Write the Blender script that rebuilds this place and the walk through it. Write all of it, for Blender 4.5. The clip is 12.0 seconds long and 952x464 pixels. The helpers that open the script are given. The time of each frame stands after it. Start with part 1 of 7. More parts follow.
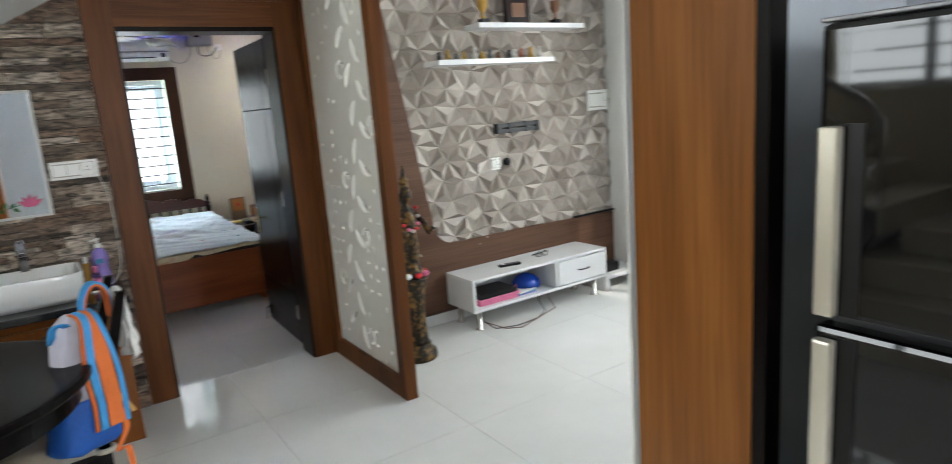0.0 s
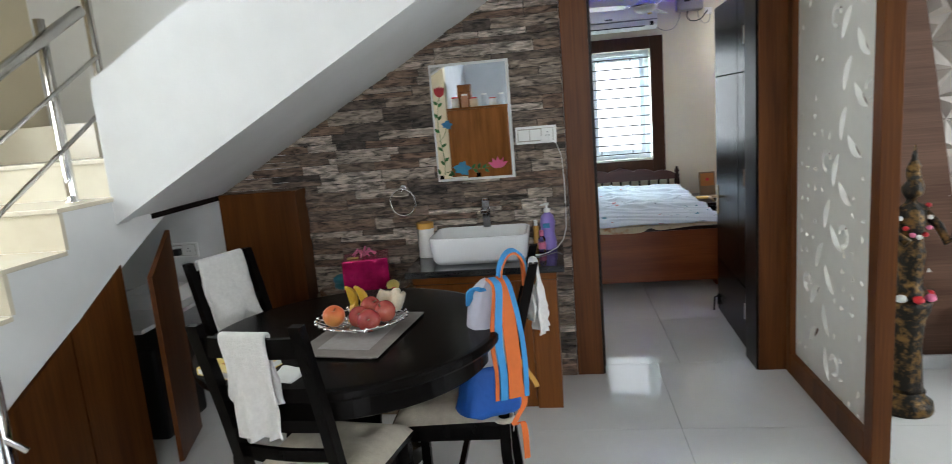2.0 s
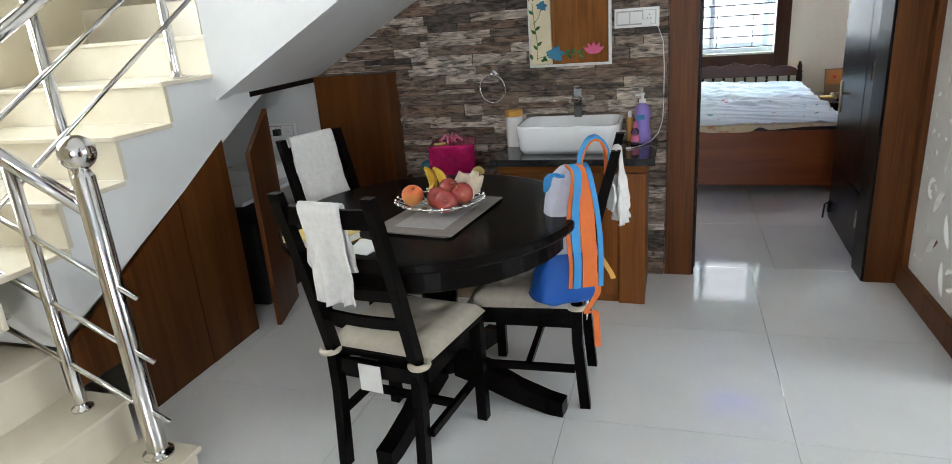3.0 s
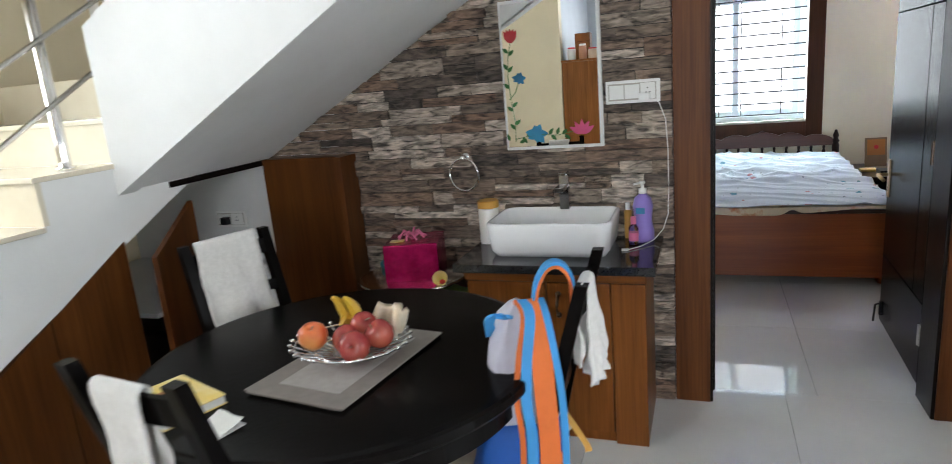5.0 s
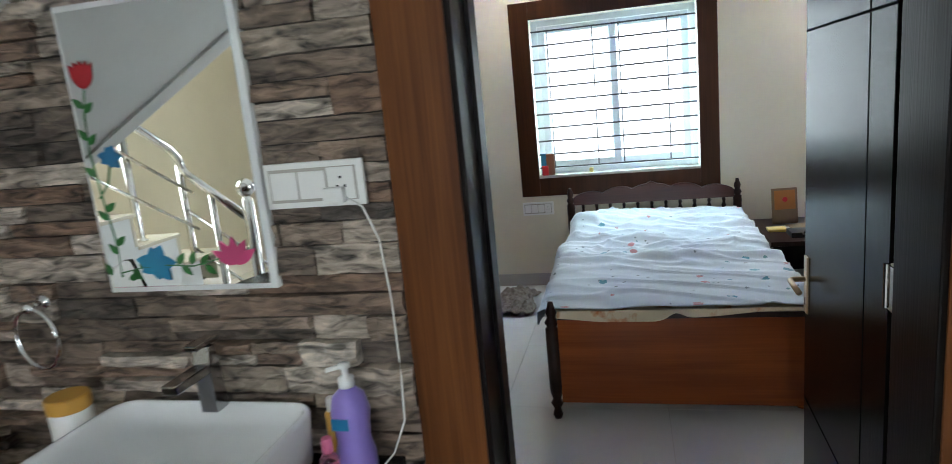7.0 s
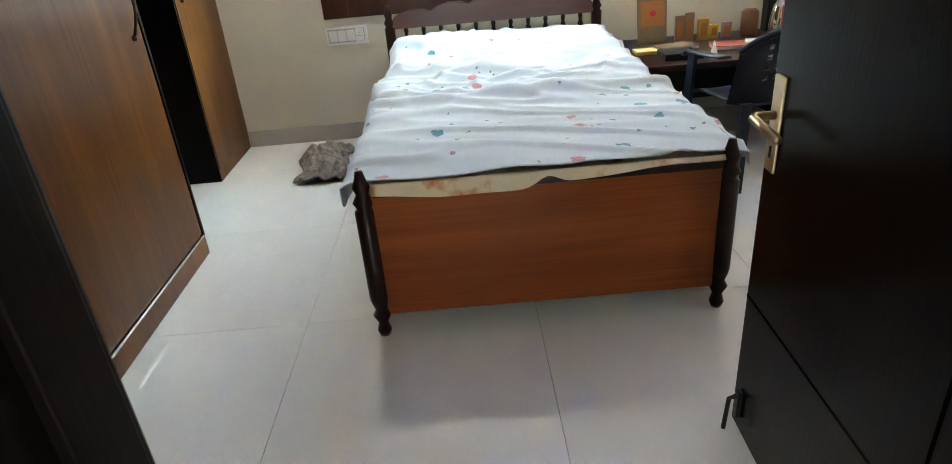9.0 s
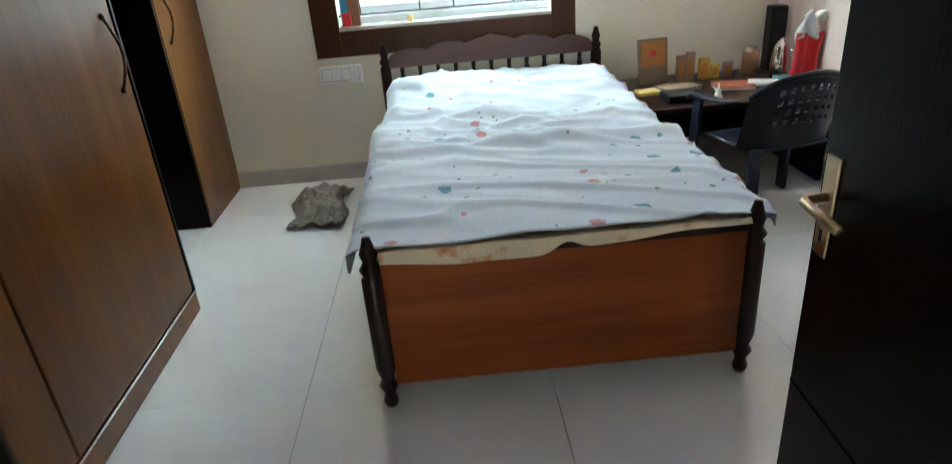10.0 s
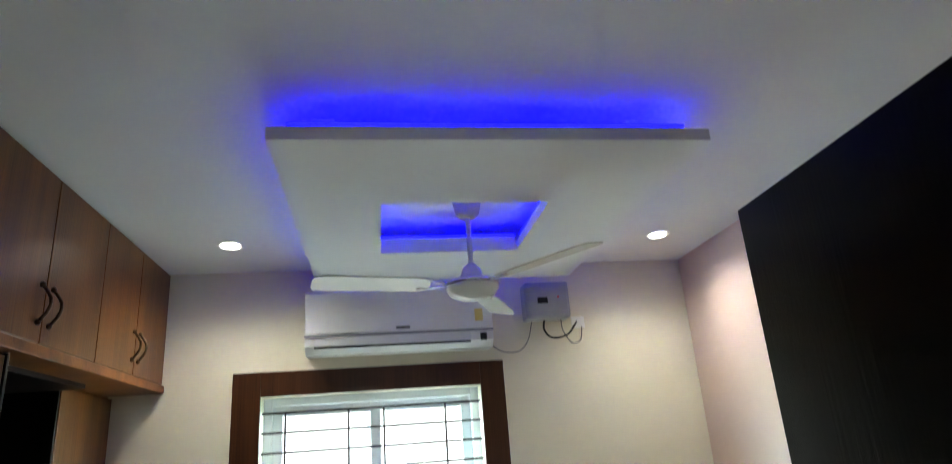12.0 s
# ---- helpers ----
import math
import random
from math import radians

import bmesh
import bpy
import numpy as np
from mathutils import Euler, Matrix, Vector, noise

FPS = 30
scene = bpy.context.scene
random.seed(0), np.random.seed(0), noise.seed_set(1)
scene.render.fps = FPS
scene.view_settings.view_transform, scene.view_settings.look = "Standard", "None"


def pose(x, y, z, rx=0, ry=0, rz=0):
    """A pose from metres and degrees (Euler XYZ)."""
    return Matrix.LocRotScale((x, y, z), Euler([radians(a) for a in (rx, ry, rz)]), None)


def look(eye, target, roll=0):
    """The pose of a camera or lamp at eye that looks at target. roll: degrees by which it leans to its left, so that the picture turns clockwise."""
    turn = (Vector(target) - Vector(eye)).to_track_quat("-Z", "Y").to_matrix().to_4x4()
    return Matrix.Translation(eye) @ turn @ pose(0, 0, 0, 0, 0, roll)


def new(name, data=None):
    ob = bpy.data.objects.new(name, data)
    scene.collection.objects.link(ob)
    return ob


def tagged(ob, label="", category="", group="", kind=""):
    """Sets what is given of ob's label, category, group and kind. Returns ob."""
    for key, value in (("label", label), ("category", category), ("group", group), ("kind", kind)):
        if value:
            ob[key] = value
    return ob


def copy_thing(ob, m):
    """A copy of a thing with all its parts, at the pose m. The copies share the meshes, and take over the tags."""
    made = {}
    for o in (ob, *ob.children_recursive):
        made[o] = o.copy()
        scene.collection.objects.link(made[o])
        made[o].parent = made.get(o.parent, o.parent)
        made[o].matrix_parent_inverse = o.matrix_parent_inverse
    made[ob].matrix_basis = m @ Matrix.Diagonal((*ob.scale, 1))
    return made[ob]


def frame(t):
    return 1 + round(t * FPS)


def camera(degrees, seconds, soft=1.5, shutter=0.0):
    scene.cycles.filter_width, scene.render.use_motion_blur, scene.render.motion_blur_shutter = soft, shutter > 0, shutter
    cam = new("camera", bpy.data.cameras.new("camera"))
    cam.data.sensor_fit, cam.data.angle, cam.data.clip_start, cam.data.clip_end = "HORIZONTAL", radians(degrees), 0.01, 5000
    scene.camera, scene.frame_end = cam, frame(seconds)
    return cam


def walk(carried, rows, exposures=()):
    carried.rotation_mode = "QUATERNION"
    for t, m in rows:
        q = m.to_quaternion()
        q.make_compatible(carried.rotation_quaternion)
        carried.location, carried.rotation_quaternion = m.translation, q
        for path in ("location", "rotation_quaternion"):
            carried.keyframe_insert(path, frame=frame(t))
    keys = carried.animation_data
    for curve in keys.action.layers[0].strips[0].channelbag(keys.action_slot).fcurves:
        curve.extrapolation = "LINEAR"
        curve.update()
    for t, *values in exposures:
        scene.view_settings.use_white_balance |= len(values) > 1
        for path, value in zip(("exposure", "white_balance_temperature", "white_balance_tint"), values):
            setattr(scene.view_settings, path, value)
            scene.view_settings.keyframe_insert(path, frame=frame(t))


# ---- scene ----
cam = camera(72.7, 12.0, soft=0.6, shutter=0.3)
# seconds, eye, target, lean
PATH = [
    (0, (0.499, 0.306, 1.593), (1.585, 1.939, 1.199), -4.3),
    (0.5, (0.59, 0.438, 1.588), (1.238, 2.297, 1.208), -4.2),
    (1, (0.655, 0.592, 1.568), (0.966, 2.531, 1.2), -4.3),
    (1.5, (0.743, 0.692, 1.54), (0.755, 2.66, 1.184), -4.6),
    (2, (0.793, 0.747, 1.542), (0.520, 2.695, 1.181), -4.7),
    (2.5, (0.889, 0.776, 1.483), (0.382, 2.641, 0.983), -5.2),
    (2.7, (0.862, 0.774, 1.475), (0.321, 2.591, 0.836), -5.1),
    (4.5, (0.868, 1.21, 1.504), (0.146, 3.003, 0.991), -5.1),
    (5, (0.957, 1.505, 1.505), (0.283, 3.331, 1.045), -4.9),
    (5.5, (1.127, 1.918, 1.599), (0.487, 3.755, 1.137), -5.5),
    (6, (1.183, 2.318, 1.581), (0.581, 4.175, 1.147), -5.6),
    (6.5, (1.283, 2.703, 1.57), (0.717, 4.575, 1.149), -5.4),
    (7, (1.296, 3.101, 1.539), (0.823, 5.002, 1.137), -5.6),
    (8.8, (1.235, 4.105, 1.248), (1.223, 5.93, 0.43), -5.0),
    (9, (1.238, 4.158, 1.252), (1.235, 5.948, 0.359), -5.0),
    (9.5, (1.236, 4.243, 1.293), (1.244, 6.014, 0.364), -5.0),
    (10, (1.165, 4.32, 1.334), (1.216, 6.133, 0.492), -4.7),
    (10.5, (1.165, 4.371, 1.385), (1.336, 6.311, 0.927), -4.9),
    (11, (1.191, 4.412, 1.623), (1.446, 6.39, 1.469), -4.0),
    (11.5, (1.204, 4.431, 1.692), (1.504, 6.389, 1.968), -4.4),
    (12, (1.217, 4.433, 1.723), (1.531, 6.302, 2.36), -4.3),
]
walk(cam, [(t, look(e, g, r)) for t, e, g, r in PATH], exposures=[(0.0, 0.45, 6450, 8), (1.0, 0.2, 6350, 8), (1.5, 0.3, 6300, 9), (2.5, 0.6, 6250, 9), (4.5, 0.75, 6300, 10), (6.0, 0.8, 6250, 9), (7.0, 0.65, 6050, 4), (8.8, 1.4, 6800, 4), (9.2, 1.3, 6700, 2), (9.6, 1.25, 6500, 0), (10.1, 0.9, 6450, 0), (10.6, 0.4, 6450, -1), (11.2, 0.05, 6700, 0), (11.6, 0.1, 6800, 0), (12.0, 0.35, 6800, 0)])

# ---- world and light ----
world = bpy.data.worlds.new("sky")
scene.world = world
world.use_nodes = True
nt = world.node_tree
sky = nt.nodes.new("ShaderNodeTexSky")
sky.sky_type = "NISHITA"
sky.sun_disc = False
sky.sun_elevation, sky.sun_rotation = radians(50), radians(200)
nt.links.new(sky.outputs["Color"], nt.nodes["Background"].inputs["Color"])
nt.nodes["Background"].inputs["Strength"].default_value = 0.12


def lamp(name, eye, target, sx, sy, watts, color=(1, 1, 1)):
    d = bpy.data.lights.new(name, "AREA")
    d.shape, d.size, d.size_y, d.energy, d.color = "RECTANGLE", sx, sy, watts, color
    ob = new(name, d)
    ob.matrix_world = look(eye, target)
    return ob


sun = bpy.data.lights.new("sun", "SUN")
sun.energy, sun.angle, sun.color = 2.5, radians(0.5), (1.0, 0.95, 0.87)
sun_ob = new("sun", sun)
sun_ob.rotation_euler = (radians(40), 0, radians(200 + 180))
lamp("bedroom_sky_above", (1.2, 9.7, 3.45), (1.3, 7.4, 0.9), 3.2, 1.5, 170, (0.66, 0.88, 1.0))
lamp("bedroom_sky_east", (3.7, 9.5, 1.9), (1.1, 7.6, 1.2), 1.8, 2.2, 700, (0.66, 0.88, 1.0))
lamp("bedroom_sky_west", (-1.3, 9.5, 1.9), (1.3, 7.6, 1.2), 1.8, 2.2, 700, (0.66, 0.88, 1.0))
lamp("stair_window_sky", (-2.30, 2.36, 2.11), (0.5, 1.7, 1.5), 1.2, 1.2, 30, (0.92, 0.98, 1.0))
# Lamp in an unseen, assumed window; lights the relief wall and floor.
lamp("assumed_living_sky", (4.66, 2.65, 1.55), (2.5, 2.6, 1.2), 1.6, 1.4, 33, (0.93, 0.98, 1.0))
# Fill lamp for the stone wall; no kitchen window is known here.
lamp("kitchen_fill_lamp", (1.5, -2.62, 1.6), (0.9, 2.0, 1.2), 1.15, 1.1, 60, (0.97, 0.98, 1.0))
for x, y in ((0.512, 7.65), (2.766, 7.632)):
    d = bpy.data.lights.new("downlight_lamp", "SPOT")
    d.energy, d.spot_size, d.spot_blend, d.shadow_soft_size, d.color = 34, radians(150), 1.0, 0.05, (1.0, 0.95, 0.88)
    new("downlight_lamp", d).matrix_world = look((x, y, 2.755), (x, y, 0))

# ---- helpers of this place ----
def thing(name, loc, label, category, group="", kind=""):
    ob = new(name)
    ob.location = loc
    ob.empty_display_size = 0.1
    return tagged(ob, label, category, group, kind)


def link(name, bm, material, parent=None, label="", loc=None, smooth=False):
    me = bpy.data.meshes.new(name)
    bm.normal_update()
    bm.to_mesh(me)
    bm.free()
    me.materials.append(material)
    if smooth:
        me.polygons.foreach_set("use_smooth", [True] * len(me.polygons))
    ob = new(name, me)
    if parent is not None:
        ob.parent = parent
    if loc is not None:
        ob.location = loc
    if label:
        ob["label"] = label
    return ob


def part(name, bm, material, parent, label="", smooth=False):
    return link(name, bm, material, parent, label, None, smooth)


def structure(name, bm, material, label, category, smooth=False):
    return tagged(link(name, bm, material, smooth=smooth), label, category, kind="structure")


def box(bm, x0, x1, y0, y1, z0, z1, bevel=0.0, m=None):
    res = bmesh.ops.create_cube(bm, size=1.0)
    vs = res["verts"]
    sx, sy, sz = x1 - x0, y1 - y0, z1 - z0
    for v in vs:
        v.co = Vector(((v.co.x + 0.5) * sx + x0, (v.co.y + 0.5) * sy + y0, (v.co.z + 0.5) * sz + z0))
    if bevel > 0:
        es = list({e for v in vs for e in v.link_edges})
        out = bmesh.ops.bevel(bm, geom=es, offset=bevel, segments=2, affect="EDGES", profile=0.6)
        vs = list({v for f in out["faces"] for v in f.verts} | {v for v in vs if v.is_valid})
    if m is not None:
        bmesh.ops.transform(bm, matrix=m, verts=vs)
    return bm


def boxes(*args, bevel=0.0):
    bm = bmesh.new()
    for a in args:
        box(bm, *a, bevel=bevel)
    return bm


def tube(bm, a, b, r, r2=None, seg=12, caps=True):
    a, b = Vector(a), Vector(b)
    d = b - a
    m = Matrix.Translation((a + b) / 2) @ d.to_track_quat("Z", "Y").to_matrix().to_4x4()
    bmesh.ops.create_cone(bm, cap_ends=caps, segments=seg, radius1=r, radius2=r if r2 is None else r2, depth=d.length, matrix=m)
    return bm


def pipe(bm, pts, r, seg=8):
    """A tube along a line of points."""
    pts = [Vector(p) for p in pts]
    rings = []
    for i, p in enumerate(pts):
        d = (pts[min(i + 1, len(pts) - 1)] - pts[max(i - 1, 0)]).normalized()
        q = d.to_track_quat("Z", "Y").to_matrix()
        rings.append([bm.verts.new(p + q @ Vector((r * math.cos(2 * math.pi * k / seg), r * math.sin(2 * math.pi * k / seg), 0))) for k in range(seg)])
    for u, v in zip(rings, rings[1:]):
        for k in range(seg):
            bm.faces.new((u[k], u[(k + 1) % seg], v[(k + 1) % seg], v[k]))
    bm.faces.new(rings[0][::-1])
    bm.faces.new(rings[-1])
    return bm


def lathe(bm, prof, seg=24, at=(0, 0, 0)):
    """A turned body from (radius, height) pairs."""
    at = Vector(at)
    rings = []
    for r, z in prof:
        r = max(r, 0.0005)
        rings.append([bm.verts.new(at + Vector((r * math.cos(2 * math.pi * k / seg), r * math.sin(2 * math.pi * k / seg), z))) for k in range(seg)])
    for u, v in zip(rings, rings[1:]):
        for k in range(seg):
            bm.faces.new((u[k], u[(k + 1) % seg], v[(k + 1) % seg], v[k]))
    bm.faces.new(rings[0][::-1])
    bm.faces.new(rings[-1])
    return bm


def ball(bm, at, r, sz=1.0, seg=14):
    m = Matrix.Translation(at) @ Matrix.Diagonal((1, 1, sz, 1))
    bmesh.ops.create_uvsphere(bm, u_segments=seg, v_segments=seg // 2 + 2, radius=r, matrix=m)
    return bm


def prism(bm, outline, axis, lo, hi):
    """A flat outline of (a, b) pairs pushed along an axis from lo to hi."""
    def at(a, b, c):
        return {"x": (c, a, b), "y": (a, c, b), "z": (a, b, c)}[axis]
    u = [bm.verts.new(at(a, b, lo)) for a, b in outline]
    v = [bm.verts.new(at(a, b, hi)) for a, b in outline]
    n = len(outline)
    bm.faces.new(u)
    bm.faces.new(v[::-1])
    for k in range(n):
        bm.faces.new((u[k], v[k], v[(k + 1) % n], u[(k + 1) % n]))
    bmesh.ops.recalc_face_normals(bm, faces=bm.faces[:])
    return bm


def sheet(bm, nx, ny, fn, thick=0.0):
    """A cloth-like sheet from a function of (u, v)."""
    g = [[bm.verts.new(fn(i / nx, j / ny)) for i in range(nx + 1)] for j in range(ny + 1)]
    for j in range(ny):
        for i in range(nx):
            bm.faces.new((g[j][i], g[j][i + 1], g[j + 1][i + 1], g[j + 1][i]))
    if thick:
        bm.normal_update()
        bmesh.ops.solidify(bm, geom=bm.faces[:], thickness=thick)
    return bm


# ---- materials ----
def material(name, color, rough=0.5, metal=0.0, color2=None, scale=6.0, detail=4.0, bump=0.0, bump_scale=40.0, stretch=(1, 1, 1),
             rough_var=0.0, contrast=(0.35, 0.65), spec=0.5, island=0.0, obj_random=0.0, emission=None, strength=0.0, coat=0.0, sheen=0.0):
    m = bpy.data.materials.new(name)
    m.use_nodes = True
    nt = m.node_tree
    b = nt.nodes["Principled BSDF"]
    b.inputs["Base Color"].default_value = (*color, 1)
    b.inputs["Roughness"].default_value = rough
    b.inputs["Metallic"].default_value = metal
    b.inputs["Specular IOR Level"].default_value = spec
    b.inputs["Coat Weight"].default_value = coat
    b.inputs["Sheen Weight"].default_value = sheen
    if emission:
        b.inputs["Emission Color"].default_value = (*emission, 1)
        b.inputs["Emission Strength"].default_value = strength
    tc = nt.nodes.new("ShaderNodeTexCoord")
    mp = nt.nodes.new("ShaderNodeMapping")
    mp.inputs["Scale"].default_value = stretch
    nt.links.new(tc.outputs["Object"], mp.inputs["Vector"])
    last = None
    if color2:
        n = nt.nodes.new("ShaderNodeTexNoise")
        n.inputs["Scale"].default_value = scale
        n.inputs["Detail"].default_value = detail
        n.inputs["Roughness"].default_value = 0.6
        nt.links.new(mp.outputs["Vector"], n.inputs["Vector"])
        r = nt.nodes.new("ShaderNodeValToRGB")
        r.color_ramp.elements[0].position, r.color_ramp.elements[1].position = contrast
        r.color_ramp.elements[0].color, r.color_ramp.elements[1].color = (*color, 1), (*color2, 1)
        nt.links.new(n.outputs["Fac"], r.inputs["Fac"])
        last = r.outputs["Color"]
        if rough_var:
            mr = nt.nodes.new("ShaderNodeMapRange")
            mr.inputs["To Min"].default_value, mr.inputs["To Max"].default_value = max(0.02, rough - rough_var), rough + rough_var
            nt.links.new(n.outputs["Fac"], mr.inputs["Value"])
            nt.links.new(mr.outputs["Result"], b.inputs["Roughness"])
    if island or obj_random:
        if last is None:
            rgb = nt.nodes.new("ShaderNodeRGB")
            rgb.outputs[0].default_value = (*color, 1)
            last = rgb.outputs[0]
        src = nt.nodes.new("ShaderNodeNewGeometry").outputs["Random Per Island"] if island else nt.nodes.new("ShaderNodeObjectInfo").outputs["Random"]
        mr = nt.nodes.new("ShaderNodeMapRange")
        a = island or obj_random
        mr.inputs["To Min"].default_value, mr.inputs["To Max"].default_value = 1 - a, 1 + a
        nt.links.new(src, mr.inputs["Value"])
        hs = nt.nodes.new("ShaderNodeHueSaturation")
        nt.links.new(mr.outputs["Result"], hs.inputs["Value"])
        nt.links.new(last, hs.inputs["Color"])
        last = hs.outputs["Color"]
    if last is not None:
        nt.links.new(last, b.inputs["Base Color"])
    if bump:
        n2 = nt.nodes.new("ShaderNodeTexNoise")
        n2.inputs["Scale"].default_value = bump_scale
        n2.inputs["Detail"].default_value = 5
        nt.links.new(mp.outputs["Vector"], n2.inputs["Vector"])
        bp = nt.nodes.new("ShaderNodeBump")
        bp.inputs["Strength"].default_value = bump
        bp.inputs["Distance"].default_value = 0.01
        nt.links.new(n2.outputs["Fac"], bp.inputs["Height"])
        nt.links.new(bp.outputs["Normal"], b.inputs["Normal"])
    return m


def wood(name, dark, light, grain="z", rough=0.35, coat=0.0, size=1.0, spec=0.2):
    """Veneer with the grain along one axis: long streaks, fine pores and a slow drift of tone."""
    m = bpy.data.materials.new(name)
    m.use_nodes = True
    nt = m.node_tree
    b = nt.nodes["Principled BSDF"]
    b.inputs["Roughness"].default_value = rough
    b.inputs["Specular IOR Level"].default_value = spec
    b.inputs["Coat Weight"].default_value = coat
    b.inputs["Coat Roughness"].default_value = 0.15
    tc = nt.nodes.new("ShaderNodeTexCoord")
    oi = nt.nodes.new("ShaderNodeObjectInfo")
    add = nt.nodes.new("ShaderNodeVectorMath")
    nt.links.new(tc.outputs["Object"], add.inputs[0])
    nt.links.new(oi.outputs["Random"], add.inputs[1])
    def streak(k, long, detail):
        mp = nt.nodes.new("ShaderNodeMapping")
        s = [k, k, k]
        s["xyz".index(grain)] = long
        mp.inputs["Scale"].default_value = s
        nt.links.new(add.outputs[0], mp.inputs["Vector"])
        n = nt.nodes.new("ShaderNodeTexNoise")
        n.inputs["Scale"].default_value = size
        n.inputs["Detail"].default_value = detail
        n.inputs["Distortion"].default_value = 0.6
        nt.links.new(mp.outputs["Vector"], n.inputs["Vector"])
        return n.outputs["Fac"]
    a, f = streak(9, 0.7, 3), streak(120, 3.0, 2)
    mix = nt.nodes.new("ShaderNodeMix")
    mix.inputs[0].default_value = 0.35
    nt.links.new(a, mix.inputs[2])
    nt.links.new(f, mix.inputs[3])
    r = nt.nodes.new("ShaderNodeValToRGB")
    r.color_ramp.elements[0].position, r.color_ramp.elements[1].position = 0.36, 0.66
    r.color_ramp.elements[0].color, r.color_ramp.elements[1].color = (*dark, 1), (*light, 1)
    nt.links.new(mix.outputs[0], r.inputs["Fac"])
    nt.links.new(r.outputs["Color"], b.inputs["Base Color"])
    bp = nt.nodes.new("ShaderNodeBump")
    bp.inputs["Strength"].default_value, bp.inputs["Distance"].default_value = 0.12, 0.003
    nt.links.new(f, bp.inputs["Height"])
    nt.links.new(bp.outputs["Normal"], b.inputs["Normal"])
    return m


M_WALL = material("white_plaster", (0.78, 0.78, 0.76), 0.6, color2=(0.72, 0.72, 0.70), scale=2.2, bump=0.08, bump_scale=60)
M_CREAM = material("cream_plaster", (0.74, 0.65, 0.46), 0.6, color2=(0.70, 0.61, 0.43), scale=2.0, bump=0.06, bump_scale=70)
M_BCREAM = material("pale_cream_plaster", (0.76, 0.71, 0.57), 0.6, color2=(0.72, 0.67, 0.53), scale=2.0, bump=0.06, bump_scale=70)
M_PINK = material("pink_plaster", (0.72, 0.56, 0.48), 0.6, color2=(0.69, 0.53, 0.45), scale=2.0, bump=0.06, bump_scale=70)
M_GREY = material("grey_plaster", (0.52, 0.56, 0.60), 0.55, color2=(0.48, 0.52, 0.56), scale=3.0, bump=0.06)
M_CEIL = material("ceiling_paint", (0.80, 0.80, 0.79), 0.7, color2=(0.77, 0.77, 0.76), scale=1.5)
M_TILE = material("polished_floor_tile", (0.79, 0.785, 0.76), 0.045, color2=(0.75, 0.745, 0.72), scale=3.0, rough_var=0.03, obj_random=0.02, spec=0.5)
M_GROUT = material("tile_grout", (0.64, 0.62, 0.58), 0.7, color2=(0.56, 0.54, 0.50), scale=20)
M_JOINT = material("dark_stone_joint", (0.03, 0.025, 0.022), 0.9, color2=(0.05, 0.042, 0.036), scale=40)
M_SKIRT = material("skirting_tile", (0.50, 0.47, 0.42), 0.25, color2=(0.46, 0.43, 0.38), scale=5)
M_STEP = material("cream_stair_marble", (0.74, 0.68, 0.54), 0.18, color2=(0.68, 0.61, 0.47), scale=4, rough_var=0.05)
M_TEAK = wood("teak_veneer", (0.105, 0.030, 0.005), (0.25, 0.085, 0.016), "z", 0.32)
M_TEAKH = wood("teak_veneer_level", (0.105, 0.030, 0.005), (0.25, 0.085, 0.016), "x", 0.32)
# Teak streaks at little over half tone, for the stair cupboard.
M_CUPB = wood("cupboard_teak_veneer", (0.060, 0.018, 0.004), (0.135, 0.046, 0.011), "z", 0.34)
M_FRAME = wood("brown_laminate", (0.082, 0.025, 0.006), (0.18, 0.062, 0.015), "z", 0.42)
M_FRAMEH = wood("brown_laminate_level", (0.082, 0.025, 0.006), (0.18, 0.062, 0.015), "x", 0.42)
# Brown laminate at under half tone; the surround's backlit shade is in it.
M_WFRAME = wood("backlit_dark_laminate", (0.034, 0.011, 0.0035), (0.070, 0.024, 0.008), "z", 0.42)
M_TVWOOD = wood("walnut_laminate", (0.085, 0.042, 0.026), (0.16, 0.085, 0.055), "x", 0.4)
M_PANEL = wood("honey_laminate", (0.17, 0.058, 0.012), (0.33, 0.128, 0.032), "z", 0.35)
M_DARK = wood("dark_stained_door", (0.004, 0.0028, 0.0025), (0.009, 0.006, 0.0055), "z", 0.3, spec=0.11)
M_DOOR = wood("dark_stained_leaf", (0.0016, 0.0012, 0.0012), (0.0036, 0.0025, 0.0024), "z", 0.25, spec=0.10)
M_GROOVE = material("groove_shadow", (0.0006, 0.0005, 0.0005), 0.8, spec=0.03)
M_WARD = wood("wardrobe_veneer", (0.082, 0.0265, 0.005), (0.172, 0.062, 0.0112), "z", 0.3, spec=0.25)
M_BLACKWOOD = material("black_brown_lacquer", (0.0018, 0.0015, 0.0014), 0.22, spec=0.06, color2=(0.005, 0.004, 0.0036), scale=5, stretch=(1, 1, 0.2), bump=0.05, bump_scale=80)
M_BEDWOOD = wood("bed_board_wood", (0.14, 0.031, 0.006), (0.23, 0.060, 0.013), "x", 0.3)
M_BEDDARK = material("dark_turned_wood", (0.012, 0.005, 0.0045), 0.3, color2=(0.024, 0.009, 0.007), scale=8, spec=0.2)
M_HEAD = wood("headboard_wood", (0.050, 0.017, 0.014), (0.095, 0.035, 0.027), "x", 0.3, spec=0.4)
M_STEEL = material("polished_steel", (0.72, 0.70, 0.67), 0.14, 1.0, color2=(0.66, 0.64, 0.61), scale=12, rough_var=0.05)
M_CHROME = material("chrome", (0.80, 0.80, 0.80), 0.06, 1.0)
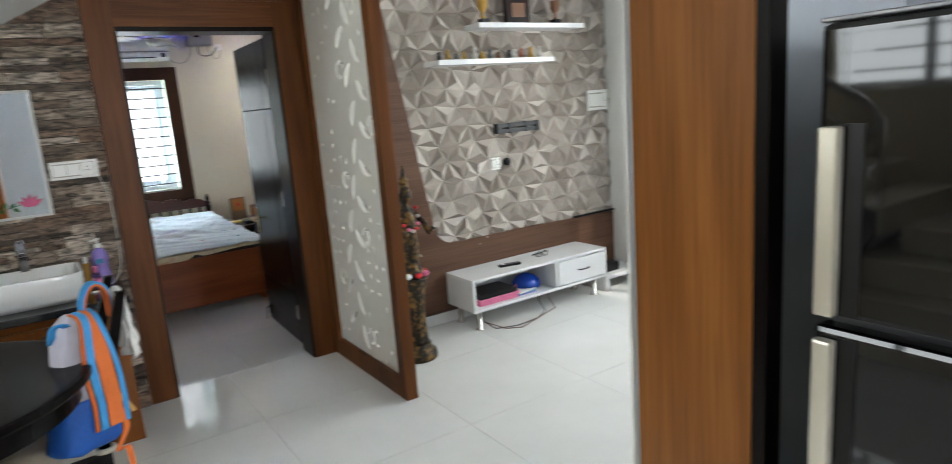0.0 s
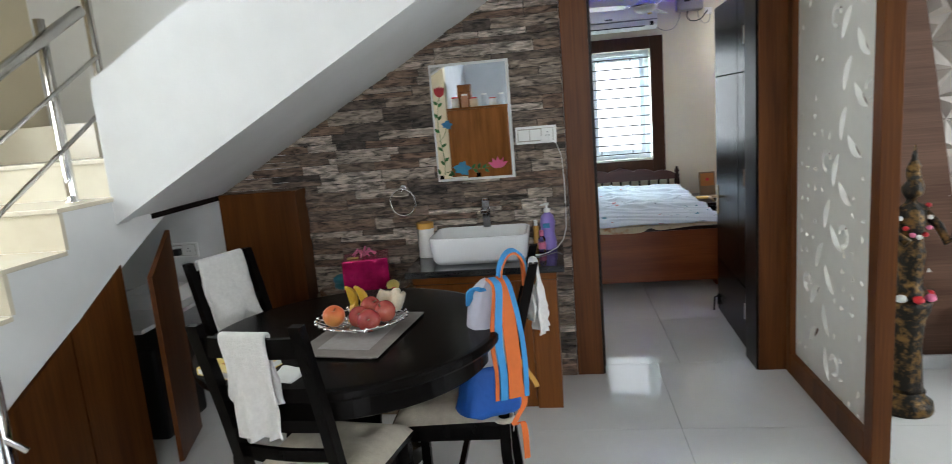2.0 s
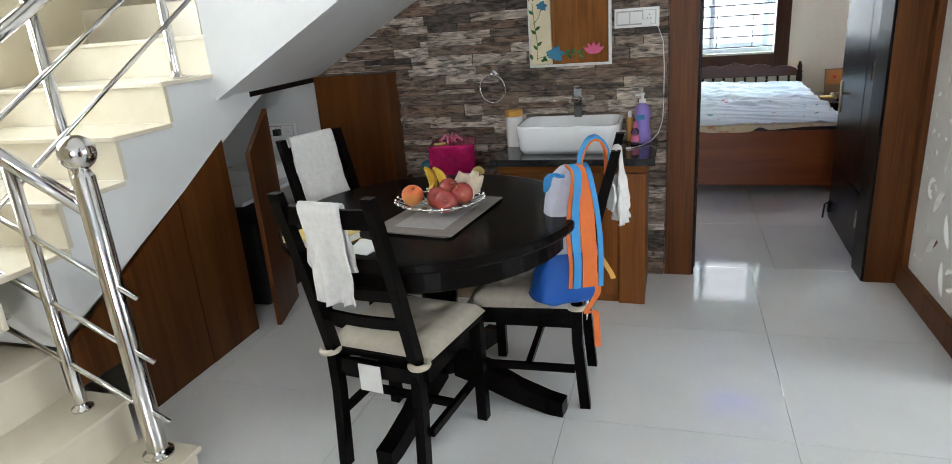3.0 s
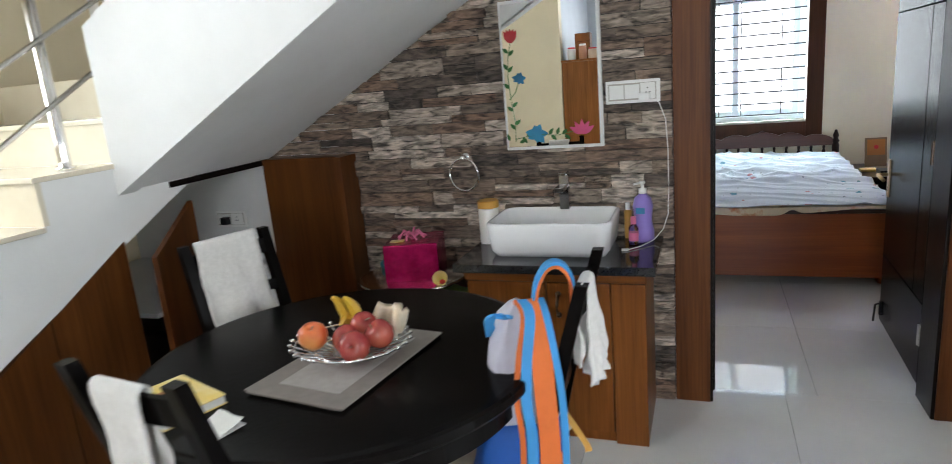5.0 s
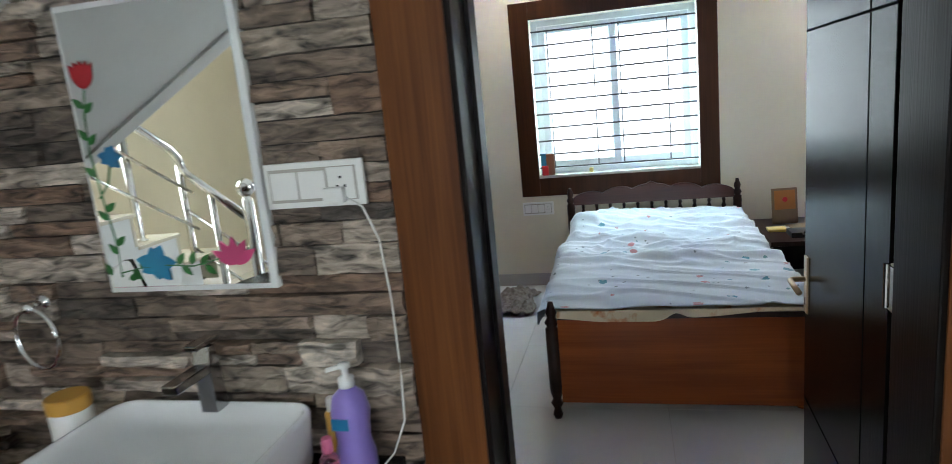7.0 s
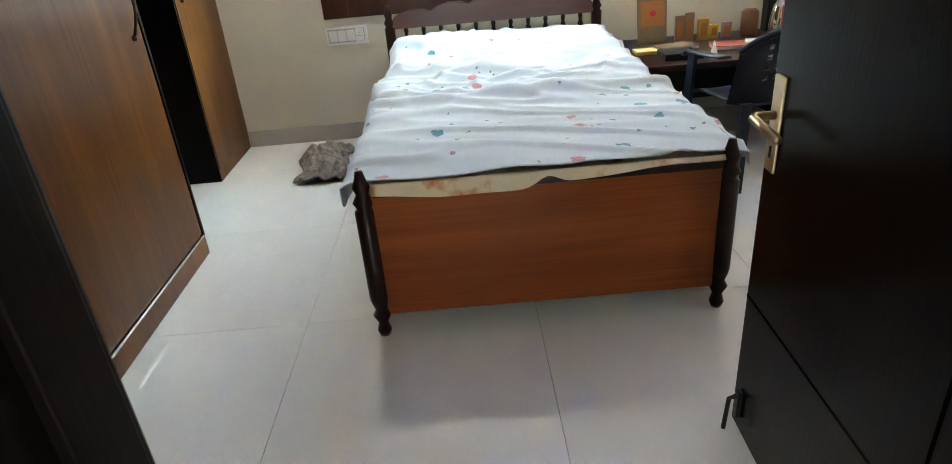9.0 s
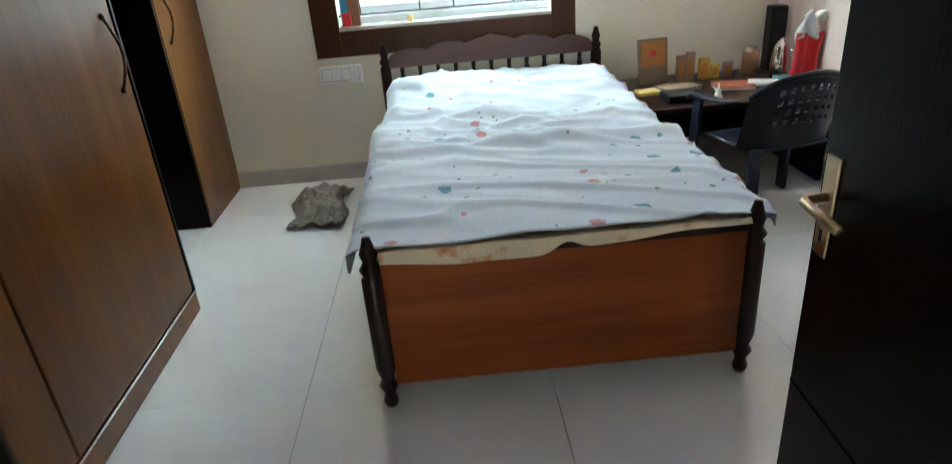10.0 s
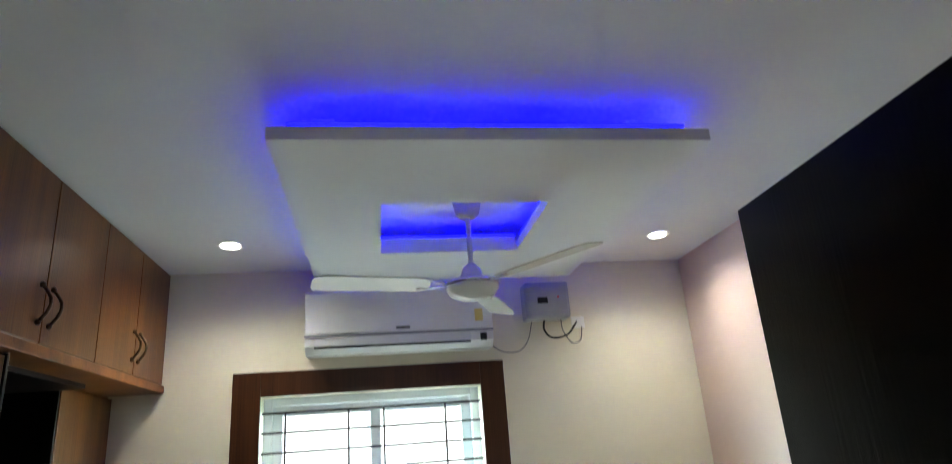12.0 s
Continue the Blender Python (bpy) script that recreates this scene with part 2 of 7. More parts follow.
M_BRASS = material("satin_brass", (0.55, 0.42, 0.26), 0.28, 1.0)
M_BRONZE = material("antique_bronze", (0.10, 0.065, 0.04), 0.35, 1.0, color2=(0.05, 0.035, 0.025), scale=60)
M_BLACK = material("black_plastic", (0.006, 0.006, 0.0065), 0.4, spec=0.3)
M_GRANITE = material("black_granite", (0.008, 0.008, 0.009), 0.08, color2=(0.022, 0.022, 0.024), scale=160)
M_WHITEP = material("white_plastic", (0.82, 0.81, 0.78), 0.3)
M_CERAMIC = material("white_ceramic", (0.86, 0.86, 0.86), 0.08)
M_WHITEL = material("white_laminate", (0.80, 0.80, 0.80), 0.25, color2=(0.76, 0.76, 0.76), scale=3)
M_MIRROR = material("mirror_glass", (0.92, 0.93, 0.92), 0.01, 1.0)
M_JALI = material("white_cut_board", (0.84, 0.82, 0.75), 0.5, color2=(0.80, 0.78, 0.71), scale=8)
M_UPVC = material("window_plastic", (0.78, 0.82, 0.85), 0.3)
M_IRON = material("painted_iron", (0.05, 0.05, 0.055), 0.5)
M_TOWEL = material("white_towel", (0.78, 0.76, 0.72), 0.95, color2=(0.70, 0.68, 0.64), scale=60, bump=0.6, bump_scale=260, sheen=0.3)
M_CUSHION = material("beige_cushion", (0.57, 0.51, 0.40), 0.9, color2=(0.50, 0.44, 0.34), scale=30, bump=0.3, bump_scale=160)


def stone_material():
    m = bpy.data.materials.new("stacked_slate")
    m.use_nodes = True
    nt = m.node_tree
    b = nt.nodes["Principled BSDF"]
    b.inputs["Roughness"].default_value = 0.62
    g = nt.nodes.new("ShaderNodeNewGeometry")
    oi = nt.nodes.new("ShaderNodeObjectInfo")
    s = nt.nodes.new("ShaderNodeMath")
    s.operation = "ADD"
    nt.links.new(g.outputs["Random Per Island"], s.inputs[0])
    nt.links.new(oi.outputs["Random"], s.inputs[1])
    fr = nt.nodes.new("ShaderNodeMath")
    fr.operation = "FRACT"
    nt.links.new(s.outputs[0], fr.inputs[0])
    tone = nt.nodes.new("ShaderNodeValToRGB")
    tone.color_ramp.interpolation = "LINEAR"
    cols = [(0.0, (0.075, 0.060, 0.049)), (0.25, (0.18, 0.135, 0.102)), (0.45, (0.18, 0.112, 0.076)), (0.62, (0.28, 0.225, 0.175)), (0.82, (0.38, 0.315, 0.255)), (1.0, (0.50, 0.43, 0.36))]
    el = tone.color_ramp.elements
    el[0].position, el[0].color = cols[0][0], (*cols[0][1], 1)
    el[1].position, el[1].color = cols[-1][0], (*cols[-1][1], 1)
    for p, c in cols[1:-1]:
        e = el.new(p)
        e.color = (*c, 1)
    nt.links.new(fr.outputs[0], tone.inputs["Fac"])
    pos = nt.nodes.new("ShaderNodeMapping")
    pos.inputs["Scale"].default_value = (14, 14, 55)
    nt.links.new(g.outputs["Position"], pos.inputs["Vector"])
    n = nt.nodes.new("ShaderNodeTexNoise")
    n.inputs["Scale"].default_value, n.inputs["Detail"].default_value = 1.0, 6
    n.inputs["Distortion"].default_value = 0.8
    nt.links.new(pos.outputs["Vector"], n.inputs["Vector"])
    mr = nt.nodes.new("ShaderNodeMapRange")
    mr.inputs["From Min"].default_value, mr.inputs["From Max"].default_value = 0.3, 0.7
    mr.inputs["To Min"].default_value, mr.inputs["To Max"].default_value = 0.1, 1.8
    nt.links.new(n.outputs["Fac"], mr.inputs["Value"])
    hs = nt.nodes.new("ShaderNodeHueSaturation")
    nt.links.new(mr.outputs["Result"], hs.inputs["Value"])
    nt.links.new(tone.outputs["Color"], hs.inputs["Color"])
    nt.links.new(hs.outputs["Color"], b.inputs["Base Color"])
    bp = nt.nodes.new("ShaderNodeBump")
    bp.inputs["Strength"].default_value, bp.inputs["Distance"].default_value = 1.0, 0.014
    nt.links.new(n.outputs["Fac"], bp.inputs["Height"])
    nt.links.new(bp.outputs["Normal"], b.inputs["Normal"])
    return m


M_STONE = stone_material()


def glass_material(name, tint=(1, 1, 1), rough=0.0):
    m = bpy.data.materials.new(name)
    m.use_nodes = True
    b = m.node_tree.nodes["Principled BSDF"]
    b.inputs["Base Color"].default_value = (*tint, 1)
    b.inputs["Transmission Weight"].default_value = 1.0
    b.inputs["Roughness"].default_value = rough
    b.inputs["IOR"].default_value = 1.45
    return m


M_GLASS = glass_material("window_glass")
M_LED = material("blue_led", (0.0, 0.0, 0.1), 0.5, emission=(0.0, 0.0, 1.0), strength=9.0)
M_DOWN = material("downlight_glow", (0.9, 0.9, 0.9), 0.5, emission=(1.0, 0.97, 0.92), strength=9.0)
M_OUT = material("bright_outdoors", (0.05, 0.05, 0.05), 1.0, emission=(0.93, 0.97, 1.0), strength=2.2)

# ---- large structure ----
N, S, BC, EX = 4.36, 8.165, 2.778, 3.132          # dining face of the door wall, bedroom window wall, its ceiling and east wall
CEIL, TOP = 3.03, 5.4

structure("floor", boxes((-2.4, 4.75, -2.75, 4.5, -0.12, -0.009), (-0.75, EX + 0.15, 4.5, S + 0.2, -0.12, -0.009)), M_GROUT,
          "pale polished vitrified tile floor with thin joints", "floor")
FLOOR = bpy.data.objects["floor"]

structure("wall_north", boxes((-2.25, 0.945, N, 4.5, 0, TOP), (1.85, 4.62, N, 4.5, 0, CEIL + 0.2), (0.945, 1.85, N, 4.5, 2.14, TOP)), M_WALL,
          "white painted wall between dining room and bedroom", "wall")
structure("wall_bedroom_south", boxes((-0.6, 0.945, 4.5, 4.54, 0, BC), (1.85, EX, 4.5, 4.54, 0, BC), (0.945, 1.85, 4.5, 4.54, 2.14, BC)), M_BCREAM,
          "cream painted bedroom wall around the doorway", "wall")
structure("wall_west", boxes((-2.4, -2.25, -0.75, 1.75, 0, TOP), (-2.4, -2.25, 2.98, 4.5, 0, TOP), (-2.4, -2.25, 1.75, 2.98, 0, 1.46), (-2.4, -2.25, 1.75, 2.98, 2.76, TOP)), M_CREAM,
          "cream painted stairwell wall with a barred window", "wall")
structure("wall_dining_south", boxes((-2.25, -0.66, -0.75, -0.6, 0, TOP)), M_CREAM, "cream painted dining room wall", "wall")
structure("wall_stairwell_upper", boxes((-1.2, -1.05, -0.6, 3.37, CEIL + 0.2, TOP), (-1.05, 1.2, 3.22, 3.37, CEIL + 0.2, TOP), (1.05, 1.2, 3.37, N, CEIL + 0.2, TOP)), M_CREAM,
          "cream wall round the stairwell on the upper floor", "wall")
structure("wall_kitchen_west", boxes((-0.81, -0.66, -2.6, -0.75, 0, CEIL)), M_GREY, "grey painted kitchen wall", "wall")
# Window opening added in the unseen end wall for the fill lamp.
structure("wall_kitchen_south", boxes((-0.81, 0.9, -2.75, -2.6, 0, CEIL), (2.1, 2.6, -2.75, -2.6, 0, CEIL), (0.9, 2.1, -2.75, -2.6, 0, 1.0), (0.9, 2.1, -2.75, -2.6, 2.2, CEIL)), M_GREY, "grey painted kitchen end wall with an added window opening", "wall")
structure("wall_kitchen_east", boxes((2.45, 2.6, -2.6, 1.13, 0, CEIL)), M_GREY, "blue grey painted wall behind the fridge", "wall")
structure("wall_divider", boxes((1.76, 4.62, 1.13, 1.47, 0, CEIL)), M_GREY, "grey painted wall end between kitchen and living room", "wall")
# The window opening is assumed, hidden behind the divider end.
structure("wall_living_east", boxes((4.62, 4.75, 1.13, 1.8, 0, CEIL), (4.62, 4.75, 3.5, 4.5, 0, CEIL), (4.62, 4.75, 1.8, 3.5, 0, 0.8), (4.62, 4.75, 1.8, 3.5, 2.3, CEIL)), M_WALL,
          "white painted living room wall with an added window opening", "wall")
structure("wall_bedroom_west", boxes((-0.75, -0.6, 4.5, S + 0.2, 0, BC)), M_BCREAM, "cream painted wall behind the wardrobes", "wall")
structure("wall_bedroom_east", boxes((EX, EX + 0.15, 4.5, S + 0.2, 0, BC)), M_PINK, "pale pink painted bedroom wall", "wall")
WX0, WX1, WZ0, WZ1 = 0.597, 1.803, 0.875, 2.075
structure("wall_bedroom_north", boxes((-0.6, WX0, S, S + 0.2, 0, BC), (WX1, EX, S, S + 0.2, 0, BC), (WX0, WX1, S, S + 0.2, 0, WZ0), (WX0, WX1, S, S + 0.2, WZ1, BC)), M_BCREAM,
          "cream painted bedroom wall with the window", "wall")
structure("ceiling", boxes((-1.2, 4.75, -2.75, 3.37, CEIL, CEIL + 0.2), (1.05, 4.75, 3.37, N, CEIL, CEIL + 0.2), (-2.4, -1.2, -0.75, 0.5, CEIL, CEIL + 0.2)), M_CEIL,
          "flat white painted ceiling", "ceiling")
structure("ceiling_stairwell", boxes((-2.4, 1.2, -0.75, 4.5, TOP, TOP + 0.15)), M_CEIL, "white ceiling over the stairwell", "ceiling")
structure("ceiling_bedroom", boxes((-0.75, EX + 0.15, 4.5, S + 0.2, BC, BC + 0.15)), M_CEIL, "flat white bedroom ceiling", "ceiling")
structure("baseboard_bedroom", boxes((-0.15, EX - 0.012, S - 0.012, S, 0, 0.10), (EX - 0.012, EX, 4.58, S, 0, 0.10), bevel=0.003), M_SKIRT,
          "grey beige tile skirting round the bedroom", "baseboard")
structure("baseboard_living", boxes((2.045, 4.62, 4.285, 4.33, 0, 0.075), bevel=0.003), M_WHITEL, "low white skirting under the panelled wall", "baseboard")

# doorway: brown cladding on the dining face, dark rebated frame, plaster reveal behind it
door = thing("door_1", (1.8, 4.56, 0), "open dark stained flush door with grooves and brass lever", "door", kind="structure")
surround = thing("door_surround", (1.4, N, 0), "wide brown laminate door surround beside the stone wall", "door frame", kind="structure")
surround.location = (0, 0, 0)
part("jamb", boxes((0.823, 0.968, 4.33, 4.36, 0, 2.27), bevel=0.003), M_FRAME, surround)
part("jamb", boxes((1.825, 2.035, 4.33, 4.36, 0, 2.27), bevel=0.003), M_FRAME, surround)
part("head", boxes((0.823, 2.035, 4.33, 4.36, 2.27, 2.42), (0.968, 1.825, 4.33, 4.36, 2.125, 2.27), bevel=0.003), M_FRAMEH, surround)
part("lining", boxes((0.948, 0.98, 4.335, 4.53, 0, 2.1), bevel=0.004), M_DARK, surround, "dark stained door frame post")
part("lining", boxes((1.812, 1.845, 4.335, 4.545, 0, 2.1), bevel=0.004), M_DARK, surround, "dark stained door frame post")
part("lining", boxes((0.948, 1.845, 4.335, 4.53, 2.1, 2.135), bevel=0.004), M_DARK, surround, "dark stained door frame head")
part("stop", boxes((0.98, 0.990, 4.45, 4.51, 0, 2.1), bevel=0.002), M_DARK, surround)
part("reveal", boxes((0.935, 0.951, 4.532, 4.543, 0, 2.14)), M_BCREAM, surround, "bare cream plaster edge of the reveal")

# jali partition
JX0, JX1, JY0 = 1.968, 2.04, 3.325
jali = thing("jali_screen", (0, 0, 0), "brown framed partition with a white floral cut-out panel", "partition", kind="structure")
part("post", boxes((JX0, JX1, JY0, JY0 + 0.075, 0, CEIL), bevel=0.003), M_FRAME, jali)
part("post", boxes((JX0, JX1, 4.27, 4.33, 0, CEIL), bevel=0.003), M_FRAME, jali)
part("rail", boxes((JX0, JX1, JY0 + 0.075, 4.27, 0, 0.115), bevel=0.003), M_FRAME, jali)
part("rail", boxes((JX0, JX1, JY0 + 0.075, 4.27, 2.9, CEIL), bevel=0.003), M_FRAME, jali)


def jali_field(y, z):
    """Below zero where the board is cut away: a winding stem of long leaf slits and curls, with small wedge nicks beside it."""
    u, v = (y - JY0) / 0.95, z
    stem = 0.50 + 0.17 * math.sin(v * 2.6 + 0.5)
    d = 1.0
    for k in range(26):
        cz = 0.22 + k * 0.105
        side = 1 if k % 2 else -1
        cu = 0.50 + 0.17 * math.sin(cz * 2.6 + 0.5) + side * 0.075
        a = 0.65 * side + 0.35 * math.cos(2.6 * cz)
        dy, dz = (u - cu) * 0.95, v - cz
        p, q = dy * math.cos(a) + dz * math.sin(a), -dy * math.sin(a) + dz * math.cos(a)
        w = 0.025 * (1 - (q / 0.085) ** 2) if abs(q) < 0.085 else -0.03
        d = min(d, abs(p + 2.2 * q * q) - w)
        if k % 3 == 0:
            e = math.hypot(dy - side * 0.09, dz - 0.03)
            if math.atan2(dz - 0.03, (dy - side * 0.09) * side) > -1.9:
                d = min(d, abs(e - 0.042) - 0.011)
    cy, cz = math.floor(y / 0.085), math.floor(z / 0.085)
    h = noise.cell(Vector((cy * 1.3 + 0.5, cz * 1.7 + 0.5, 3.1)))
    h2 = noise.cell(Vector((cy * 1.1 + 7.5, cz * 1.9 + 2.5, 9.1)))
    if abs(u - stem) > 0.16 and h > 0.1 and (v < 1.25 or h > 0.55):
        dy, dz = y - (cy + 0.5) * 0.085, z - (cz + 0.5) * 0.085
        a = h2 * 3.1
        p, q = dy * math.cos(a) + dz * math.sin(a), -dy * math.sin(a) + dz * math.cos(a)
        if abs(q) < 0.026:
            d = min(d, abs(p) - 0.013 * (0.5 + q / 0.052))
    return d


def jali_panel():
    bm = bmesh.new()
    y0, y1, z0, z1, st = JY0 + 0.075, 4.27, 0.115, 2.9, 0.011
    ny, nz = int((y1 - y0) / st), int((z1 - z0) / st)
    ys = [y0 + (y1 - y0) * i / ny for i in range(ny + 1)]
    zs = [z0 + (z1 - z0) * j / nz for j in range(nz + 1)]
    f = [[jali_field(y, z) for y in ys] for z in zs]
    vs = {}
    def vert(y, z):
        k = (round(y, 5), round(z, 5))
        if k not in vs:
            vs[k] = bm.verts.new((0, y, z))
        return vs[k]
    for j in range(nz):
        for i in range(ny):
            c = [(ys[i], zs[j], f[j][i]), (ys[i + 1], zs[j], f[j][i + 1]), (ys[i + 1], zs[j + 1], f[j + 1][i + 1]), (ys[i], zs[j + 1], f[j + 1][i])]
            poly = []
            for a, b in zip(c, c[1:] + c[:1]):
                if a[2] > 0:
                    poly.append(vert(a[0], a[1]))
                if (a[2] > 0) != (b[2] > 0):
                    t = a[2] / (a[2] - b[2])
                    poly.append(vert(a[0] + (b[0] - a[0]) * t, a[1] + (b[1] - a[1]) * t))
            poly = list(dict.fromkeys(poly))
            if len(poly) > 2 and bm.faces.get(poly) is None:
                bm.faces.new(poly)
    ob = part("cut_panel", bm, M_JALI, jali, "white board pierced with leaf and curl shapes")
    ob.location.x = 2.011
    md = ob.modifiers.new("depth", "SOLIDIFY")
    md.thickness = 0.026
    md.offset = 0
    return ob


jali_panel()

# panelled living room wall: walnut boarding with a rounded field of faceted relief
tvwall = thing("panelled_wall", (0, 0, 0), "walnut laminate wall panel framing a faceted taupe relief", "wall panel", kind="structure")
bm = bmesh.new()
PL, PB = 2.93, 0.585
edge = [(2.50, CEIL), (2.53, 2.30), (2.66, 1.55), (2.76, 0.95)]
for k in range(9):
    a = math.pi + (math.pi / 2) * k / 8
    edge.append((2.98 + 0.19 * math.cos(a - 0.12), PB + 0.21 + 0.21 * math.sin(a)))
edge += [(3.6, PB), (4.62, 0.565)]
prism(bm, [(2.045, 0.075), (4.62, 0.075)] + edge[::-1] + [(2.045, CEIL)], "y", 4.305, 4.345)
part("boarding", bm, M_TVWOOD, tvwall)
part("ledge", boxes((4.15, 4.62, 4.285, 4.304, 0.575, 0.592), bevel=0.002), M_BLACK, tvwall)


def relief():
    """Rows of shaken triangles, each fanning out from a raised point; each facet its own island."""
    rnd = random.Random(5)
    bm = bmesh.new()
    x0, x1, z0, z1, st = 2.4, 4.62, 0.5, CEIL, 0.165
    nx, nz = round((x1 - x0) / st), round((z1 - z0) / (st * 0.8))
    g = []
    for j in range(nz + 1):
        row = []
        for i in range(nx + 2):
            x = x0 + (x1 - x0) * (i - (0.5 if j % 2 else 0.0)) / nx
            x = min(x1, max(x0, x + rnd.uniform(-0.022, 0.022)))
            z = z0 + (z1 - z0) * j / nz + (rnd.uniform(-0.022, 0.022) if 0 < j < nz else 0)
            row.append(Vector((x, 4.344 - rnd.uniform(0.0, 0.006), z)))
        g.append(row)
    def fan(a, b, c):
        m = (a + b + c) / 3 + Vector((rnd.uniform(-0.02, 0.02), -rnd.uniform(0.026, 0.042), rnd.uniform(-0.02, 0.02)))
        for p, q in ((a, b), (b, c), (c, a)):
            if (q - p).cross(m - p).length > 1e-4:
                bm.faces.new([bm.verts.new(v) for v in (p, q, m)])
    for j in range(nz):
        lo, hi = g[j], g[j + 1]
        for i in range(nx + 1):
            if j % 2:
                fan(lo[i], lo[i + 1], hi[i])
                fan(lo[i + 1], hi[i + 1], hi[i])
            else:
                fan(lo[i], lo[i + 1], hi[i + 1])
                fan(lo[i], hi[i + 1], hi[i])
    bmesh.ops.recalc_face_normals(bm, faces=bm.faces[:])
    for f in bm.faces:
        if f.normal.y > 0:
            f.normal_flip()
    return bm


def facet_material():
    m = bpy.data.materials.new("faceted_wall_covering")
    m.use_nodes = True
    nt = m.node_tree
    b = nt.nodes["Principled BSDF"]
    b.inputs["Roughness"].default_value = 0.42
    g = nt.nodes.new("ShaderNodeNewGeometry")
    r = nt.nodes.new("ShaderNodeValToRGB")
    el = r.color_ramp.elements
    el[0].position, el[0].color = 0.0, (0.25, 0.205, 0.172, 1)
    el[1].position, el[1].color = 1.0, (0.62, 0.57, 0.51, 1)
    for p, c in ((0.35, (0.31, 0.265, 0.225)), (0.7, (0.41, 0.355, 0.31))):
        e = el.new(p)
        e.color = (*c, 1)
    nt.links.new(g.outputs["Random Per Island"], r.inputs["Fac"])
    n = nt.nodes.new("ShaderNodeTexNoise")
    n.inputs["Scale"].default_value = 11
    nt.links.new(g.outputs["Position"], n.inputs["Vector"])
    mr = nt.nodes.new("ShaderNodeMapRange")
    mr.inputs["To Min"].default_value, mr.inputs["To Max"].default_value = 0.75, 1.25
    nt.links.new(n.outputs["Fac"], mr.inputs["Value"])
    hs = nt.nodes.new("ShaderNodeHueSaturation")
    nt.links.new(mr.outputs["Result"], hs.inputs["Value"])
    nt.links.new(r.outputs["Color"], hs.inputs["Color"])
    nt.links.new(hs.outputs["Color"], b.inputs["Base Color"])
    return m


part("relief", relief(), facet_material(), tvwall, "taupe and white faceted relief covering")

# stairs: three low steps, quarter landing, second flight along the stringer, third flight over the stone wall
XS = -1.2
stairs = thing("staircase", (0, 0, 0), "white staircase with cream marble treads turning over the dining corner", "stairs", kind="structure")
first = [(-0.72, 0.10), (-0.97, 0.275), (-1.22, 0.45), (-1.47, 0.62)]
bm = bmesh.new()
for i, (x, z) in enumerate(first):
    box(bm, -2.25, x - 0.015, 1.3, 2.32 if i < 2 else (2.31 if i == 2 else 2.14), 0 if i == 0 else first[i - 1][1], z - 0.02)
part("lower_risers", bm, M_STEP, stairs)
for i, (x, z) in enumerate(first):
    part("tread", boxes((-2.25 if i == 3 else x - 0.27, x, 1.3, 2.335 if i < 2 else (2.31 if i == 2 else 2.14), z - 0.02, z), bevel=0.004), M_STEP, stairs)
flight = [(2.135, 0.788), (2.44, 0.96), (2.75, 1.132), (3.06, 1.304), (3.40, 1.476)]
for i, (y, z) in enumerate(flight):
    end = flight[i + 1][0] if i < 4 else 4.36
    part("tread", boxes((-2.25, XS + 0.012, y - 0.012, end, z - 0.02, z), bevel=0.004), M_STEP, stairs)
    part("riser", boxes((-2.25, XS + 0.004, y, y + 0.02, z - 0.172, z - 0.02)), M_STEP, stairs)
# stringer side of the second flight: stepped above, straight below
bm = bmesh.new()
line = [(2.30, 0.47)]
for y, z in flight:
    line += [(y + 0.005 if y > 2.3 else 2.30, z - 0.172 if y > 2.3 else 0.62), (y + 0.005 if y > 2.3 else 2.30, z - 0.021)]
line = list(dict.fromkeys(line))
line += [(3.47, 1.455), (3.78, 1.455), (3.78, 1.175), (3.62, 1.105)]
prism(bm, line, "x", -2.25, XS)
part("stringer", bm, M_WALL, stairs)
# winder steps beside the corner and the third flight
third = [(-1.2 + 0.31 * i, 1.65 + 0.174 * i) for i in range(9)]
bm = bmesh.new()
def soffit(x):
    return 1.19 + 0.56 * (x + 1.2)
under = [(-1.2, soffit(-1.2)), (1.05, soffit(1.05))]
up = []
for x, z in third:
    if x < 1.0:
        up += [(x, z - 0.172), (x, z)]
up = [(x + 0.0, z) for x, z in up]
outline = under + [(1.05, up[-1][1])] + up[::-1]
prism(bm, outline, "y", 3.47, 4.355)
part("flight", bm, M_WALL, stairs)
# closed white side of the third flight
bm = bmesh.new()
prism(bm, [(-1.2, soffit(-1.2) - 0.012), (1.05, soffit(1.05) - 0.012), (1.05, soffit(1.05) + 0.62), (-1.2, soffit(-1.2) + 0.62)], "y", 3.38, 3.47)
part("side", bm, M_WALL, stairs)
part("winder", boxes((-2.25, XS - 0.3, 3.75, 4.355, 1.476, 1.65)), M_STEP, stairs)
part("landing_slab", boxes((-2.25, XS, 3.784, 4.355, 1.2, 1.45)), M_WALL, stairs)

# cupboard under the stairs
cup = thing("stair_cupboard", (0, 0, 0), "teak veneer cupboard doors under the stairs, one standing open", "cupboard")
def low(y):
    return 0.40 + 0.545 * (y - 2.26)
bm = bmesh.new()
prism(bm, [(2.545, 0.002), (3.0, 0.002), (3.0, low(3.0)), (2.31, low(2.31)), (2.31, 0.285), (2.545, 0.285)], "x", XS - 0.022, XS + 0.002)
part("door", bm, M_CUPB, cup)
bm = bmesh.new()
prism(bm, [(3.006, 0.002), (3.36, 0.002), (3.36, low(3.36)), (3.006, low(3.006))], "x", XS - 0.022, XS + 0.004)
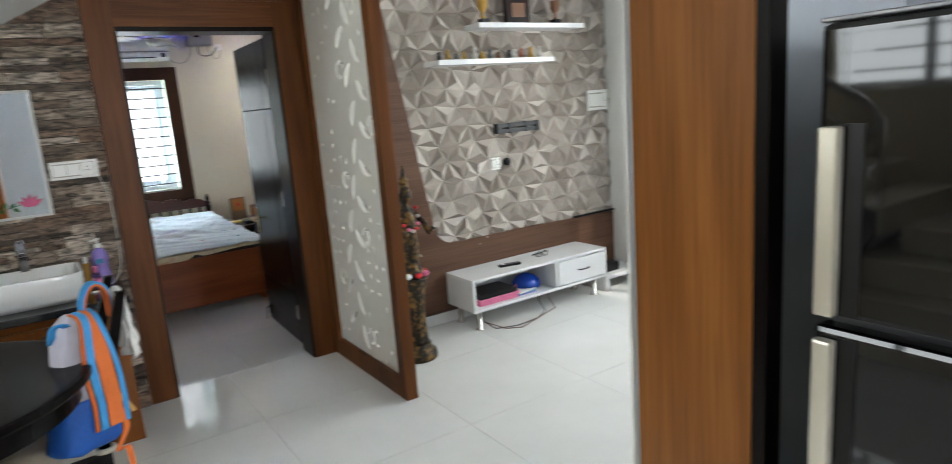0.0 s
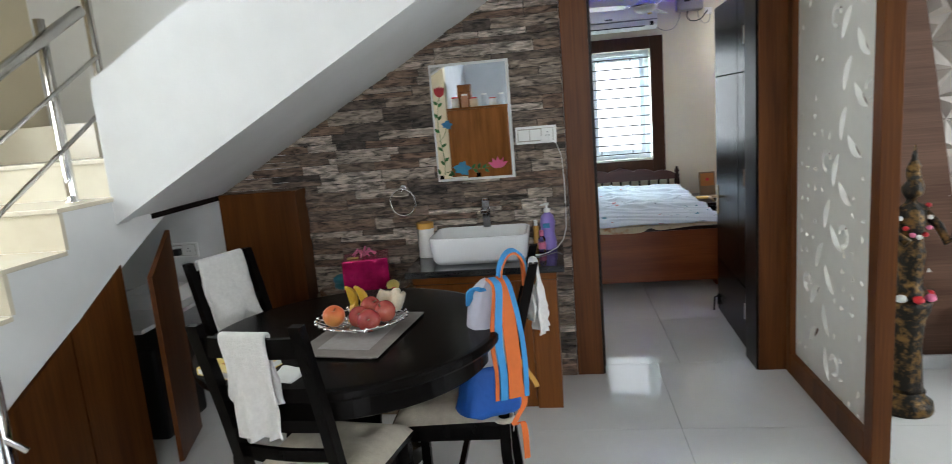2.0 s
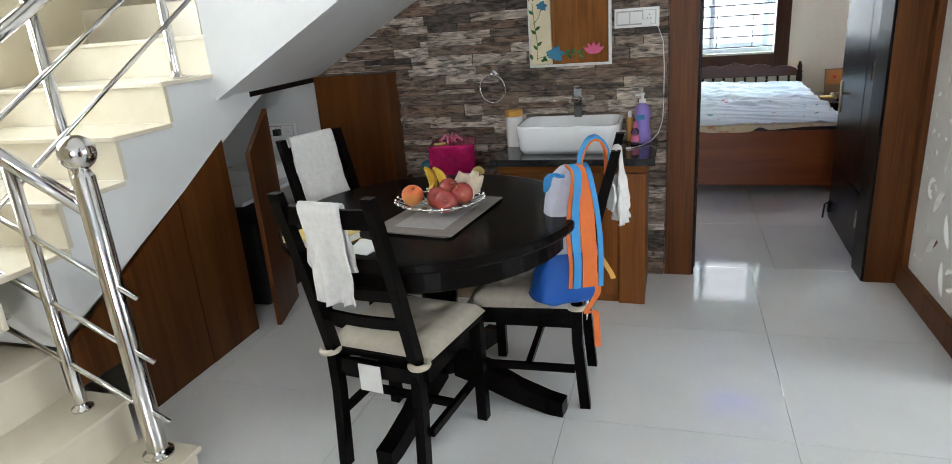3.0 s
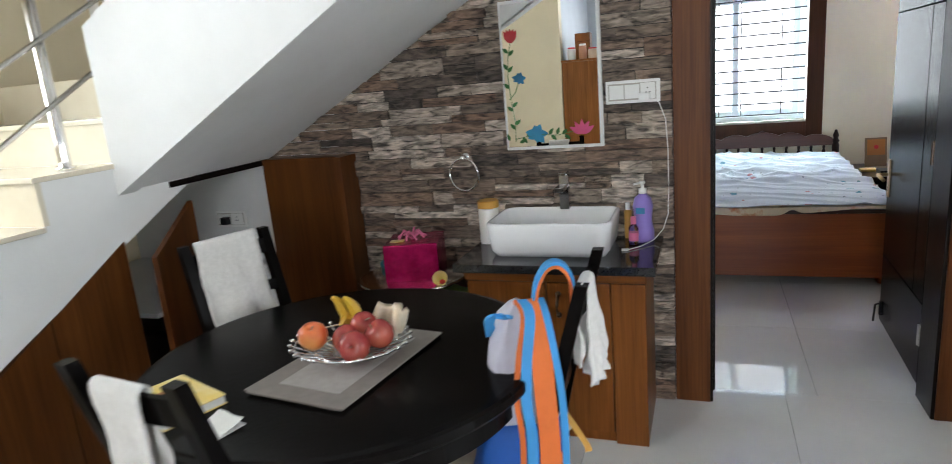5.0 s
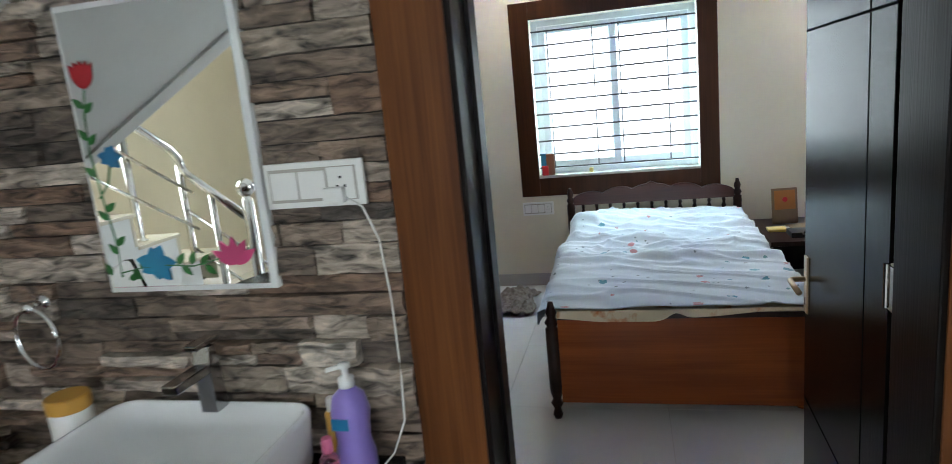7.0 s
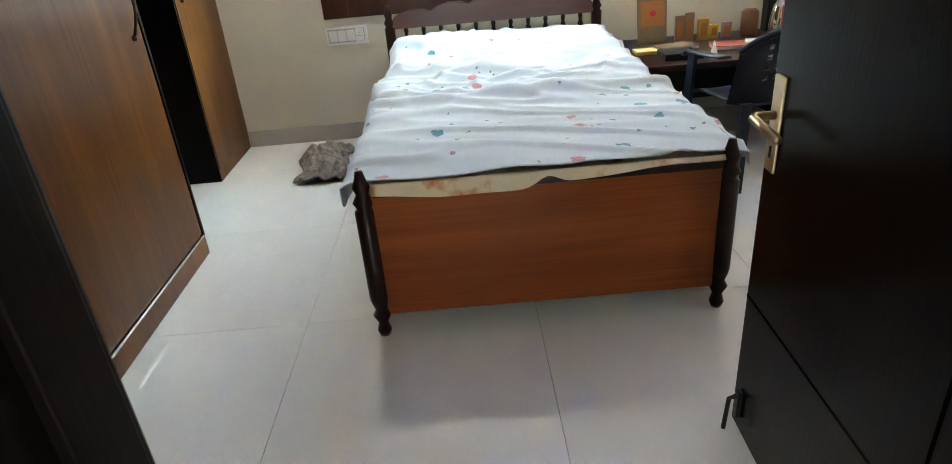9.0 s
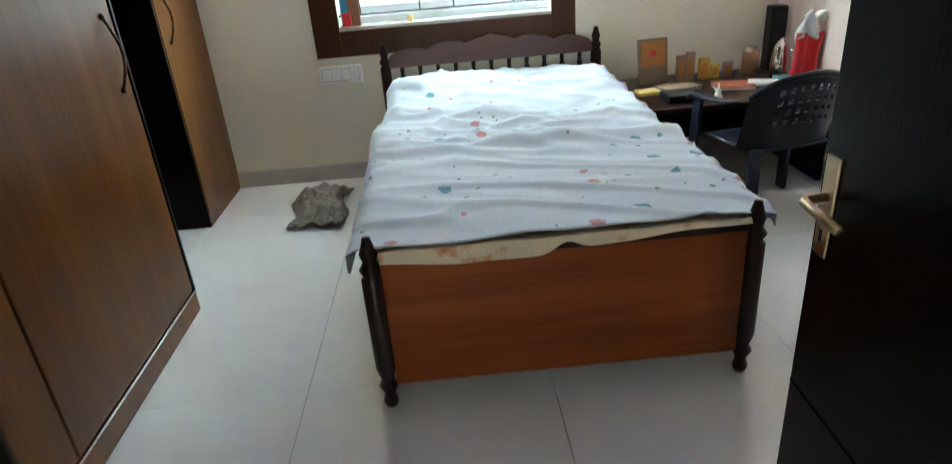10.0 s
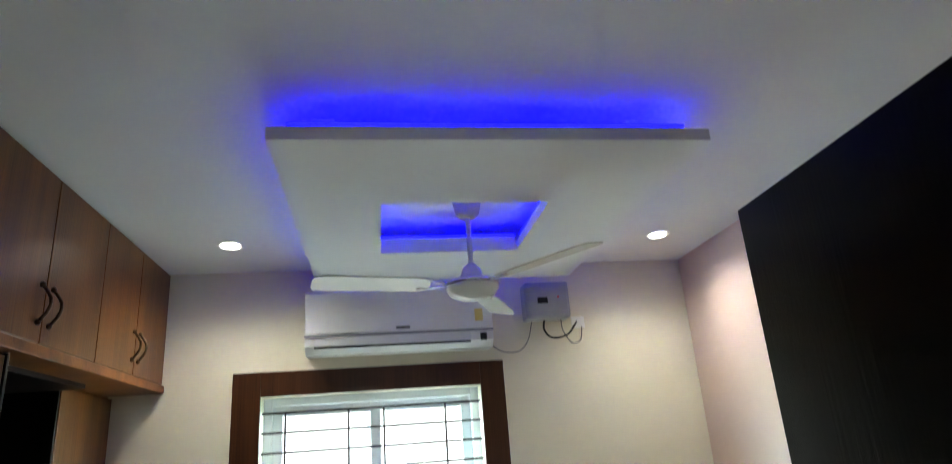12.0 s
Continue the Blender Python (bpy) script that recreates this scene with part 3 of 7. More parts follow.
part("door", bm, M_CUPB, cup)
bm = bmesh.new()
prism(bm, [(-0.36, 0.02), (0, 0.02), (0, 1.09), (-0.36, 0.93)], "x", -0.011, 0.011)
leaf = part("open_door", bm, M_CUPB, cup, "open teak door leaf")
leaf.matrix_basis = pose(XS + 0.012, 3.725, 0, 0, 0, 17)
part("side_board", boxes((-1.185, -0.722, 4.25, 4.34, 0.0, 1.192), (-0.720, -0.690, 4.19, 4.34, 0.0, 1.195), bevel=0.003), M_CUPB, cup, "teak side panel against the stone wall")
part("inner_shelf", boxes((-2.2, -1.26, 3.5, 4.33, 0.62, 0.64)), M_WHITEL, cup)
part("head_trim", boxes((-1.214, -1.190, 3.64, 4.33, 1.162, 1.188), bevel=0.003), M_DARK, cup)

# ---- bedroom: built-in and large things ----
# door leaf
def door_leaf():
    W, H, T = 0.80, 2.095, 0.036
    bm = boxes((0, W, -T, 0, 0.012, H), bevel=0.002)
    ob = part("leaf", bm, M_DOOR, door, "dark stained flush door leaf")
    # Grooves are flat strips; their shade is put into near-black colour.
    gm = M_GROOVE
    for z in (0.385, 1.645):
        part("groove", boxes((0.0, W, -0.001, 0.0006, z, z + 0.007)), gm, door)
        part("groove", boxes((0.0, W, -T - 0.0006, -T + 0.001, z, z + 0.007)), gm, door)
    part("groove", boxes((0.165, 0.172, -0.001, 0.0006, 0.393, 1.644)), gm, door)
    part("groove", boxes((0.165, 0.172, -0.001, 0.0006, 1.653, H - 0.004)), gm, door)
    for s, yy in ((1, 0.0), (-1, -T)):
        pl = part("handle_plate", boxes((0.742, 0.785, min(yy, yy + s * 0.007), max(yy, yy + s * 0.007), 0.715, 0.915), bevel=0.003), M_BRASS, door, "satin brass handle plate")
        bm = bmesh.new()
        pipe(bm, [(0.763, yy + s * 0.006, 0.835), (0.763, yy + s * 0.045, 0.835), (0.752, yy + s * 0.055, 0.835), (0.697, yy + s * 0.055, 0.832), (0.642, yy + s * 0.05, 0.825)], 0.0095, 10)
        lv = link("lever", bm, M_BRASS, pl, "brass lever", smooth=True)
        link("keyhole", boxes((0.759, 0.767, min(yy + s * 0.0065, yy + s * 0.0085), max(yy + s * 0.0065, yy + s * 0.0085), 0.745, 0.77)), M_BLACK, pl)
    for z in (0.25, 1.05, 1.85):
        bm = boxes((-0.003, 0.0, -0.034, -0.002, z - 0.05, z + 0.05), (-0.085, -0.004, 0.003, 0.006, z - 0.05, z + 0.05))
        tube(bm, (-0.004, 0.006, z - 0.05), (-0.004, 0.006, z + 0.05), 0.007)
        part("hinge", bm, M_STEEL, door, "steel butt hinge")
    bm = boxes((0.75, 0.77, 0.0, 0.012, 0.05, 0.13), bevel=0.003)
    pipe(bm, [(0.76, 0.012, 0.115), (0.76, 0.030, 0.108), (0.76, 0.036, 0.012)], 0.006, 8)
    part("door_stopper", bm, M_BLACK, door, "black kick-down door stopper")


door_leaf()
door.matrix_basis = pose(1.838, 4.638, 0, 0, 0, 88.3)

# window
win = thing("window_1", (0, 0, 0), "bright sliding window with iron grille and dark wood surround, backlight in its tone", "window", kind="structure")
part("surround", boxes((0.45, WX0, S - 0.02, S + 0.001, 0.735, 2.205), bevel=0.003), M_WFRAME, win, "dark brown laminate window surround, deepened by its backlit shade")
part("surround", boxes((WX1, 1.94, S - 0.02, S + 0.001, 0.735, 2.205), bevel=0.003), M_WFRAME, win, "dark brown laminate window surround, deepened by its backlit shade")
part("surround", boxes((WX0, WX1, S - 0.02, S + 0.001, 0.735, WZ0), bevel=0.003), M_WFRAME, win)
part("surround", boxes((WX0, WX1, S - 0.02, S + 0.001, WZ1, 2.205), bevel=0.003), M_WFRAME, win)
part("window_sill", boxes((WX0, WX1, S - 0.015, S + 0.19, WZ0, WZ0 + 0.02), bevel=0.003), M_SKIRT, win, "grey stone window sill")
wy = S + 0.115
part("window_frame", boxes((WX0, WX0 + 0.045, wy, wy + 0.07, WZ0 + 0.02, WZ1), (WX1 - 0.045, WX1, wy, wy + 0.07, WZ0 + 0.02, WZ1), (WX0 + 0.045, WX1 - 0.045, wy, wy + 0.07, WZ0 + 0.02, WZ0 + 0.06), (WX0 + 0.045, WX1 - 0.045, wy, wy + 0.07, WZ1 - 0.045, WZ1), bevel=0.003), M_UPVC, win, "white sliding window frame")
for x0, x1, dy in ((WX0 + 0.047, 1.235, 0.008), (1.165, WX1 - 0.047, 0.04)):
    a, b = wy + dy, wy + dy + 0.026
    z0, z1 = WZ0 + 0.062, WZ1 - 0.047
    sash = part("sash", boxes((x0, x0 + 0.055, a, b, z0, z1), (x1 - 0.055, x1, a, b, z0, z1), (x0 + 0.055, x1 - 0.055, a, b, z0, z0 + 0.055), (x0 + 0.055, x1 - 0.055, a, b, z1 - 0.055, z1), bevel=0.003), M_UPVC, win)
    pane = link("pane", boxes((x0 + 0.05, x1 - 0.05, a + 0.011, a + 0.015, z0 + 0.05, z1 - 0.05)), M_GLASS, sash)
    pane.visible_shadow = False
gy = S + 0.06
for i in range(11):
    z = WZ0 + 0.075 + i * 0.104
    part("grille_bar", tube(bmesh.new(), (WX0, gy, z), (WX1, gy, z), 0.0062, seg=8), M_IRON, win)
for x in (0.72, 1.06, 1.255, 1.60):
    for z0, z1 in ((WZ0 + 0.075, WZ0 + 0.075 + 4 * 0.104), (WZ0 + 0.075 + 5 * 0.104, WZ0 + 0.075 + 10 * 0.104)):
        part("grille_upright", tube(bmesh.new(), (x, gy + 0.008, z0), (x, gy + 0.008, z1), 0.0052, seg=8), M_IRON, win)
structure("backdrop", boxes((-6, 9, 12.0, 12.05, -3, 7)), M_OUT, "overexposed daylight outside the bedroom window", "backdrop")
structure("backdrop_west", boxes((-5.05, -5.0, -4, 7, -3, 7)), M_OUT, "overexposed daylight outside the stair window", "backdrop")
structure("backdrop_east", boxes((7.0, 7.05, -4, 8, -3, 6)), M_OUT, "glowing daylight sheet outside the added living room window", "backdrop")

def plain_window(name, axis_x, y0, y1, z0, z1, label):
    w = thing(name, (0, 0, 0), label, "window", kind="structure")
    a, b = axis_x, axis_x + 0.06
    part("window_frame", boxes((a, b, y0, y0 + 0.05, z0, z1), (a, b, y1 - 0.05, y1, z0, z1), (a, b, y0 + 0.05, y1 - 0.05, z0, z0 + 0.05), (a, b, y0 + 0.05, y1 - 0.05, z1 - 0.05, z1), (a, b, (y0 + y1) / 2 - 0.03, (y0 + y1) / 2 + 0.03, z0 + 0.05, z1 - 0.05)), M_UPVC, w)
    n = int((z1 - z0) / 0.13)
    for i in range(1, n):
        part("grille_bar", tube(bmesh.new(), (a + 0.09, y0, z0 + (z1 - z0) * i / n), (a + 0.09, y1, z0 + (z1 - z0) * i / n), 0.008, seg=8), M_IRON, w)
    return w

plain_window("window_2", -2.39, 1.75, 2.98, 1.46, 2.76, "stairwell window with level iron bars")
# Unseen window, added around the living room lamp.
plain_window("assumed_living_window", 4.66, 1.8, 3.5, 0.8, 2.3, "unseen living room window with level iron bars, added for light")

# Unseen kitchen window, added to carry light onto the stone wall.
kw = thing("window_4", (0, 0, 0), "unseen kitchen window with level iron bars, added to let in fill light", "window", kind="structure")
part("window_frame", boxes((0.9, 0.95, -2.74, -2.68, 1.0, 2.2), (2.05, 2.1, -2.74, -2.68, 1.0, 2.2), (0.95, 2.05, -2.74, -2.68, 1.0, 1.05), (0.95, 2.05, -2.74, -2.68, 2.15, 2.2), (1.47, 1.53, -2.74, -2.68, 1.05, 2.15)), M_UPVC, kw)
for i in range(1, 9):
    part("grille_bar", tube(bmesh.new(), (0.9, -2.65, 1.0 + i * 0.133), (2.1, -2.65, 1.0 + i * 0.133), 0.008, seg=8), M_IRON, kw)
structure("backdrop_south", boxes((-4, 6, -5.05, -5.0, -3, 6)), M_OUT, "glowing daylight sheet outside the added kitchen window", "backdrop")

# hung ceiling tray with blue cove light
tray = thing("ceiling_tray", (0, 0, 0), "white hung plaster ceiling tray with blue cove light", "ceiling panel", kind="structure")
TX0, TX1, TY0, TY1 = 0.91, 2.315, 6.205, 7.90
HX0, HX1, HY0, HY1 = 1.25, 1.905, 6.737, 7.37
TZ = 2.628
part("panel", boxes((TX0, HX0, TY0, TY1, TZ, TZ + 0.042), (HX1, TX1, TY0, TY1, TZ, TZ + 0.042), (HX0, HX1, TY0, HY0, TZ, TZ + 0.042), (HX0, HX1, HY1, TY1, TZ, TZ + 0.042)), M_CEIL, tray)
part("hanger", boxes((1.03, 1.10, 6.35, 7.75, TZ + 0.042, BC), (2.10, 2.17, 6.35, 7.75, TZ + 0.042, BC)), M_CEIL, tray)
coves = ((TX0 + 0.05, TX1 - 0.05, TY0 + 0.06, TY0 + 0.072), (TX0 + 0.05, TX1 - 0.05, TY1 - 0.072, TY1 - 0.06), (TX0 + 0.06, TX0 + 0.072, TY0 + 0.08, TY1 - 0.08), (TX1 - 0.072, TX1 - 0.06, TY0 + 0.08, TY1 - 0.08),
         (HX0 - 0.032, HX0 - 0.02, HY0, HY1), (HX1 + 0.02, HX1 + 0.032, HY0, HY1), (HX0, HX1, HY1 + 0.02, HY1 + 0.032), (HX0, HX1, HY0 - 0.032, HY0 - 0.02))
for x0, x1, y0, y1 in coves:
    part("upstand", boxes((x0, x1, y0, y1, TZ + 0.042, TZ + 0.078)), M_CEIL, tray)
    part("led_strip", boxes((x0, x1, y0, y1, TZ + 0.0785, TZ + 0.090)), M_LED, tray, "glowing blue led strip")

for x, y in ((0.512, 7.65), (2.766, 7.632)):
    dl = thing("downlight", (x, y, BC), "small round recessed ceiling downlight, lit", "ceiling light", "bedroom downlights")
    bm = bmesh.new()
    lathe(bm, [(0.048, -0.004), (0.062, -0.006), (0.066, -0.001), (0.066, 0.0)], 24)
    part("trim_ring", bm, M_WHITEP, dl, smooth=True)
    part("lens", lathe(bmesh.new(), [(0.047, -0.0085), (0.047, -0.0045)], 24), M_DOWN, dl)

# wardrobes
def d_handle(name, parent, at, length, axis="z", out=(1, 0, 0)):
    """Bowed pull handle."""
    bm = bmesh.new()
    at, out = Vector(at), Vector(out)
    pts = []
    for k in range(9):
        t = k / 8
        pts.append(at + Vector((0, 0, (t - 0.5) * length)) + out * (0.004 + 0.034 * math.sin(math.pi * t)))
    pipe(bm, pts, 0.006, 8)
    for t in (0, 1):
        ball(bm, at + Vector((0, 0, (t - 0.5) * length)) + out * 0.004, 0.011, 1.0, 10)
    return part(name, bm, M_BRONZE, parent, "dark antique bronze pull handle", smooth=True)


wn = thing("wardrobe", (0, 0, 0), "tall brown veneer wardrobe with wide doors beside the bed", "wardrobe")
part("body", boxes((-0.59, 0.04, 4.95, 6.69, 0.09, 2.12), bevel=0.003), M_WARD, wn)
part("plinth", boxes((-0.59, 0.068, 4.95, 6.692, 0.0, 0.085), bevel=0.004), M_WARD, wn)
for y0, y1, hy in ((4.96, 5.74, 5.66), (5.75, 6.675, 6.60)):
    dr = part("door", boxes((0.041, 0.064, y0, y1, 0.10, 2.11), bevel=0.003), M_WARD, wn)
    dh = d_handle("handle", dr, (0.065, hy, 1.05), 0.24)
part("edge_strip", boxes((0.042, 0.07, 6.677, 6.692, 0.088, 2.12), bevel=0.002), M_DARK, wn)
part("bottom_track", boxes((0.0645, 0.0705, 4.95, 6.68, 0.086, 0.096)), M_STEEL, wn)
wf = thing("wardrobe", (0, 0, 0), "narrow tall brown veneer cupboard in the room corner", "wardrobe")
part("body", boxes((-0.59, -0.172, 7.581, 8.16, 0.03, 2.12), bevel=0.003), M_WARD, wf)
# This side faces away from the window; its shade is put into dark stain.
part("side_board", boxes((-0.59, -0.155, 7.566, 7.58, 0.0, 2.12), bevel=0.002), M_DARK, wf, "cupboard side panel, shade put in as dark stain")
dr = part("door", boxes((-0.171, -0.152, 7.583, 8.155, 0.07, 2.11), bevel=0.003), M_WARD, wf)
d_handle("handle", dr, (-0.151, 7.66, 1.065), 0.23)
part("plinth", boxes((-0.59, -0.157, 7.583, 8.16, 0.0, 0.068)), M_WARD, wf)
# Recess lined near-black so its deep shade is in the colour.
wr = thing("dressing_recess", (0, 0, 0), "open recess between the two wardrobes, shade put in as dark lining", "cupboard")
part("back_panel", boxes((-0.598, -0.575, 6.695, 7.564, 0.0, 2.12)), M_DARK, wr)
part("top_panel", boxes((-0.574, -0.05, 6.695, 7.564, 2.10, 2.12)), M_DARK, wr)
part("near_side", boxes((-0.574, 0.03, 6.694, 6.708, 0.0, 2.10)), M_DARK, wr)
loft = thing("loft_cupboard", (0, 0, 0), "brown veneer overhead cupboards under the bedroom ceiling", "cupboard")
part("body", boxes((-0.59, 0.07, 4.75, 8.16, 2.165, BC - 0.004), bevel=0.002), M_WARD, loft)
part("base_board", boxes((-0.59, 0.10, 4.75, 8.162, 2.122, 2.164), bevel=0.004), M_TEAKH, loft)
edges = [4.76, 5.46, 5.91, 6.36, 6.816, 7.277, 7.71, 8.155]
for k, (y0, y1) in enumerate(zip(edges, edges[1:])):
    dr = part("door", boxes((0.071, 0.09, y0 + 0.003, y1 - 0.003, 2.17, BC - 0.008), bevel=0.002), M_WARD, loft)
    hy = y1 - 0.04 if k % 2 == 1 else y0 + 0.04
    d_handle("handle", dr, (0.091, hy, 2.30), 0.13)

# ---- bed ----
bed = thing("double_bed", (1.49, 7.2, 0), "wooden double bed with carved headboard and turned posts", "bed")
bed.location = (0, 0, 0)
def turned_post(name, x, y, h, r):
    pr = [(r * 0.55, 0), (r * 0.75, 0.02), (r * 0.5, 0.05), (r * 0.95, 0.08), (r * 0.6, 0.10), (r * 0.9, 0.13), (r, 0.15), (r, h - 0.13), (r * 0.7, h - 0.12), (r * 1.05, h - 0.10), (r * 0.6, h - 0.075), (r * 0.85, h - 0.05), (r * 0.55, h - 0.025), (r * 0.35, h)]
    ob = part(name, lathe(bmesh.new(), pr, 20), M_BEDDARK, bed, "dark turned bed post", smooth=True)
    ob.location = (x, y, 0)
    return ob
turned_post("post", 0.903, 5.965, 0.585, 0.032)
turned_post("post", 2.016, 5.965, 0.585, 0.032)
turned_post("post", 0.83, 8.115, 0.79, 0.03)
turned_post("post", 2.05, 8.115, 0.79, 0.03)
part("footboard", boxes((0.93, 1.99, 5.95, 5.98, 0.085, 0.50), bevel=0.004), M_BEDWOOD, bed, "plain red brown footboard panel")
part("footrail", boxes((0.93, 1.99, 5.945, 5.985, 0.50, 0.525), bevel=0.006), M_BEDDARK, bed)
part("siderail", boxes((0.87, 0.90, 5.99, 8.10, 0.20, 0.38), bevel=0.004), M_BEDWOOD, bed)
part("siderail", boxes((2.018, 2.048, 5.99, 8.10, 0.20, 0.38), bevel=0.004), M_BEDWOOD, bed)
part("base", boxes((0.901, 2.017, 5.985, 8.10, 0.28, 0.34)), M_BEDWOOD, bed)
bm = bmesh.new()
top = []
n = 80
for k in range(n + 1):
    u = k / n
    x = 0.855 + u * (2.025 - 0.855)
    q = abs(u - 0.5) * 2
    if q < 0.24:
        z = 0.752 + 0.040 * math.cos(q / 0.24 * math.pi / 2) ** 0.6 + max(0, 0.016 - q * 0.25)
    else:
        w = (q - 0.24) / 0.38
        z = 0.752 - 0.020 * w + 0.040 * abs(math.sin(math.pi * min(w, 2))) ** 0.6 * (1 - 0.12 * w)
    top.append((x, z))
prism(bm, [(0.855, 0.655), (2.025, 0.655)] + top[::-1], "y", 8.10, 8.13)
part("headboard", bm, M_HEAD, bed, "dark red brown scalloped headboard")
part("headrail", boxes((0.855, 2.025, 8.095, 8.135, 0.49, 0.53), bevel=0.005), M_BEDDARK, bed)
for k in range(11):
    x = 0.925 + k * 0.103
    sp = part("spindle", lathe(bmesh.new(), [(0.010, 0), (0.016, 0.016), (0.009, 0.04), (0.018, 0.066), (0.009, 0.09), (0.014, 0.11), (0.01, 0.125)], 12), M_BEDDARK, bed, smooth=True)
    sp.location = (x, 8.115, 0.53)

# mattress
mat_ob = thing("mattress", (0, 0, 0), "mattress with a patterned orange cover on the bed", "mattress")
M_MATT = material("mattress_cover", (0.62, 0.52, 0.36), 0.9, color2=(0.45, 0.16, 0.06), scale=9, contrast=(0.55, 0.68))
part("body", boxes((0.895, 2.03, 5.995, 8.08, 0.34, 0.515), bevel=0.03), M_MATT, mat_ob)

# ---- dining corner ----
def colour(name, c, rough=0.5, c2=None, scale=8.0, metal=0.0, bump=0.0):
    return material(name, c, rough, metal, color2=c2 or tuple(k * 0.86 for k in c), scale=scale, bump=bump)


M_ORANGE = colour("orange_nylon", (0.75, 0.17, 0.03), 0.7, bump=0.2)
M_BLUE = colour("blue_nylon", (0.008, 0.10, 0.44), 0.6, bump=0.2)
M_SKYB = colour("light_blue_nylon", (0.05, 0.30, 0.65), 0.6)
M_LILAC = colour("pale_grey_nylon", (0.55, 0.54, 0.62), 0.7, bump=0.2)
M_PINKFOIL = material("magenta_foil", (0.55, 0.01, 0.13), 0.16, 0.6, color2=(0.34, 0.0, 0.07), scale=14, bump=0.9, bump_scale=18)
M_PINKRIB = colour("pink_ribbon", (0.80, 0.20, 0.36), 0.5)
M_GREEN = colour("green_packet", (0.20, 0.48, 0.06), 0.35, (0.30, 0.60, 0.10))
M_CARD = colour("brown_cardboard", (0.24, 0.17, 0.10), 0.8)
M_PURPLE = colour("lilac_plastic", (0.28, 0.20, 0.58), 0.3)
M_CLEAR = glass_material("clear_plastic", (0.85, 0.85, 0.9), 0.1)
M_GOLD = colour("yellow_lid_plastic", (0.62, 0.33, 0.06), 0.4)
M_RED = colour("red_plastic", (0.60, 0.02, 0.03), 0.35)
M_APPLE = material("apple_skin", (0.26, 0.02, 0.03), 0.25, color2=(0.42, 0.10, 0.06), scale=7)
M_APPLE2 = material("red_yellow_apple_skin", (0.62, 0.07, 0.03), 0.3, color2=(0.70, 0.30, 0.08), scale=6)
M_BANANA = material("banana_skin", (0.62, 0.42, 0.03), 0.45, color2=(0.50, 0.30, 0.03), scale=12)
M_MAT = material("grey_placemat", (0.20, 0.175, 0.155), 0.6, color2=(0.17, 0.15, 0.13), scale=30)
M_MAT2 = material("pale_placemat_field", (0.34, 0.32, 0.30), 0.55, color2=(0.30, 0.28, 0.26), scale=40)
M_YELLOW = colour("yellow_paper", (0.70, 0.50, 0.10), 0.6, (0.72, 0.60, 0.30))
M_PAPER = colour("white_paper", (0.75, 0.74, 0.70), 0.7)
M_OCHRE = colour("ochre_print", (0.45, 0.18, 0.04), 0.6)

# washstand
WT = 0.775                                       # height of the washstand top
van = thing("washstand_cabinet", (0, 0, 0), "teak veneer washstand cabinet against the stone wall", "cabinet")
part("body", boxes((0.005, 0.733, 3.930, 4.325, 0.0, 0.735), bevel=0.003), M_TEAK, van)
part("top_rail", boxes((0.0, 0.738, 3.905, 3.929, 0.695, 0.737), bevel=0.003), M_TEAKH, van)
for x0, x1, hx in ((0.01, 0.345, 0.30), (0.351, 0.60, 0.395)):
    dr = part("door", boxes((x0, x1, 3.911, 3.929, 0.05, 0.69), bevel=0.003), M_TEAK, van)
    d_handle("handle", dr, (hx, 3.910, 0.60), 0.09, out=(0, -1, 0))
part("stile", boxes((0.606, 0.735, 3.911, 3.929, 0.0, 0.69), bevel=0.003), M_TEAK, van)
tagged(link("granite_worktop", boxes((-0.028, 0.778, 3.855, 4.335, 0.740, WT), bevel=0.005), M_GRANITE), "polished black granite washstand top", "worktop")


def rounded_ring(x0, x1, y0, y1, r, z, n=6):
    pts = []
    for cx, cy, a0 in ((x1 - r, y1 - r, 0), (x0 + r, y1 - r, 90), (x0 + r, y0 + r, 180), (x1 - r, y0 + r, 270)):
        for k in range(n + 1):
            a = radians(a0 + 90 * k / n)
            pts.append((cx + r * math.cos(a), cy + r * math.sin(a), z))
    return pts


def rings_body(bm, rings, close_top=True, close_bottom=True):
    vs = [[bm.verts.new(p) for p in r] for r in rings]
    for u, v in zip(vs, vs[1:]):
        n = len(u)
        for k in range(n):
            bm.faces.new((u[k], u[(k + 1) % n], v[(k + 1) % n], v[k]))
    if close_bottom:
        bm.faces.new(vs[0][::-1])
    if close_top:
        bm.faces.new(vs[-1])
    return bm


def basin():
    bm = bmesh.new()
    o = lambda i, z, r: rounded_ring(0.085 + i, 0.605 - i, 3.955 + i, 4.30 - i * 0.4, r, z + 0.04)
    rings_body(bm, [o(0.028, 0.736, 0.04), o(0.012, 0.76, 0.05), o(0.0, 0.87, 0.055), o(0.003, 0.878, 0.055), o(0.012, 0.879, 0.05), o(0.018, 0.872, 0.05), o(0.035, 0.80, 0.06), o(0.075, 0.765, 0.06), o(0.14, 0.757, 0.02)])
    ob = tagged(link("wash_basin", bm, M_CERAMIC, smooth=True), "white rectangular ceramic countertop basin with rounded corners", "basin")
    bm = bmesh.new()
    lathe(bm, [(0.022, 0.0), (0.024, 0.003), (0.016, 0.006), (0.004, 0.005)], 16)
    d = part("drain", bm, M_CHROME, ob, "chrome drain plug", smooth=True)
    d.location = (0.345, 4.13, 0.798)


basin()
# Chrome base dimmed; reflection of a dark room is put into it.
M_TAP = material("dimmed_chrome", (0.40, 0.40, 0.41), 0.12, 1.0)
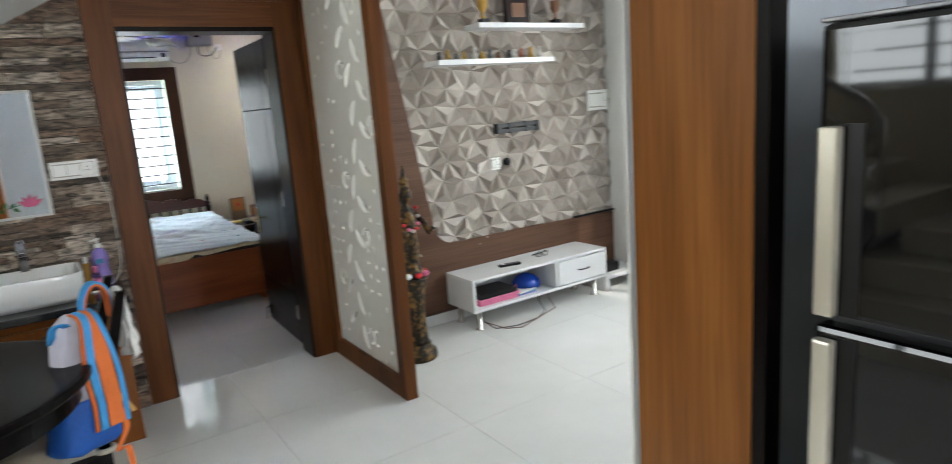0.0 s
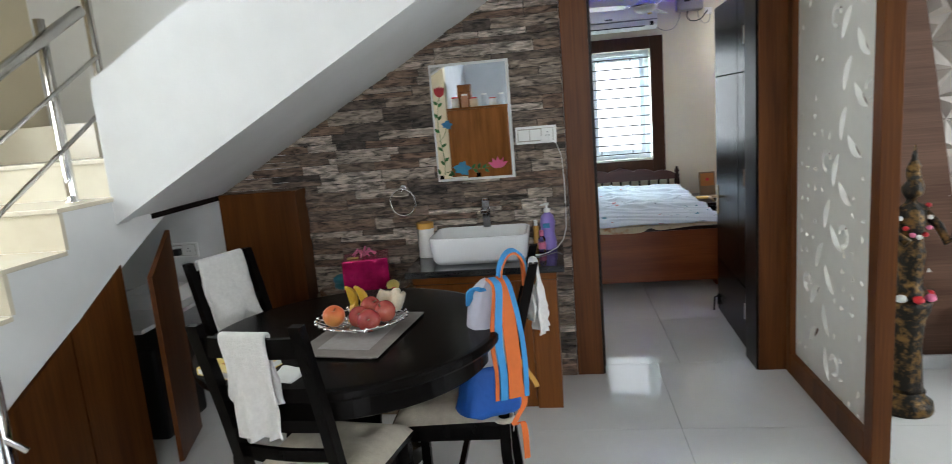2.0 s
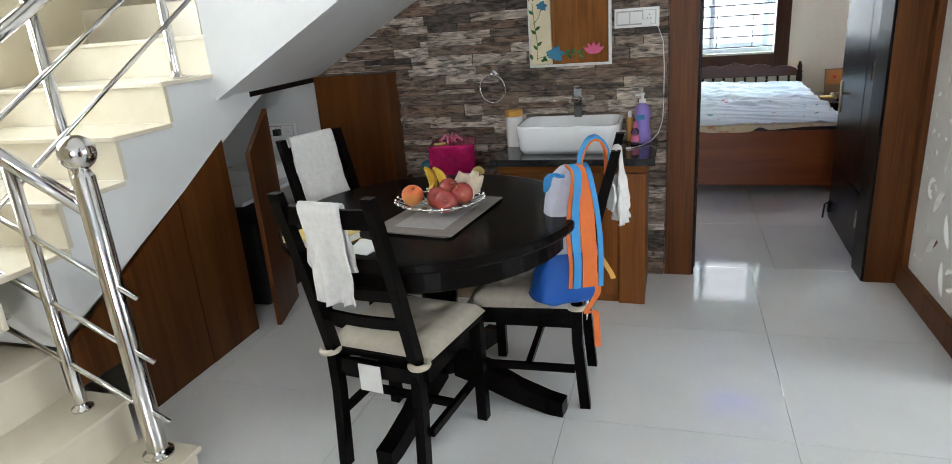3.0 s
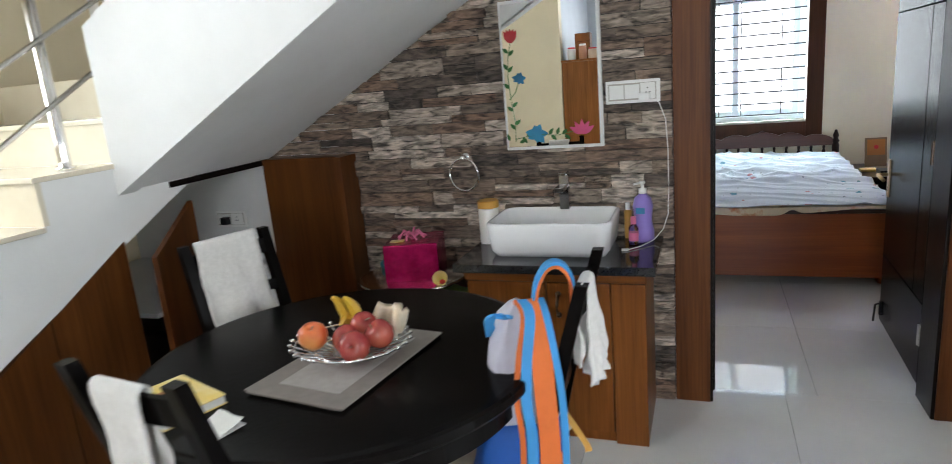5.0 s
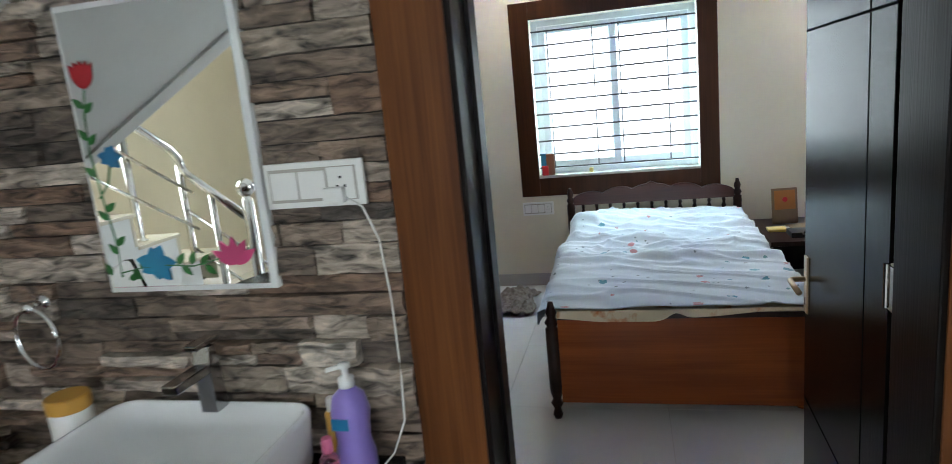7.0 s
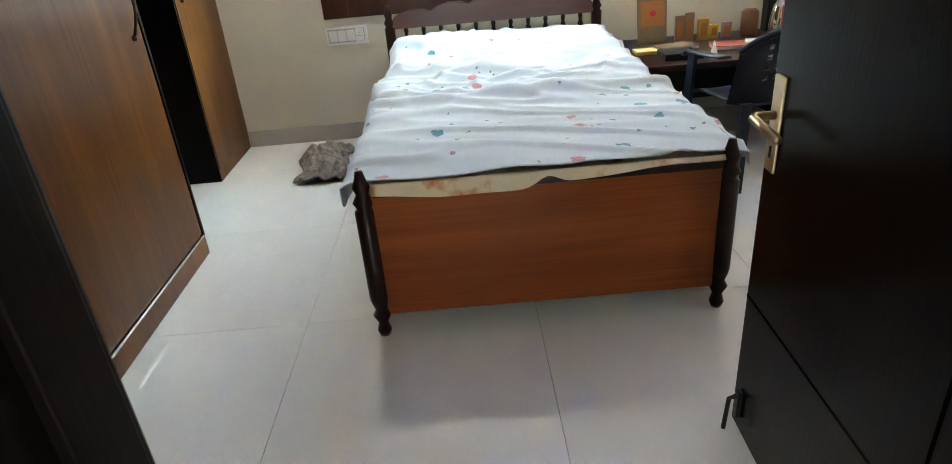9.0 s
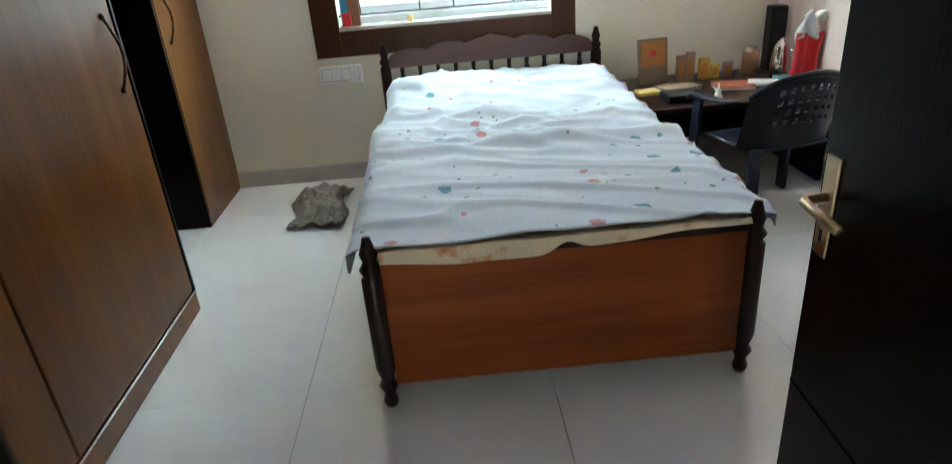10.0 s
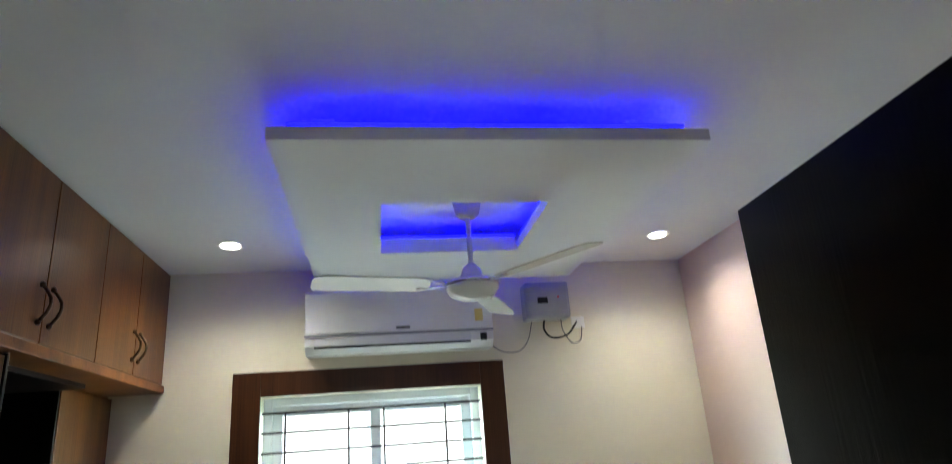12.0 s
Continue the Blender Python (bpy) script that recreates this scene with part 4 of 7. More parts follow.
tap = thing("basin_tap", (0.368, 4.268, 0.918), "square chrome basin mixer tap on the basin rim", "tap")
bm = bmesh.new()
prism(bm, [(-0.022, 0.0), (0.02, 0.0), (0.012, 0.10), (0.006, 0.15), (-0.016, 0.15), (-0.024, 0.10)], "x", -0.02, 0.02)
part("column", bm, M_TAP, tap)
bm = boxes((-0.019, 0.019, -0.13, -0.015, 0.092, 0.112), bevel=0.003)
part("spout", bm, M_TAP, tap)
part("lever", boxes((-0.016, 0.016, -0.05, 0.03, 0.152, 0.164), bevel=0.003), M_TAP, tap)

# mirror with painted flowers
mir = thing("wall_mirror", (0, 0, 0), "small wall mirror painted with red and blue flowers", "mirror")
MX0, MX1, MZ0, MZ1, MY = 0.114, 0.524, 1.19, 1.803, 4.317
part("backing", boxes((MX0 - 0.012, MX1 + 0.014, MY + 0.006, 4.345, MZ0 - 0.014, MZ1 + 0.014), bevel=0.004), M_WALL, mir, "rough white cement edge")
part("glass", boxes((MX0, MX1, MY, MY + 0.0055, MZ0, MZ1), bevel=0.0012), M_MIRROR, mir)
M_LEAF = colour("green_glass_paint", (0.03, 0.15, 0.03), 0.4)
M_PBLUE = colour("blue_glass_paint", (0.02, 0.16, 0.32), 0.35, (0.03, 0.24, 0.40))
M_PRED = colour("red_glass_paint", (0.42, 0.02, 0.03), 0.35)
M_PPINK = colour("pink_glass_paint", (0.60, 0.07, 0.20), 0.35)


def petal(bm, cx, cz, a, ln, w, y=MY - 0.0012):
    n = 8
    pts = []
    for k in range(n + 1):
        t = k / n
        pts.append((t * ln, w * math.sin(math.pi * t ** 0.8)))
    ring = pts + [(p, -q) for p, q in pts[-2:0:-1]]
    vs = [bm.verts.new((cx + p * math.cos(a) - q * math.sin(a), y, cz + p * math.sin(a) + q * math.cos(a))) for p, q in ring]
    f = bm.faces.new(vs)
    f.normal_update()
    if f.normal.y > 0:
        f.normal_flip()


def vine(pts, name="stem"):
    bm = bmesh.new()
    pipe(bm, [(x, MY - 0.001, z) for x, z in pts], 0.0016, 6)
    part(name, bm, M_LEAF, mir)


vine([(0.147, 1.215), (0.150, 1.30), (0.138, 1.40), (0.130, 1.50), (0.136, 1.58), (0.150, 1.64)])
vine([(0.130, 1.40), (0.160, 1.43), (0.175, 1.47)])
vine([(0.147, 1.225), (0.20, 1.235), (0.27, 1.24), (0.34, 1.235), (0.41, 1.25)])
bm = bmesh.new()
for cx, cz, a in ((0.150, 1.27, 2.3), (0.150, 1.29, 0.7), (0.143, 1.35, 2.4), (0.141, 1.37, 0.6), (0.133, 1.45, 2.4), (0.132, 1.53, 2.2), (0.132, 1.52, 0.8), (0.138, 1.59, 0.7), (0.138, 1.60, 2.4),
                  (0.18, 1.232, -0.9), (0.20, 1.236, 0.9), (0.30, 1.24, 0.9), (0.31, 1.238, -0.8), (0.36, 1.237, 0.8), (0.37, 1.236, -0.7), (0.12, 1.22, 1.9), (0.165, 1.21, 0.3), (0.335, 1.238, 1.2)):
    petal(bm, cx, cz, a, 0.034, 0.008)
part("leaves", bm, M_LEAF, mir, "green painted leaves")
def flower(name, m, petals, label):
    bm = bmesh.new()
    petal(bm, *petals[0], MY - 0.0011)
    fl = part(name, bm, m, mir, label)
    for k, q in enumerate(petals[1:]):
        bm = bmesh.new()
        petal(bm, *q, MY - 0.0014 - 0.0003 * k)
        link("petal", bm, m, fl)


for cx, cz, m, sz, name in ((0.152, 1.64, M_PRED, 0.062, "tulip"), (0.447, 1.235, M_PPINK, 0.064, "lotus")):
    flower(name, m, [(cx, cz, 1.57 + (a - 1.57) * (0.75 if name == "tulip" else 1.5), sz, 0.012) for a in (0.9, 2.25, 1.22, 1.92, 1.57)], "painted " + name + " flower")
for cx, cz, m, sz, name in ((0.180, 1.49, M_PBLUE, 0.034, "bud"), (0.245, 1.245, M_PBLUE, 0.055, "bloom")):
    flower(name, m, [(cx, cz, k * math.pi / 3.5 + 0.25 * (k % 2), sz * (0.95 - 0.12 * (k % 3)), sz * 0.30) for k in range(7)], "painted blue flower")


def switch_plate(x0, x1, z0, z1, y, label, rockers, socket=True, parent_name="switch_plate", out=-1):
    sp = thing(parent_name, (0, 0, 0), label, "switch")
    part("plate", boxes((x0, x1, y - 0.012, y, z0, z1), bevel=0.003), M_WHITEP, sp)
    w = (x1 - x0) * 0.86
    # Grey field drawn proud of the plate; it paints the rocker gaps' shade.
    part("recess", boxes((x0 + (x1 - x0) * 0.05, x1 - (x1 - x0) * 0.07, y - 0.0128, y - 0.0118, z0 + (z1 - z0) * 0.13, z1 - (z1 - z0) * 0.13)), M_SKIRT, sp, "grey field painting shade into the gaps round the rockers")
    n = rockers + (1 if socket else 0)
    for k in range(n):
        a = x0 + (x1 - x0) * 0.07 + w * k / n
        b = a + w / n - 0.004
        if k < rockers:
            part("rocker", boxes((a, b, y - 0.0165, y - 0.0125, z0 + (z1 - z0) * 0.2, z1 - (z1 - z0) * 0.2), bevel=0.0015), M_WHITEP, sp)
        else:
            so = part("socket", boxes((a, b, y - 0.0145, y - 0.0125, z0 + (z1 - z0) * 0.15, z1 - (z1 - z0) * 0.15), bevel=0.001), M_WHITEP, sp)
            c = (a + b) / 2
            for dx, dz in ((0, 0.012), (-0.008, -0.006), (0.008, -0.006)):
                link("pin_hole", boxes((c + dx - 0.0025, c + dx + 0.0025, y - 0.0155, y - 0.0146, (z0 + z1) / 2 + dz - 0.0025, (z0 + z1) / 2 + dz + 0.0025)), M_BLACK, so)
    return sp


switch_plate(0.554, 0.775, 1.352, 1.446, 4.320, "white switch plate with two rockers and a socket", 2)
chg = thing("phone_charger", (0, 0, 0), "white charger plugged in with a hanging cable", "charger")
part("plug", boxes((0.690, 0.735, 4.285, 4.309, 1.36, 1.392), bevel=0.004), M_WHITEP, chg)
bm = bmesh.new()
cab = [(0.735, 4.30, 1.37), (0.77, 4.295, 1.35), (0.795, 4.30, 1.28), (0.803, 4.305, 1.15), (0.803, 4.305, 0.98), (0.800, 4.30, 0.88), (0.780, 4.27, 0.82), (0.745, 4.22, 0.787), (0.70, 4.14, 0.781), (0.655, 4.09, 0.780)]
fine = []
for a, b in zip(cab, cab[1:]):
    for k in range(4):
        fine.append(Vector(a).lerp(Vector(b), k / 4))
pipe(bm, fine + [cab[-1]], 0.0022, 6)
part("cable", bm, M_WHITEP, chg, smooth=True)
part("connector", boxes((0.628, 0.655, 4.083, 4.095, 0.7755, 0.7845), bevel=0.002), M_WHITEP, chg)

ring = thing("towel_ring", (-0.105, 4.30, 1.15), "chrome towel ring on the stone wall", "towel ring")
bm = bmesh.new()
pipe(bm, [(0.075 * math.sin(a), -0.012 - 0.012 * math.sin(a), -0.073 + 0.075 * math.cos(a)) for a in [2 * math.pi * k / 28 for k in range(29)]], 0.0055, 8)
part("ring", bm, M_CHROME, ring, smooth=True)
bm = bmesh.new()
tube(bm, (0, 0.03, 0.006), (0, -0.012, 0.006), 0.009)
ball(bm, (0, -0.014, 0.004), 0.014)
tube(bm, (0, 0.022, 0.006), (0, 0.032, 0.006), 0.02)
part("bracket", bm, M_CHROME, ring, smooth=True)


def bottle(name, at, prof, m, label, cat, smooth=True):
    b = thing(name, at, label, cat)
    part("body", lathe(bmesh.new(), prof, 20), m, b, smooth=smooth)
    return b


jar = bottle("plastic_jar", (0.025, 4.215, WT), [(0.043, 0), (0.046, 0.006), (0.046, 0.155), (0.042, 0.163)], M_WHITEP, "white plastic jar with a yellow screw lid beside the basin", "jar")
part("lid", lathe(bmesh.new(), [(0.047, 0.163), (0.048, 0.167), (0.048, 0.192), (0.044, 0.196)], 24), M_GOLD, jar, "ochre yellow screw lid")
soap = bottle("hand_wash_bottle", (0.70, 4.255, WT), [(0.040, 0), (0.044, 0.008), (0.044, 0.05), (0.036, 0.085), (0.038, 0.12), (0.042, 0.15), (0.034, 0.185), (0.018, 0.20), (0.015, 0.205)], M_PURPLE, "lilac hand wash bottle with a white pump", "bottle")
bm = bmesh.new()
lathe(bm, [(0.017, 0.205), (0.017, 0.225), (0.007, 0.228), (0.007, 0.245), (0.012, 0.246), (0.012, 0.256)], 14)
tube(bm, (0, 0, 0.251), (-0.035, -0.015, 0.246), 0.005)
part("pump", bm, M_WHITEP, soap, "white pump head", smooth=True)
part("label", boxes((-0.025, 0.012, -0.0430, -0.0405, 0.125, 0.15)), M_PBLUE, soap, "dark printed bar")
sm = bottle("sanitiser_bottle", (0.665, 4.20, WT), [(0.018, 0), (0.02, 0.004), (0.02, 0.07), (0.01, 0.085)], M_CLEAR, "small clear bottle with a pink cap", "bottle")
part("cap", lathe(bmesh.new(), [(0.011, 0.085), (0.0115, 0.09), (0.0115, 0.115), (0.01, 0.117)], 14), M_PINKRIB, sm, "pink cap")
part("label", lathe(bmesh.new(), [(0.0205, 0.015), (0.0205, 0.05)], 16), M_PINKRIB, sm)
tt = bottle("small_tube", (0.632, 4.30, WT), [(0.014, 0), (0.016, 0.01), (0.016, 0.12), (0.012, 0.125)], M_GOLD, "small yellow tube with a white cap", "tube")
part("cap", lathe(bmesh.new(), [(0.010, 0.125), (0.010, 0.155), (0.007, 0.158)], 12), M_WHITEP, tt)

# carton, packet, tray and gift beside the washstand
tagged(link("cardboard_carton", boxes((-0.56, -0.05, 3.87, 4.27, 0.0, 0.55), bevel=0.006), M_CARD), "plain brown cardboard carton beside the washstand", "box")
bm = bmesh.new()
sheet(bm, 16, 10, lambda u, v: (-0.56 + 0.52 * u, 3.855 + 0.35 * v, 0.556 + 0.055 * math.sin(math.pi * u) ** 0.5 * math.sin(math.pi * v) ** 0.5 + 0.006 * math.sin(19 * u + 7 * v)), 0.004)
pk = tagged(link("green_packet", bm, M_GREEN, smooth=True), "glossy green snack packet lying on the carton", "packet")
part("print_bar", boxes((-0.16, -0.06, 3.852, 3.856, 0.552, 0.567)), M_PAPER, pk)
tr = thing("round_tray", (-0.29, 4.03, 0.632), "round black tray on the green packet", "tray")
part("plate", lathe(bmesh.new(), [(0.17, 0.0), (0.20, 0.006), (0.235, 0.03), (0.24, 0.031), (0.238, 0.036), (0.2, 0.014), (0.02, 0.01)], 40), M_BLACKWOOD, tr, smooth=True)
part("rim", lathe(bmesh.new(), [(0.238, 0.028), (0.2445, 0.030), (0.2445, 0.038), (0.238, 0.040)], 40), M_STEEL, tr, "bright metal rim", smooth=True)
gift = thing("gift_box", (-0.285, 4.045, 0.644), "magenta foil wrapped gift box with pink ribbon", "gift")
bm = boxes((-0.115, 0.125, -0.11, 0.12, 0.0, 0.19), bevel=0.006)
bmesh.ops.subdivide_edges(bm, edges=bm.edges[:], cuts=2, use_grid_fill=True)
for v in bm.verts:
    v.co += noise.noise_vector(v.co * 14) * 0.005
part("wrapped_box", bm, M_PINKFOIL, gift)
bm = bmesh.new()
for k in range(9):
    a = k * 0.7
    pipe(bm, [(0, 0, 0.19), (0.035 * math.cos(a), 0.035 * math.sin(a), 0.218 + 0.008 * (k % 3)), (0.065 * math.cos(a + 0.3), 0.065 * math.sin(a + 0.3), 0.199)], 0.005, 6)
part("ribbon_bow", bm, M_PINKRIB, gift, "curled pink ribbon", smooth=True)
part("tag", boxes((-0.09, -0.03, -0.06, -0.02, 0.1915, 0.1945)), M_YELLOW, gift)
gift.rotation_euler = (0, 0, radians(14))
sh = thing("shuttlecock", (-0.11, 3.93, 0.672), "yellow shuttlecock with a red base on the tray", "shuttlecock")
part("skirt", lathe(bmesh.new(), [(0.014, 0.0), (0.033, 0.06), (0.032, 0.061), (0.012, 0.001)], 14), M_YELLOW, sh, smooth=True)
part("cork", ball(bmesh.new(), (0, 0, -0.005), 0.016), M_RED, sh, smooth=True)
sh.rotation_euler = (0.9, 0.3, 0)
tagged(link("blue_pouch", ball(bmesh.new(), (-0.46, 4.14, 0.687), 0.05, 0.6), colour("teal_cloth", (0.02, 0.16, 0.22), 0.6), smooth=True), "small teal cloth pouch on the tray", "pouch")

# ---- table ----
TCX, TCY, TR, TH = -0.01, 2.97, 0.56, 0.79     # centre, radius and height of the table
tab = thing("dining_table", (TCX, TCY, 0), "round black-brown pedestal dining table", "table")
part("tabletop", lathe(bmesh.new(), [(TR - 0.02, TH - 0.042), (TR - 0.004, TH - 0.037), (TR, TH - 0.029), (TR, TH - 0.009), (TR - 0.005, TH - 0.002), (TR - 0.02, TH)], 72), M_BLACKWOOD, tab)
part("apron", lathe(bmesh.new(), [(TR - 0.05, TH - 0.117), (TR - 0.045, TH - 0.112), (TR - 0.045, TH - 0.042), (TR - 0.06, TH - 0.041)], 64), M_BLACKWOOD, tab)
part("column", lathe(bmesh.new(), [(0.07, 0.12), (0.075, 0.2), (0.06, 0.3), (0.075, 0.5), (0.09, 0.62), (0.16, TH - 0.117)], 24), M_BLACKWOOD, tab, smooth=True)
for k in range(4):
    bm = bmesh.new()
    prof = [(0.05, 0.20), (0.18, 0.17), (0.32, 0.105), (0.44, 0.07), (0.50, 0.06), (0.50, 0.0), (0.44, 0.0), (0.30, 0.03), (0.16, 0.075), (0.05, 0.10)]
    prism(bm, prof, "y", -0.032, 0.032)
    f = part("foot", bm, M_BLACKWOOD, tab)
    f.rotation_euler = (0, 0, radians(-8 + 90 * k))

pm = thing("placemat", (0.055, 2.90, TH), "grey placemat with a paler middle field", "placemat")
part("mat", boxes((-0.15, 0.15, -0.235, 0.235, 0.0, 0.004), bevel=0.0015), M_MAT, pm)
part("field", boxes((-0.095, 0.095, -0.175, 0.175, 0.0045, 0.0052)), M_MAT2, pm)
pm2 = copy_thing(pm, pose(0.042, 2.912, TH + 0.0005, 0, 0, -9))
pm.matrix_basis = pose(0.055, 2.90, TH + 0.0062, 0, 0, -7)

BWX, BWY, BWZ = 0.045, 2.925, TH + 0.0105         # foot of the fruit bowl
bowl = thing("fruit_bowl", (BWX, BWY, BWZ), "silver wire fruit bowl on the placemat", "bowl")
bm = bmesh.new()
def bowl_z(r):
    return 0.006 + 1.9 * r * r
for k in range(26):
    a = 2 * math.pi * k / 26
    pipe(bm, [(r * math.cos(a) * 1.12, r * math.sin(a), bowl_z(r)) for r in (0.045, 0.08, 0.115, 0.148)], 0.0022, 6)
part("ribs", bm, M_CHROME, bowl, smooth=True)
for r in (0.045, 0.09, 0.138):
    bm = bmesh.new()
    pipe(bm, [(r * math.cos(a) * 1.12, r * math.sin(a), bowl_z(r)) for a in [2 * math.pi * k / 36 for k in range(37)]], 0.003, 6)
    part("hoop", bm, M_CHROME, bowl, smooth=True)
knob = part("knob", ball(bmesh.new(), (0, 0, 0), 0.006, 1, 8), M_CHROME, bowl, smooth=True)
knob.location = (0.148 * 1.12, 0, bowl_z(0.148))
for k in range(1, 26):
    a = 2 * math.pi * k / 26
    kn = new("knob", knob.data)
    kn.parent = bowl
    kn.location = (0.148 * math.cos(a) * 1.12, 0.148 * math.sin(a), bowl_z(0.148))


def apple(at, r, m, label, tilt):
    a = thing("apple", at, label, "apple", "fruit in the bowl")
    prof = [(0.002, -0.78), (0.25, -0.86), (0.6, -0.72), (0.9, -0.3), (1.0, 0.1), (0.93, 0.5), (0.68, 0.8), (0.35, 0.88), (0.12, 0.78), (0.01, 0.68)]
    part("flesh", lathe(bmesh.new(), [(p * r, q * r) for p, q in prof], 20), m, a, smooth=True)
    part("stalk", pipe(bmesh.new(), [(0, 0, 0.68 * r), (0.003, 0, 0.9 * r), (0.008, 0, 1.1 * r)], 0.0016, 6), M_CARD, a)
    a.rotation_euler = tilt


for x, y, z, r, m, lb, tl in ((-0.105, -0.050, 0.070, 0.040, M_APPLE2, "red and yellow apple in the wire bowl", (0.4, 0.2, 0)), (-0.005, -0.010, 0.054, 0.040, M_APPLE, "dark red apple in the wire bowl", (0.9, 0.1, 0)),
                             (0.050, -0.060, 0.054, 0.042, M_APPLE, "dark red apple in the wire bowl", (1.2, -0.3, 0.3)), (0.030, 0.040, 0.078, 0.038, M_APPLE, "dark red apple in the wire bowl", (0.3, 0.6, 0)),
                             (0.105, 0.010, 0.067, 0.040, M_APPLE, "dark red apple in the wire bowl", (0.5, -0.6, 0))):
    apple((BWX + 0.84 * x, BWY + 0.84 * y, BWZ + z - 0.004), r, m, lb, tl)


def banana(off, lean):
    bm = bmesh.new()
    pts, rad = [], []
    for k in range(11):
        t = k / 10
        a = -0.9 + 1.8 * t
        pts.append(Vector((0.085 * math.cos(a) - 0.06, 0.0, 0.085 * math.sin(a))))
        rad.append(0.017 * min(1, 0.35 + 2.6 * min(t, 1 - t)))
    rings = []
    for i, p in enumerate(pts):
        d = (pts[min(i + 1, 10)] - pts[max(i - 1, 0)]).normalized()
        q = d.to_track_quat("Z", "Y").to_matrix()
        rings.append([p + q @ Vector((rad[i] * math.cos(2 * math.pi * k / 6), rad[i] * math.sin(2 * math.pi * k / 6), 0)) for k in range(6)])
    rings_body(bm, rings)
    b = tagged(link("banana", bm, M_BANANA), "ripe yellow banana in the wire bowl", "banana", "fruit in the bowl")
    b.matrix_basis = pose(BWX - 0.055 + off, BWY + 0.035, BWZ + 0.088, 0, 0, lean)
banana(0.0, 60)
banana(0.035, 35)
bm = bmesh.new()
sheet(bm, 8, 8, lambda u, v: (BWX + 0.04 + 0.09 * u + 0.03 * v, BWY + 0.055 + 0.02 * math.sin(6 * u), BWZ + 0.045 + 0.08 * v + 0.012 * math.sin(9 * u + 3 * v)), 0.02)
tagged(link("snack_packet", bm, colour("nut_packet", (0.62, 0.50, 0.34), 0.3, (0.70, 0.62, 0.48), 25), smooth=True), "clear packet of pale nuts in the bowl", "packet")

book = thing("exercise_book", (-0.27, 2.605, TH), "yellow covered book lying on the dining table", "book")
part("pages", boxes((-0.105, 0.105, -0.075, 0.075, 0.003, 0.022)), M_PAPER, book)
part("cover", boxes((-0.108, 0.108, -0.078, 0.078, 0.022, 0.025), (-0.108, 0.108, -0.078, 0.078, 0.0, 0.003), (-0.109, -0.106, -0.078, 0.078, 0.003, 0.022), bevel=0.0008), M_YELLOW, book)
part("cover_print", boxes((-0.05, 0.03, -0.03, 0.04, 0.0253, 0.0258)), M_OCHRE, book)
book.rotation_euler = (0, 0, radians(-20))


fp = thing("folded_paper", (-0.082, 2.535, TH), "folded white paper on the edge of the dining table", "paper")
bm = bmesh.new()
sheet(bm, 8, 6, lambda u, v: (-0.045 + 0.09 * u, -0.04 + 0.08 * v, 0.002 + 0.016 * v * v + 0.002 * math.sin(7 * u)), 0.0015)
part("upper_leaf", bm, M_PAPER, fp)
part("lower_leaf", boxes((-0.047, 0.047, -0.042, 0.042, 0.0, 0.0015)), M_PAPER, fp)
fp.rotation_euler = (0, 0, radians(-14))

# ---- chairs ----
def make_chair(m, label):
    c = thing("dining_chair", (0, 0, 0), label, "chair", "chairs round the table")
    for s in (-1, 1):
        bm = bmesh.new()
        prism(bm, [(-0.235, 0.0), (-0.195, 0.0), (-0.170, 0.30), (-0.170, 0.46), (-0.236, 0.75), (-0.318, 1.05), (-0.350, 1.05), (-0.274, 0.75), (-0.210, 0.46), (-0.210, 0.30)], "x", -0.0175, 0.0175)
        p = part("back_post", bm, M_BLACKWOOD, c)
        p.location.x = s * 0.16
        f = part("front_leg", boxes((-0.02, 0.02, -0.02, 0.02, 0.0, 0.43), bevel=0.003), M_BLACKWOOD, c)
        f.location = (s * 0.195, 0.19, 0)
        part("side_rail", boxes((s * 0.18 - 0.011, s * 0.18 + 0.011, -0.17, 0.17, 0.375, 0.43), bevel=0.002), M_BLACKWOOD, c)
        part("side_stretcher", boxes((s * 0.182 - 0.01, s * 0.182 + 0.01, -0.18, 0.17, 0.17, 0.20), bevel=0.002), M_BLACKWOOD, c)
    part("front_rail", boxes((-0.175, 0.175, 0.18, 0.202, 0.375, 0.43), bevel=0.002), M_BLACKWOOD, c)
    part("back_rail", boxes((-0.143, 0.143, -0.2, -0.18, 0.375, 0.43), bevel=0.002), M_BLACKWOOD, c)
    part("cross_stretcher", boxes((-0.17, 0.17, -0.012, 0.012, 0.172, 0.198), bevel=0.002), M_BLACKWOOD, c)
    bm = bmesh.new()
    prism(bm, [(-0.19, -0.175), (0.19, -0.175), (0.22, 0.225), (-0.22, 0.225)], "z", 0.432, 0.452)
    part("seat", bm, M_BLACKWOOD, c)
    for z, h, y in ((0.95, 0.06, -0.314), (0.805, 0.04, -0.270), (0.69, 0.04, -0.238), (0.58, 0.04, -0.211)):
        bm = bmesh.new()
        rows = [[(-0.143 + 0.286 * i / 8, y - 0.012 * math.sin(math.pi * i / 8) + dy, z + dz) for i in range(9)] for dy, dz in ((-0.008, 0), (0.008, 0), (0.004, h), (-0.012, h))]
        g = [[bm.verts.new(p) for p in r] for r in rows]
        for r in range(4):
            for i in range(8):
                bm.faces.new((g[r][i], g[r][i + 1], g[(r + 1) % 4][i + 1], g[(r + 1) % 4][i]))
        bm.faces.new([g[r][0] for r in range(4)][::-1])
        bm.faces.new([g[r][8] for r in range(4)])
        part("slat", bm, M_BLACKWOOD, c)
    c.matrix_basis = m
    return c


LOW = Matrix.Diagonal((1, 1, 0.98, 1))
